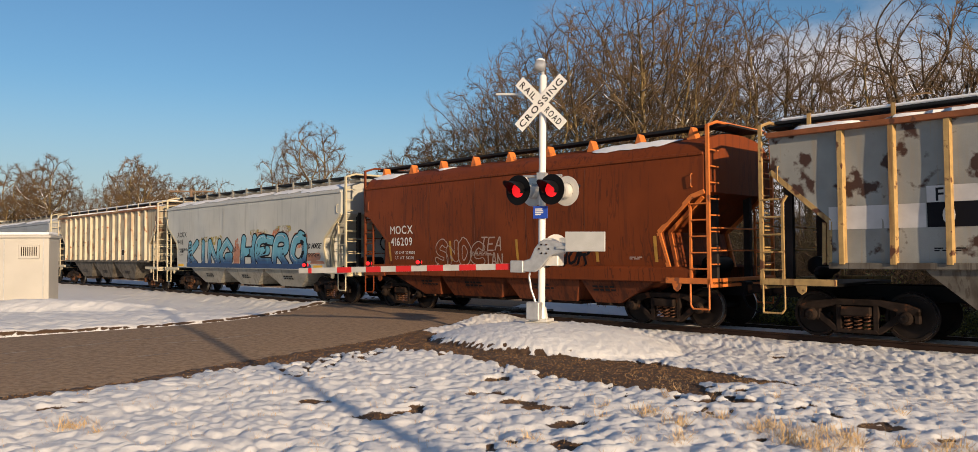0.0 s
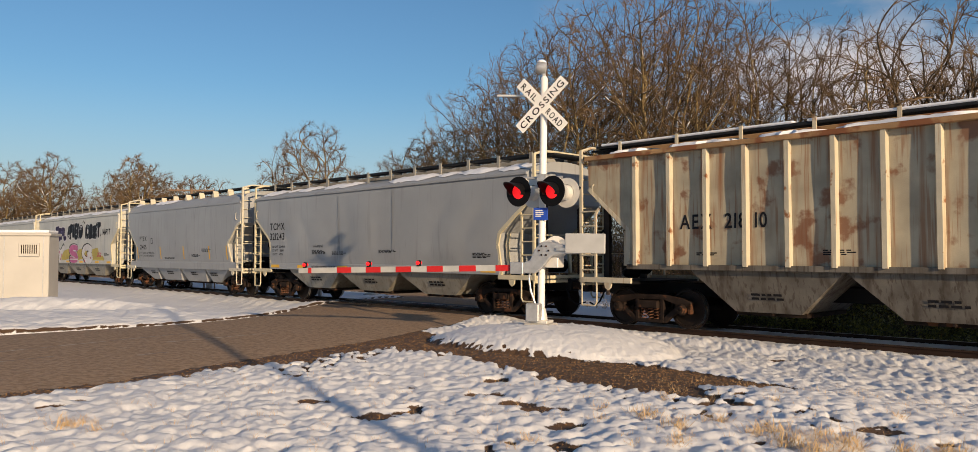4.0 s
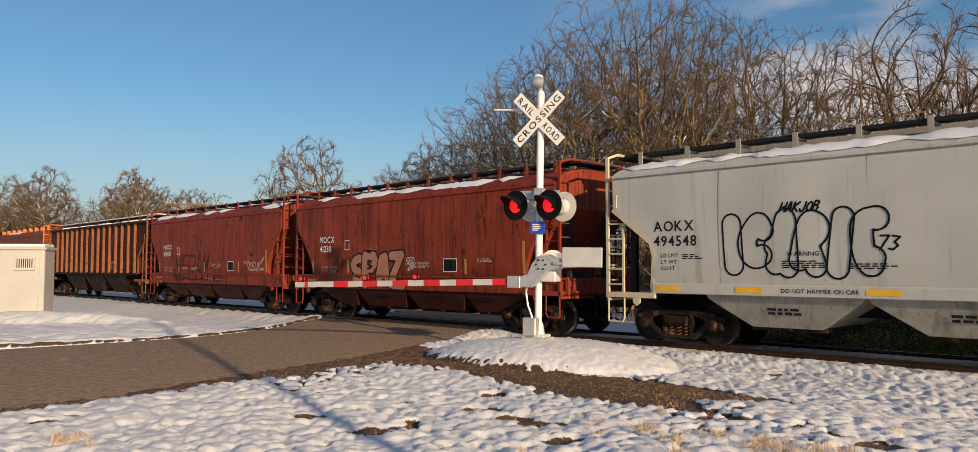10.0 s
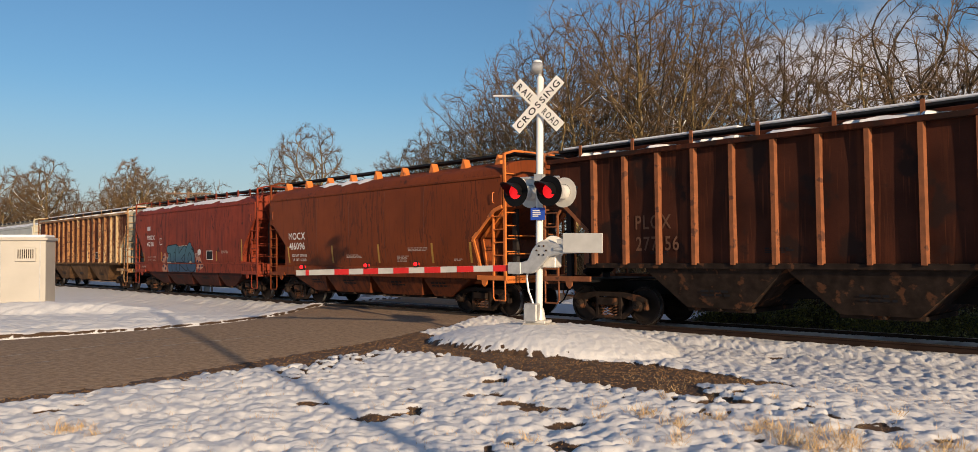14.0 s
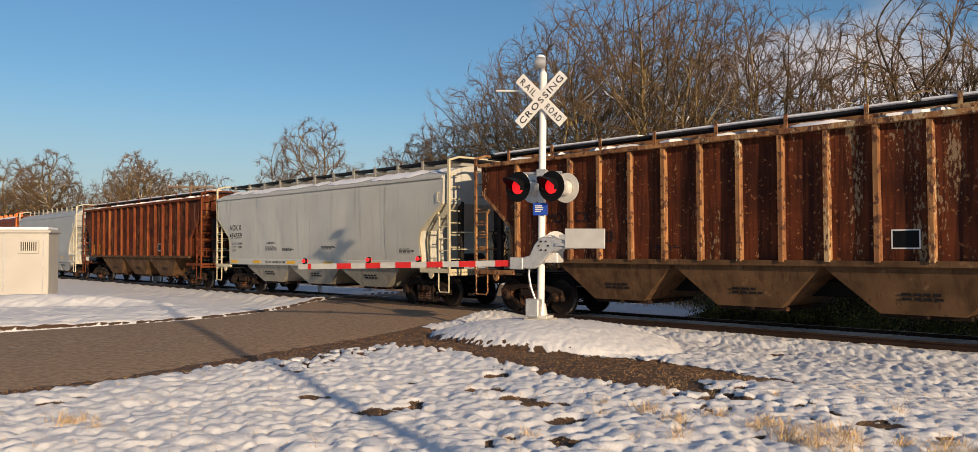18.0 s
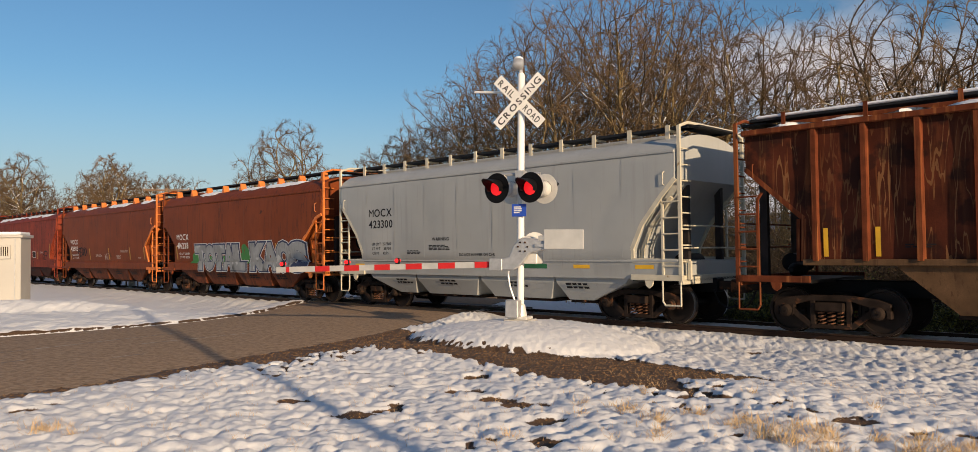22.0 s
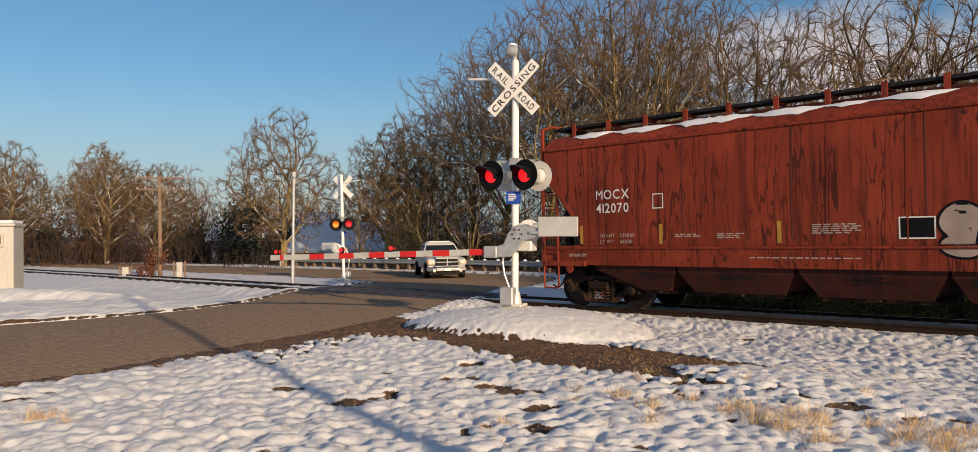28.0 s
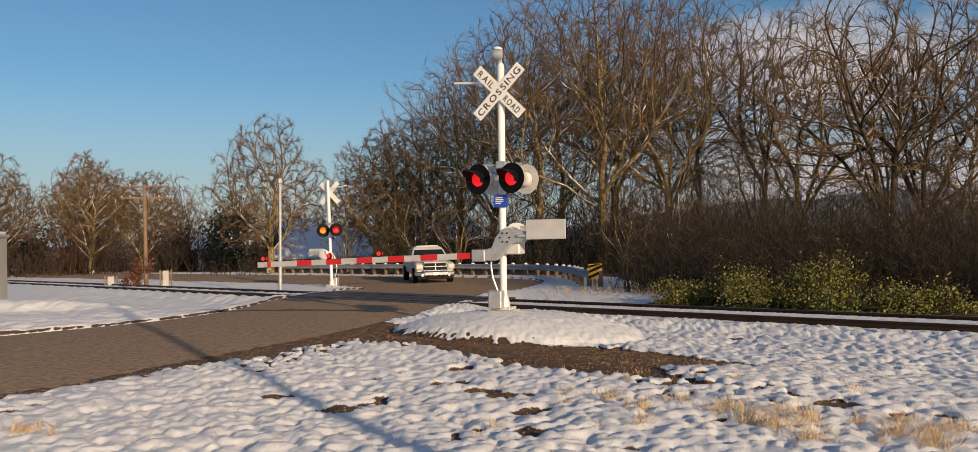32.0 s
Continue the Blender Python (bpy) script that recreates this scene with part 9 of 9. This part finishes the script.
wrap(CARS[12][0], CARS[12][3], "small_panel", [(0, 0), (0.42, 0), (0.42, 0.2), (0, 0.2)], [(0, 1, 2, 3)], 4.72, 3.08, M["spray_white"], label="small pale panel")
tag_word(20, "SACN", -2.7, -4.9, 1.34, 2.26, 0.15, M["spray_bone"], M["spray_black"], edge_w=0.045, soft=True, seed=91, gap=-0.08)
marker(19, "KER", -3.95, -4.85, 1.5, 2.0, M["spray_black"], 0.026, 18)
# brown cars
tag_word(1, "SNOC", 2.75, 0.7, 1.34, 2.1, 0.09, None, M["spray_bone"], edge_w=0.03, slant=0.08, soft=True, seed=19, gap=0.0, label="thin white outlined letters")
marker(1, "TEA", 0.75, -0.15, 1.8, 2.16, M["spray_bone"], 0.02, 20, 0.1, "thin white hand-painted letter")
marker(1, "IAN", 0.6, -0.1, 1.36, 1.72, M["spray_bone"], 0.02, 24, 0.05, "thin white hand-painted letter")
marker(1, "JENOR", -1.45, -3.15, 1.42, 1.88, M["spray_black"], 0.034, 21, 0.15)
spray(1, [[(-2.3, 2.0), (-2.4, 2.02)], [(-3.05, 2.0), (-3.1, 2.03)]], 0.05, M["spray_black"], 0.006, "black painted dot")
M["block_grey"] = material("streaked_grey_spray", (0.25, 0.26, 0.265), 0.6, vary=0.25, scale=1.6, streak=(0.13, 0.13, 0.135), streak_at=0.54, spots=(0.42, 0.43, 0.43), spot_at=0.60, spot_scale=2.2)
M["spray_navy"] = material("blue_black_spray", (0.016, 0.026, 0.075), 0.6, vary=0.3, scale=2)
spray(17, [[(3.9, 1.15), (2.6, 1.45), (1.0, 1.4), (-1.6, 1.6)], [(3.3, 1.55), (2.9, 1.75)], [(-1.0, 1.9), (-1.5, 1.5)]], 0.22, M["spray_green"], 0.005, "green sprayed ground", cell=0.07)
block_word(17, "TOTAL", 3.15, -0.95, 1.12, 2.12, M["block_grey"], M["spray_navy"], M["spray_white"], thin=(0.19, 0.13), tight=0.95)
block_word(17, "KAOS", -1.5, -5.2, 1.12, 2.16, M["block_grey"], M["spray_navy"], M["spray_white"], thin=(0.19, 0.13), tight=0.95)
marker(18, "FEOKA", 3.75, 2.35, 1.72, 2.12, M["spray_black"], 0.034, 22, 0.2)
marker(18, "WAT", -0.05, -0.6, 1.5, 1.8, M["dim_letter"], 0.014, 23)
# bands and patches on the grey ribbed car
for x0, x1, z0, z1, c in ((6.75, 5.02, 2.14, 2.58, "spray_white"), (5.0, -3.0, 2.14, 2.58, "spray_black"), (5.0, -3.0, 2.585, 2.88, "spray_white")):
    n = int((x0 - x1) / 0.25)
    lay(0, [([(x0 + (x1 - x0) * k / n, z) for z in (z0, z1) for k in range(n + 1)], [(k, k + 1, n + 2 + k, n + 1 + k) for k in range(n)])], M[c], 0.006, "painted band", "band")
for ch, x in (("F", 4.85), ("R", 3.95)):
    v1, f1, _ = flat_text(ch, 0.24)
    wrap(CARS[0][0], CARS[0][3], "letter", v1, f1, x, 2.61, M["letter_k"], 0.012, f"black letter {ch}")
for ch, x in (("0", 4.75), ("4", 3.95)):
    v1, f1, _ = flat_text(ch, 0.32)
    wrap(CARS[0][0], CARS[0][3], "letter", v1, f1, x, 2.2, M["letter_w"], 0.012, f"white figure {ch}")


# ---- what moves ----
def travelled(t):
    return 10.776 * t - 0.00355 * t * t + 0.000054 * t ** 3


def motions():
    for car, middle, kind, sh in CARS:
        walk(car, [(t, TRACK @ pose(middle - travelled(t), 0, 0)) for t in (0, 4, 8, 12, 16, 20, 24, 28, 32)])
    # all wheels turn alike: those of one axle place share their keys
    for s in (-1, 1):
        first = WHEELSETS[s][0]
        walk(first, [(k / 30, Matrix.Translation((s * 0.889, 0, WHEEL_R)) @ Matrix.Rotation(-travelled(k / 30) / WHEEL_R, 4, "Y")) for k in range(961)])
        for w in WHEELSETS[s][1:]:
            w.rotation_mode = "QUATERNION"
            keys = w.animation_data_create()
            keys.action = first.animation_data.action
            keys.action_slot = first.animation_data.action_slot


motions()
